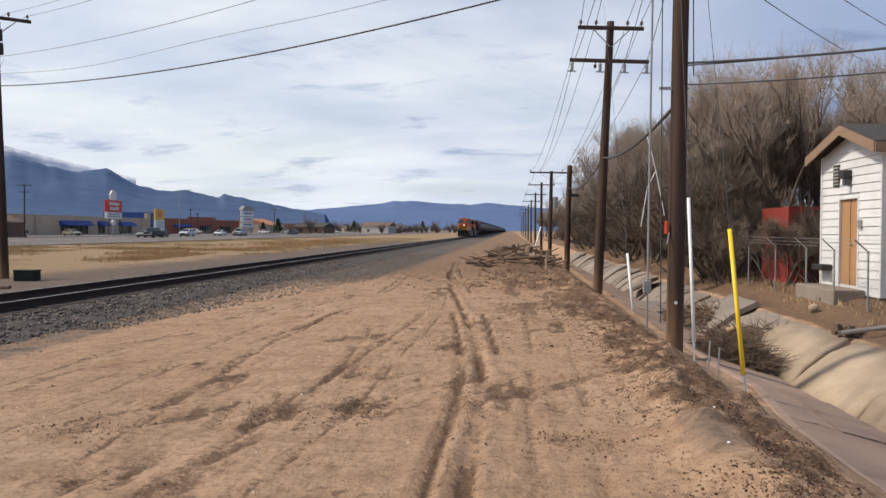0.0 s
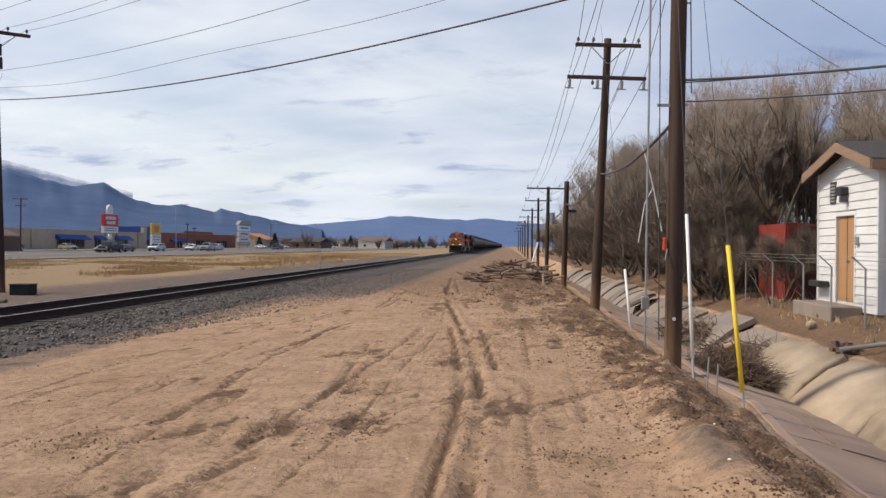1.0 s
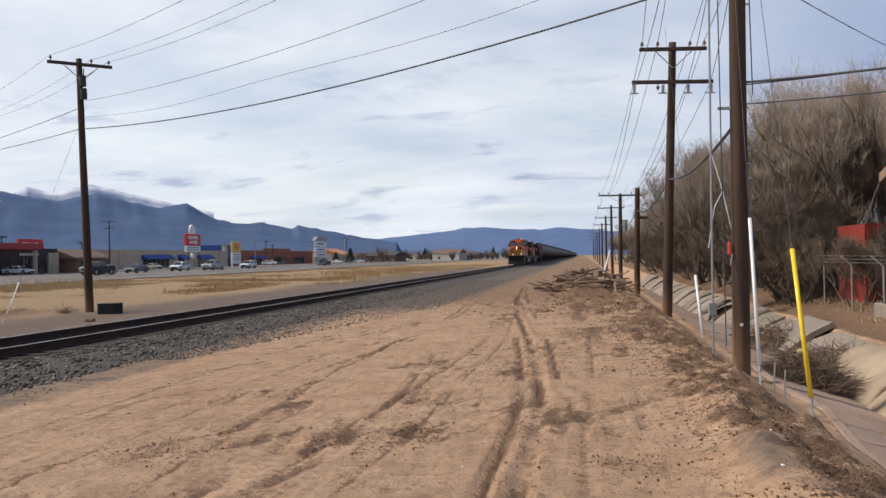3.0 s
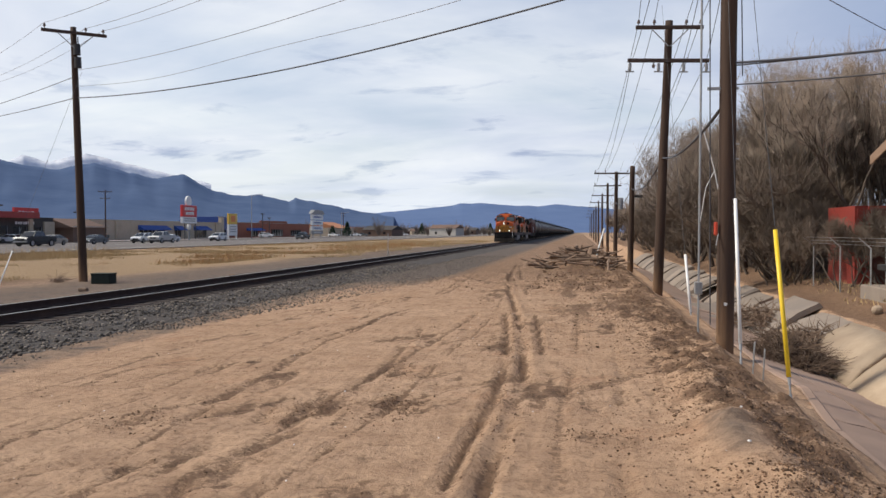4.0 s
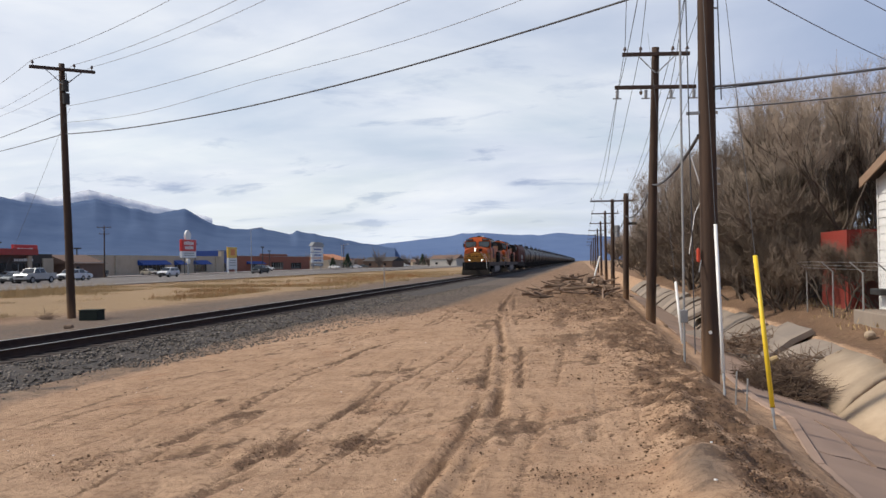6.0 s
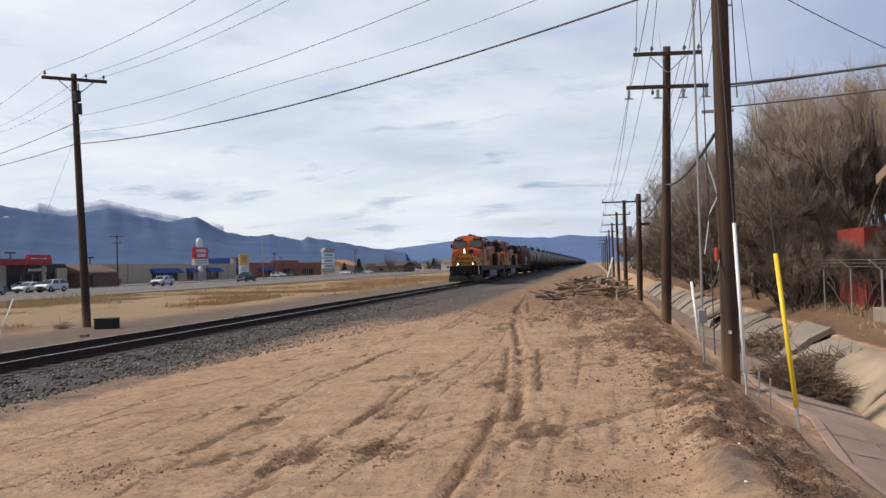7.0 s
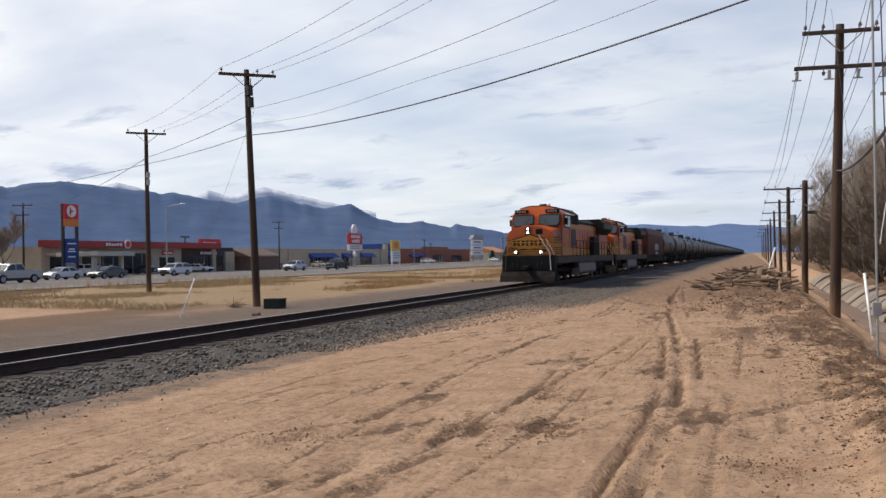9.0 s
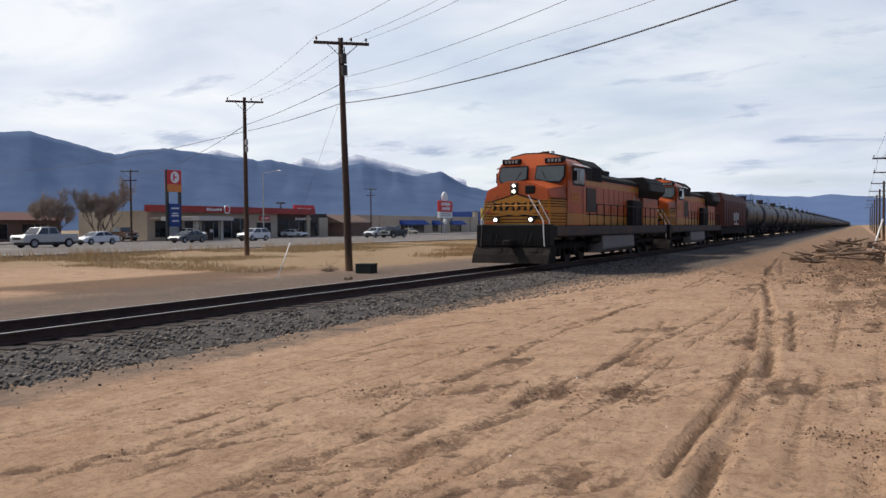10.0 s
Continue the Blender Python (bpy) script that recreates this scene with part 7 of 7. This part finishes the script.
        part("grille", B(min(s * 1.482, s * 1.5), max(s * 1.482, s * 1.5), 6.1, 7.3, 3.56, 4.1), "under", L, "dark intake grille")
        part("dark_cabinet_door", B(min(s * 1.482, s * 1.51), max(s * 1.482, s * 1.51), 5.15, 6.6, 2.15, 3.2), "sill", L)
        part("radiator_grille", B(min(s * 1.5, s * 1.515), max(s * 1.5, s * 1.515), 17.3, 21.0, 3.53, 3.92), "darkmetal", L)
        part("blower_duct", B(min(s * 0.95, s * 1.3), max(s * 0.95, s * 1.3), 14.2, 16.4, 1.56, 2.9, bevel=0.05), "roof", L)
        # side handrail on stanchions
        for k in range(14):
            y = 5.6 + 1.18 * k
            part("stanchion", R((s * 1.49, y, 1.5), (s * 1.49, y, 2.52), 0.022, seg=5), "black", L)
        part("side_rail", R((s * 1.49, 5.6, 2.52), (s * 1.49, 20.95, 2.52), 0.022, seg=5), "black", L)
    part("fuel_tank", P([(-1.42, 1.12), (-1.46, 0.50), (-1.25, 0.30), (1.25, 0.30), (1.46, 0.50), (1.42, 1.12)], "y", 7.9, 13.9, 0.03), "tankgrey", L, "pale grey fuel tank")
    part("air_reservoir", R((1.2, 6.4, 0.95), (1.2, 8.0, 0.95), 0.2, seg=10), "under", L)
    part("air_reservoir", R((1.2, 13.8, 0.95), (1.2, 15.6, 0.95), 0.2, seg=10), "under", L)
    bogie(L, 4.6, (-2.0, 0, 2.0), 0.53, 1.02)
    bogie(L, 17.7, (-2.0, 0, 2.0), 0.53, 1.02)
    return L


def hopper_car():
    c = thing("hopper_car", pose(0, 0, 0), "oxide-red freight car with pale scrawled shapes on its side", "freight car", "train")
    part("body", P([(-1.5, 1.4), (-1.55, 3.6), (-1.3, 4.25), (1.3, 4.25), (1.55, 3.6), (1.5, 1.4)], "y", 0.6, 16.0, 0.03), "boxcar", c)
    part("underframe", B(-1.4, 1.4, 0.2, 16.5, 0.75, 1.4), "under", c)
    for i in range(13):
        for s in (-1, 1):
            part("rib", B(s * 1.53 - 0.03, s * 1.53 + 0.03, 0.9 + 1.2 * i, 1.0 + 1.2 * i, 1.4, 3.6), "boxcar", c)
    for y, z, w, h in ((6.6, 1.9, 1.1, 0.7), (7.9, 1.7, 0.8, 1.0), (8.9, 2.0, 1.2, 0.6), (6.8, 1.5, 3.0, 0.2)):
        part("scrawl", B(1.56, 1.575, y, y + w, z, z + h, bevel=0.05), "signgrey", c, "pale scrawled shape")
    part("roof_walk", B(-0.4, 0.4, 0.6, 16.0, 4.25, 4.32), "darkmetal", c)
    bogie(c, 2.2, (-0.88, 0.88), 0.46)
    bogie(c, 14.4, (-0.88, 0.88), 0.46)
    return c


def tank_car():
    c = thing("tank_car", pose(0, 0, 0), "grimy black cylindrical tank car", "tank car", "tank cars of the train")
    r, zc = 1.50, 2.72
    bm = bmesh.new()
    prof = [(0.75, 0.35), (0.85, 0.80), (1.05, 1.2), (1.35, 1.44), (1.7, 1.5), (4, 1.5), (8.9, 1.5), (13.8, 1.5), (16.1, 1.5), (16.45, 1.44), (16.75, 1.2), (16.95, 0.80), (17.05, 0.35)]
    seg = 28
    rings = [[bm.verts.new((q * math.cos(6.2832 * k / seg), y, zc + q * math.sin(6.2832 * k / seg))) for k in range(seg)] for y, q in prof]
    for a, b in zip(rings, rings[1:]):
        for k in range(seg):
            bm.faces.new((a[k], b[k], b[(k + 1) % seg], a[(k + 1) % seg]))
    bm.faces.new(rings[0]); bm.faces.new(rings[-1][::-1])
    bmesh.ops.recalc_face_normals(bm, faces=bm.faces)
    t = part("tank", bm, "tank", c, smooth=True)
    for y in (3.2, 6.2, 11.6, 14.6):
        part("weld_band", R((0, y - 0.06, zc), (0, y + 0.06, zc), 1.515, seg=28), "tank", t)
    d = part("dome", R((0, 8.9, zc + 1.4), (0, 8.9, zc + 1.95), 0.42, seg=14), "tank", c)
    part("dome_lid", R((0, 8.9, zc + 1.95), (0, 8.9, zc + 2.05), 0.46, seg=14), "darkmetal", d)
    part("platform", B(-1.0, 1.0, 7.6, 10.2, zc + 1.50, zc + 1.56), "darkmetal", c)
    for s in (-1, 1):
        v, f = tubes([[(s * 1.0, 7.6, zc + 1.5, 0.03), (s * 1.0, 7.6, zc + 2.2, 0.03), (s * 1.0, 10.2, zc + 2.2, 0.03), (s * 1.0, 10.2, zc + 1.5, 0.03)]], 5)
        raw("railing", v, f, "darkmetal", c)
        v, f = tubes([[(s * 1.52, y, 1.3, 0.025), (s * 1.56, y, zc, 0.025), (s * 1.0, y, zc + 1.5, 0.025)] for y in (8.7, 9.1)], 5)
        raw("ladder", v, f, "darkmetal", c)
        v, f = tubes([[(s * 1.45, 0.3, 1.0, 0.03), (s * 1.45, 0.3, 2.3, 0.03), (s * 1.5, 1.6, 2.3, 0.03)], [(s * 1.45, 17.5, 1.0, 0.03), (s * 1.45, 17.5, 2.3, 0.03), (s * 1.5, 16.2, 2.3, 0.03)]], 5)
        raw("end_railing", v, f, "darkmetal", c)
    part("stub_sill", B(-0.5, 0.5, 0.1, 3.4, 0.85, 1.45), "under", c)
    part("stub_sill", B(-0.5, 0.5, 14.4, 17.7, 0.85, 1.45), "under", c)
    part("end_platform", B(-1.45, 1.45, 0.2, 1.2, 1.1, 1.2), "under", c)
    part("end_platform", B(-1.45, 1.45, 16.6, 17.6, 1.1, 1.2), "under", c)
    part("coupler", B(-0.14, 0.14, -0.2, 0.2, 0.85, 1.05), "under", c)
    # dark blocks added to stand in for the shade under the tank
    part("brake_gear", B(-0.55, 0.55, 4.0, 7.4, 0.55, 1.3, bevel=0.08), "under", c)
    part("brake_gear", B(-0.55, 0.55, 10.2, 13.8, 0.5, 1.3, bevel=0.08), "under", c)
    part("bottom_valve", B(-0.25, 0.25, 8.6, 9.2, 0.85, 1.25, bevel=0.04), "under", c)
    bogie(c, 2.2, (-0.88, 0.88), 0.46)
    bogie(c, 15.6, (-0.88, 0.88), 0.46)
    return c


lead = locomotive("orange and yellow diesel locomotive with lit headlights")
trail = copy_thing(lead, pose(0, 0, 0))
trail["label"] = "orange and yellow trailing diesel locomotive behind the first"
for o in trail.children_recursive:
    if "lit" in o.get("label", ""):
        o.data = o.data.copy()
        o.data.materials[0] = M["signgrey"]
        o["label"] = "unlit lamp lens"
for o in (lead, trail):
    o.scale = (0.99, 0.97, 0.97)
hop = hopper_car()
tank0 = tank_car()
TRAIN = [(lead, 0.0), (trail, 21.7), (hop, 43.4), (tank0, 60.3)]
for i in range(1, 62):
    TRAIN.append((copy_thing(tank0, pose(0, 0, 0)), 60.3 + 18.1 * i))


# ---- road vehicles ----
def vehicle(name, kind, paint, label):
    c = thing(name, pose(0, 0, 0), label, {"suv": "car", "sedan": "car", "pickup": "pickup truck"}[kind], "road vehicles")
    if kind == "sedan":
        low = [(-2.4, 0.30), (-2.42, 0.62), (-2.25, 0.76), (-1.05, 0.93), (1.85, 0.98), (2.38, 0.90), (2.42, 0.36)]
        top = [(-1.15, 0.92), (-0.35, 1.40), (0.9, 1.44), (1.95, 0.97)]
        ax, r, w = (-1.45, 1.4), 0.33, 0.90
    elif kind == "suv":
        low = [(-2.32, 0.38), (-2.36, 0.85), (-2.2, 1.0), (-1.2, 1.10), (2.25, 1.12), (2.34, 0.9), (2.32, 0.42)]
        top = [(-1.3, 1.09), (-0.55, 1.66), (1.75, 1.70), (2.25, 1.11)]
        ax, r, w = (-1.42, 1.38), 0.37, 0.94
    else:
        low = [(-2.9, 0.5), (-2.95, 1.0), (-2.8, 1.16), (-1.55, 1.24), (0.95, 1.26), (2.92, 1.28), (2.95, 0.58)]
        top = [(-1.6, 1.23), (-0.95, 1.88), (0.55, 1.92), (0.95, 1.25)]
        ax, r, w = (-1.85, 1.85), 0.41, 1.0
    def arched(pts):
        """The side outline with wheel arches cut in its underside."""
        out = list(pts)
        z = pts[0][1]
        for a in sorted(ax, reverse=True):
            for k in range(7):
                t = math.pi * k / 6
                out.append((a + (r + 0.07) * math.cos(t), max(z, r + (r + 0.07) * math.sin(t)) if k not in (0, 6) else z))
        return out
    body = part("body", P(arched(low), "x", -w, w, 0.03), paint, c)
    bm = bmesh.new()
    lo = [(w - 0.06), (w - 0.24)]
    V0 = [bm.verts.new((s * (lo[0] if z < 1.3 * low[3][1] and i in (0, 3) else lo[1]), y, z)) for s in (-1, 1) for i, (y, z) in enumerate(top)]
    A, C = V0[:4], V0[4:]
    bm.faces.new(A); bm.faces.new(C[::-1])
    for i in range(4):
        bm.faces.new((A[i], C[i], C[(i + 1) % 4], A[(i + 1) % 4]))
    bmesh.ops.recalc_face_normals(bm, faces=bm.faces)
    part("cabin", bm, paint, c)
    (y0, z0), (y1, z1), (y2, z2), (y3, z3) = top
    def mixp(p, q, f):
        return [a + (b - a) * f for a, b in zip(p, q)]
    for s in (-1, 1):
        e = 0.012
        pts = [(s * (lo[0] + e), y0 + 0.16, z0 + 0.03), (s * (lo[1] + e), y1 + 0.08, z1 - 0.06), (s * (lo[1] + e), y2 - 0.05, z2 - 0.06), (s * (lo[0] + e), y3 - 0.16, z3 + 0.03)]
        half = [mixp(pts[0], pts[3], 0.5), mixp(pts[1], pts[2], 0.5)]
        for q in ((pts[0], pts[1], mixp(half[1], pts[1], 0.06), mixp(half[0], pts[0], 0.06)), (mixp(half[0], pts[3], 0.06), mixp(half[1], pts[2], 0.06), pts[2], pts[3])):
            part("side_window", slab(bmesh.new(), q if s < 0 else q[::-1], 0.008), "glass", c)
        part("tail_lamp", B(s * (w - 0.25), s * (w - 0.02), low[-2][0] - 0.02, low[-2][0] + 0.03, 0.75, 0.95), "taillight", c)
        hp = part("headlamp", B(s * (w - 0.35), s * (w - 0.04), low[1][0] - 0.02, low[1][0] + 0.06, low[1][1] - 0.18, low[1][1] - 0.02, bevel=0.02), "signwhite", c, "clear headlamp")
    wsq = [(-lo[0] + 0.12, y0 + 0.02, z0 + 0.05), (lo[0] - 0.12, y0 + 0.02, z0 + 0.05), (lo[1] - 0.06, y1 - 0.02, z1 - 0.05), (-lo[1] + 0.06, y1 - 0.02, z1 - 0.05)]
    part("windscreen", slab(bmesh.new(), [Vector(p) + Vector((0, -0.03, 0.015)) for p in wsq], 0.008), "glass", c)
    rwq = [(lo[0] - 0.12, y3 - 0.02, z3 + 0.05), (-lo[0] + 0.12, y3 - 0.02, z3 + 0.05), (-lo[1] + 0.06, y2 + 0.02, z2 - 0.05), (lo[1] - 0.06, y2 + 0.02, z2 - 0.05)]
    part("rear_window", slab(bmesh.new(), [Vector(p) + Vector((0, 0.03, 0.015)) for p in rwq], 0.008), "glass", c)
    part("grille", B(-0.5, 0.5, low[1][0] - 0.02, low[1][0] + 0.05, low[1][1] - 0.25, low[1][1] - 0.06), "darkmetal", c)
    part("bumper", B(-w + 0.05, w - 0.05, low[0][0] - 0.05, low[0][0] + 0.12, low[0][1] + 0.02, low[0][1] + 0.2, bevel=0.03), "darkmetal" if kind != "pickup" else "rim", c)
    part("bumper", B(-w + 0.05, w - 0.05, low[-1][0] - 0.12, low[-1][0] + 0.05, low[-1][1] + 0.02, low[-1][1] + 0.18, bevel=0.03), "darkmetal", c)
    part("underside", B(-w + 0.12, w - 0.12, low[0][0] + 0.3, low[-1][0] - 0.3, 0.24, low[0][1] + 0.15), "darkmetal", c)
    if kind == "pickup":
        part("bed_floor", B(-w + 0.12, w - 0.12, 1.0, 2.82, 1.262, 1.275), "darkmetal", c, "dark open load bed")
    for s in (-1, 1):
        for a in ax:
            wh = part("wheel", R((-0.11, 0, 0), (0.11, 0, 0), r, seg=18), "tyre", c)
            wh.matrix_basis = pose(s * (w - 0.10), a, r)
            part("rim", R((s * 0.08, 0, 0), (s * 0.118, 0, 0), r * 0.66, seg=14), "rim", wh)
            for k in range(5):
                t = 6.2832 * k / 5
                part("spoke_gap", B(s * 0.116 - 0.006, s * 0.116 + 0.006, r * 0.4 * math.cos(t) - 0.05, r * 0.4 * math.cos(t) + 0.05, r * 0.4 * math.sin(t) - 0.05, r * 0.4 * math.sin(t) + 0.05), "tyre", wh)
    c["radius"] = r
    return c


# each vehicle's way along the road: lane, then (seconds, place)
dark_pickup = vehicle("pickup_truck", "pickup", "cardark", "dark blue-grey pickup truck driving on the road")
tan_sedan = vehicle("sedan_car", "sedan", "cartan", "tan sedan car driving on the road")
grey_sedan = vehicle("sedan_car", "sedan", "cargrey", "dark grey sedan car slowing on the road")
white_suv = vehicle("suv_car", "suv", "carwhite", "white sport utility car driving on the road")
silver_pickup = vehicle("pickup_truck", "pickup", "carsilver", "silver crew-cab pickup truck driving on the road")
white_suv_b = copy_thing(white_suv, pose(0, 0, 0))
dark_suv = vehicle("pickup_truck", "pickup", "cardark", "black pickup truck following on the road")
white_sedan = vehicle("sedan_car", "sedan", "carwhite", "white sedan car following the pickup")
TRAFFIC = [
    (dark_pickup, -68.0, [(0, 153), (1, 137), (2.5, 114.5), (4, 95), (10, 25)]),
    (tan_sedan, -71.5, [(0, 157), (2.5, 121), (4, 103.4), (6, 80), (10, 35)]),
    (grey_sedan, -71.5, [(0, 164), (1, 150), (2, 136), (2.5, 130.1), (4, 113.5), (5, 104.3), (6, 96.5), (8, 82.5), (9, 78.2), (10, 74.8)]),
    (white_suv, -71.5, [(0, 178), (1, 164), (2, 151), (2.5, 145.1), (4, 127.5), (6, 108.4), (7.5, 97.6), (9, 90.6), (10, 86.9)]),
    (silver_pickup, -67.8, [(0, 203), (1, 183), (2, 163.5), (2.5, 154.0), (4, 127), (5, 110), (6, 95.2), (8, 71.5), (9, 61.2), (10, 52.3)]),
    (white_suv_b, -71.2, [(0, 212), (1, 198), (2, 183), (2.5, 176.2), (4, 156), (5, 144.7), (6, 136.1), (7.5, 127), (9, 121), (10, 117.6)]),
    (dark_suv, -68.0, [(0, 254), (2.5, 220), (4, 198), (5, 184), (6, 170.5), (7.5, 150), (9, 130), (10, 118)]),
    (white_sedan, -74.8, [(0, 208), (2, 175), (4, 143), (6, 115), (8, 87), (9, 74.5), (10, 64.2)]),
]
# parked vehicles in the forecourt
for src, x, y, rz, lab in ((dark_suv, -92.0, 147.5, 10, "dark pickup truck parked by the cottage"), (white_suv, -88.5, 93.5, 100, "white car parked at the petrol station"), (grey_sedan, -89.3, 106.5, 80, "dark car parked before the shop"), (white_sedan, -90.0, 120.5, 90, "white car parked before the shop"), (tan_sedan, -97, 176, 60, "tan car parked in the lot"), (white_suv, -98, 250, 90, "white car parked in the lot"), (white_sedan, -97, 320, 70, "white car parked in the lot"), (white_sedan, -95, 345, 95, "white car parked in the lot"), (grey_sedan, -97, 365, 80, "grey car parked in the lot"), (white_sedan, -90, 420, 85, "white car parked in the lot")):
    c = copy_thing(src, pose(x, y, G, 0, 0, rz))
    c["label"] = lab
bpk = vehicle("pickup_truck", "pickup", "carbrown", "brown pickup truck parked near the petrol station")
bpk.matrix_basis = pose(-90, 81.5, G, 0, 0, 75)

# ---- railway ties ----
rt = random.Random(6)
tie_me = bpy.data.meshes.new("tie")
bm = B(-1.3, 1.3, -0.115, 0.115, -0.09, 0.09, bevel=0.01)
bm.to_mesh(tie_me); bm.free()
tie_me.materials.append(M["tie"])
for i in range(290):
    t = new("tie", tie_me)
    t.parent = track
    t.matrix_basis = pose(TRACK_X + rt.uniform(-0.03, 0.03), -6 + 0.52 * i, RAIL_Z - 0.17 - 0.088 + rt.uniform(-0.006, 0.004), 0, 0, rt.uniform(-1, 1))
bm = bmesh.new()
for i in range(500):
    y = -6 + 0.52 * (290 + i)
    x = TRACK_X
    prism(bm, [(x - 1.3, y), (x + 1.3, y), (x + 1.3, y + 0.23), (x - 1.3, y + 0.23)], "z", 0.0, RAIL_Z - 0.17)
far_ties = part("tie_row", bm, "tie", track)
far_ties["kind"] = "stuff"


# ---- what moves ----
def head_y(t):
    """Where the front of the train stands."""
    return 195.3 - 17.77 * t + 0.114 * t * t


def motions():
    times = [i * 0.5 for i in range(21)]
    for ob, back in TRAIN:
        walk(ob, [(t, pose(TRACK_X, head_y(t) - 0.8 + back, RAIL_Z)) for t in times])
    ticks = [i / 30 for i in range(301)]
    for ob in (lead, trail):
        for w in ob.children_recursive:
            if w.name.startswith("wheelset"):
                y, r = w.matrix_basis.translation.y, w.matrix_basis.translation.z
                walk(w, [(t, pose(0, y, r, math.degrees((195.3 - head_y(t)) / r) % 360)) for t in ticks])
    for ob, lane, way in TRAFFIC:
        ts, ys = [a for a, _ in way], [b for _, b in way]
        sl = np.gradient(np.array(ys, float), np.array(ts, float))
        def place(t):
            """Smooth way through the given places."""
            k = min(max(int(np.searchsorted(ts, t)) - 1, 0), len(ts) - 2)
            h = ts[k + 1] - ts[k]
            u = (t - ts[k]) / h
            return (2 * u ** 3 - 3 * u * u + 1) * ys[k] + (u ** 3 - 2 * u * u + u) * h * sl[k] + (3 * u * u - 2 * u ** 3) * ys[k + 1] + (u ** 3 - u * u) * h * sl[k + 1]
        walk(ob, [(t, pose(lane, place(t), ROAD_Z)) for t in times])
        r = ob["radius"]
        for w in ob.children:
            if w.name.startswith("wheel"):
                x, y, z = w.matrix_basis.translation
                walk(w, [(t, pose(x, y, z, math.degrees((ys[0] - place(t)) / r) % 360)) for t in ticks])


motions()
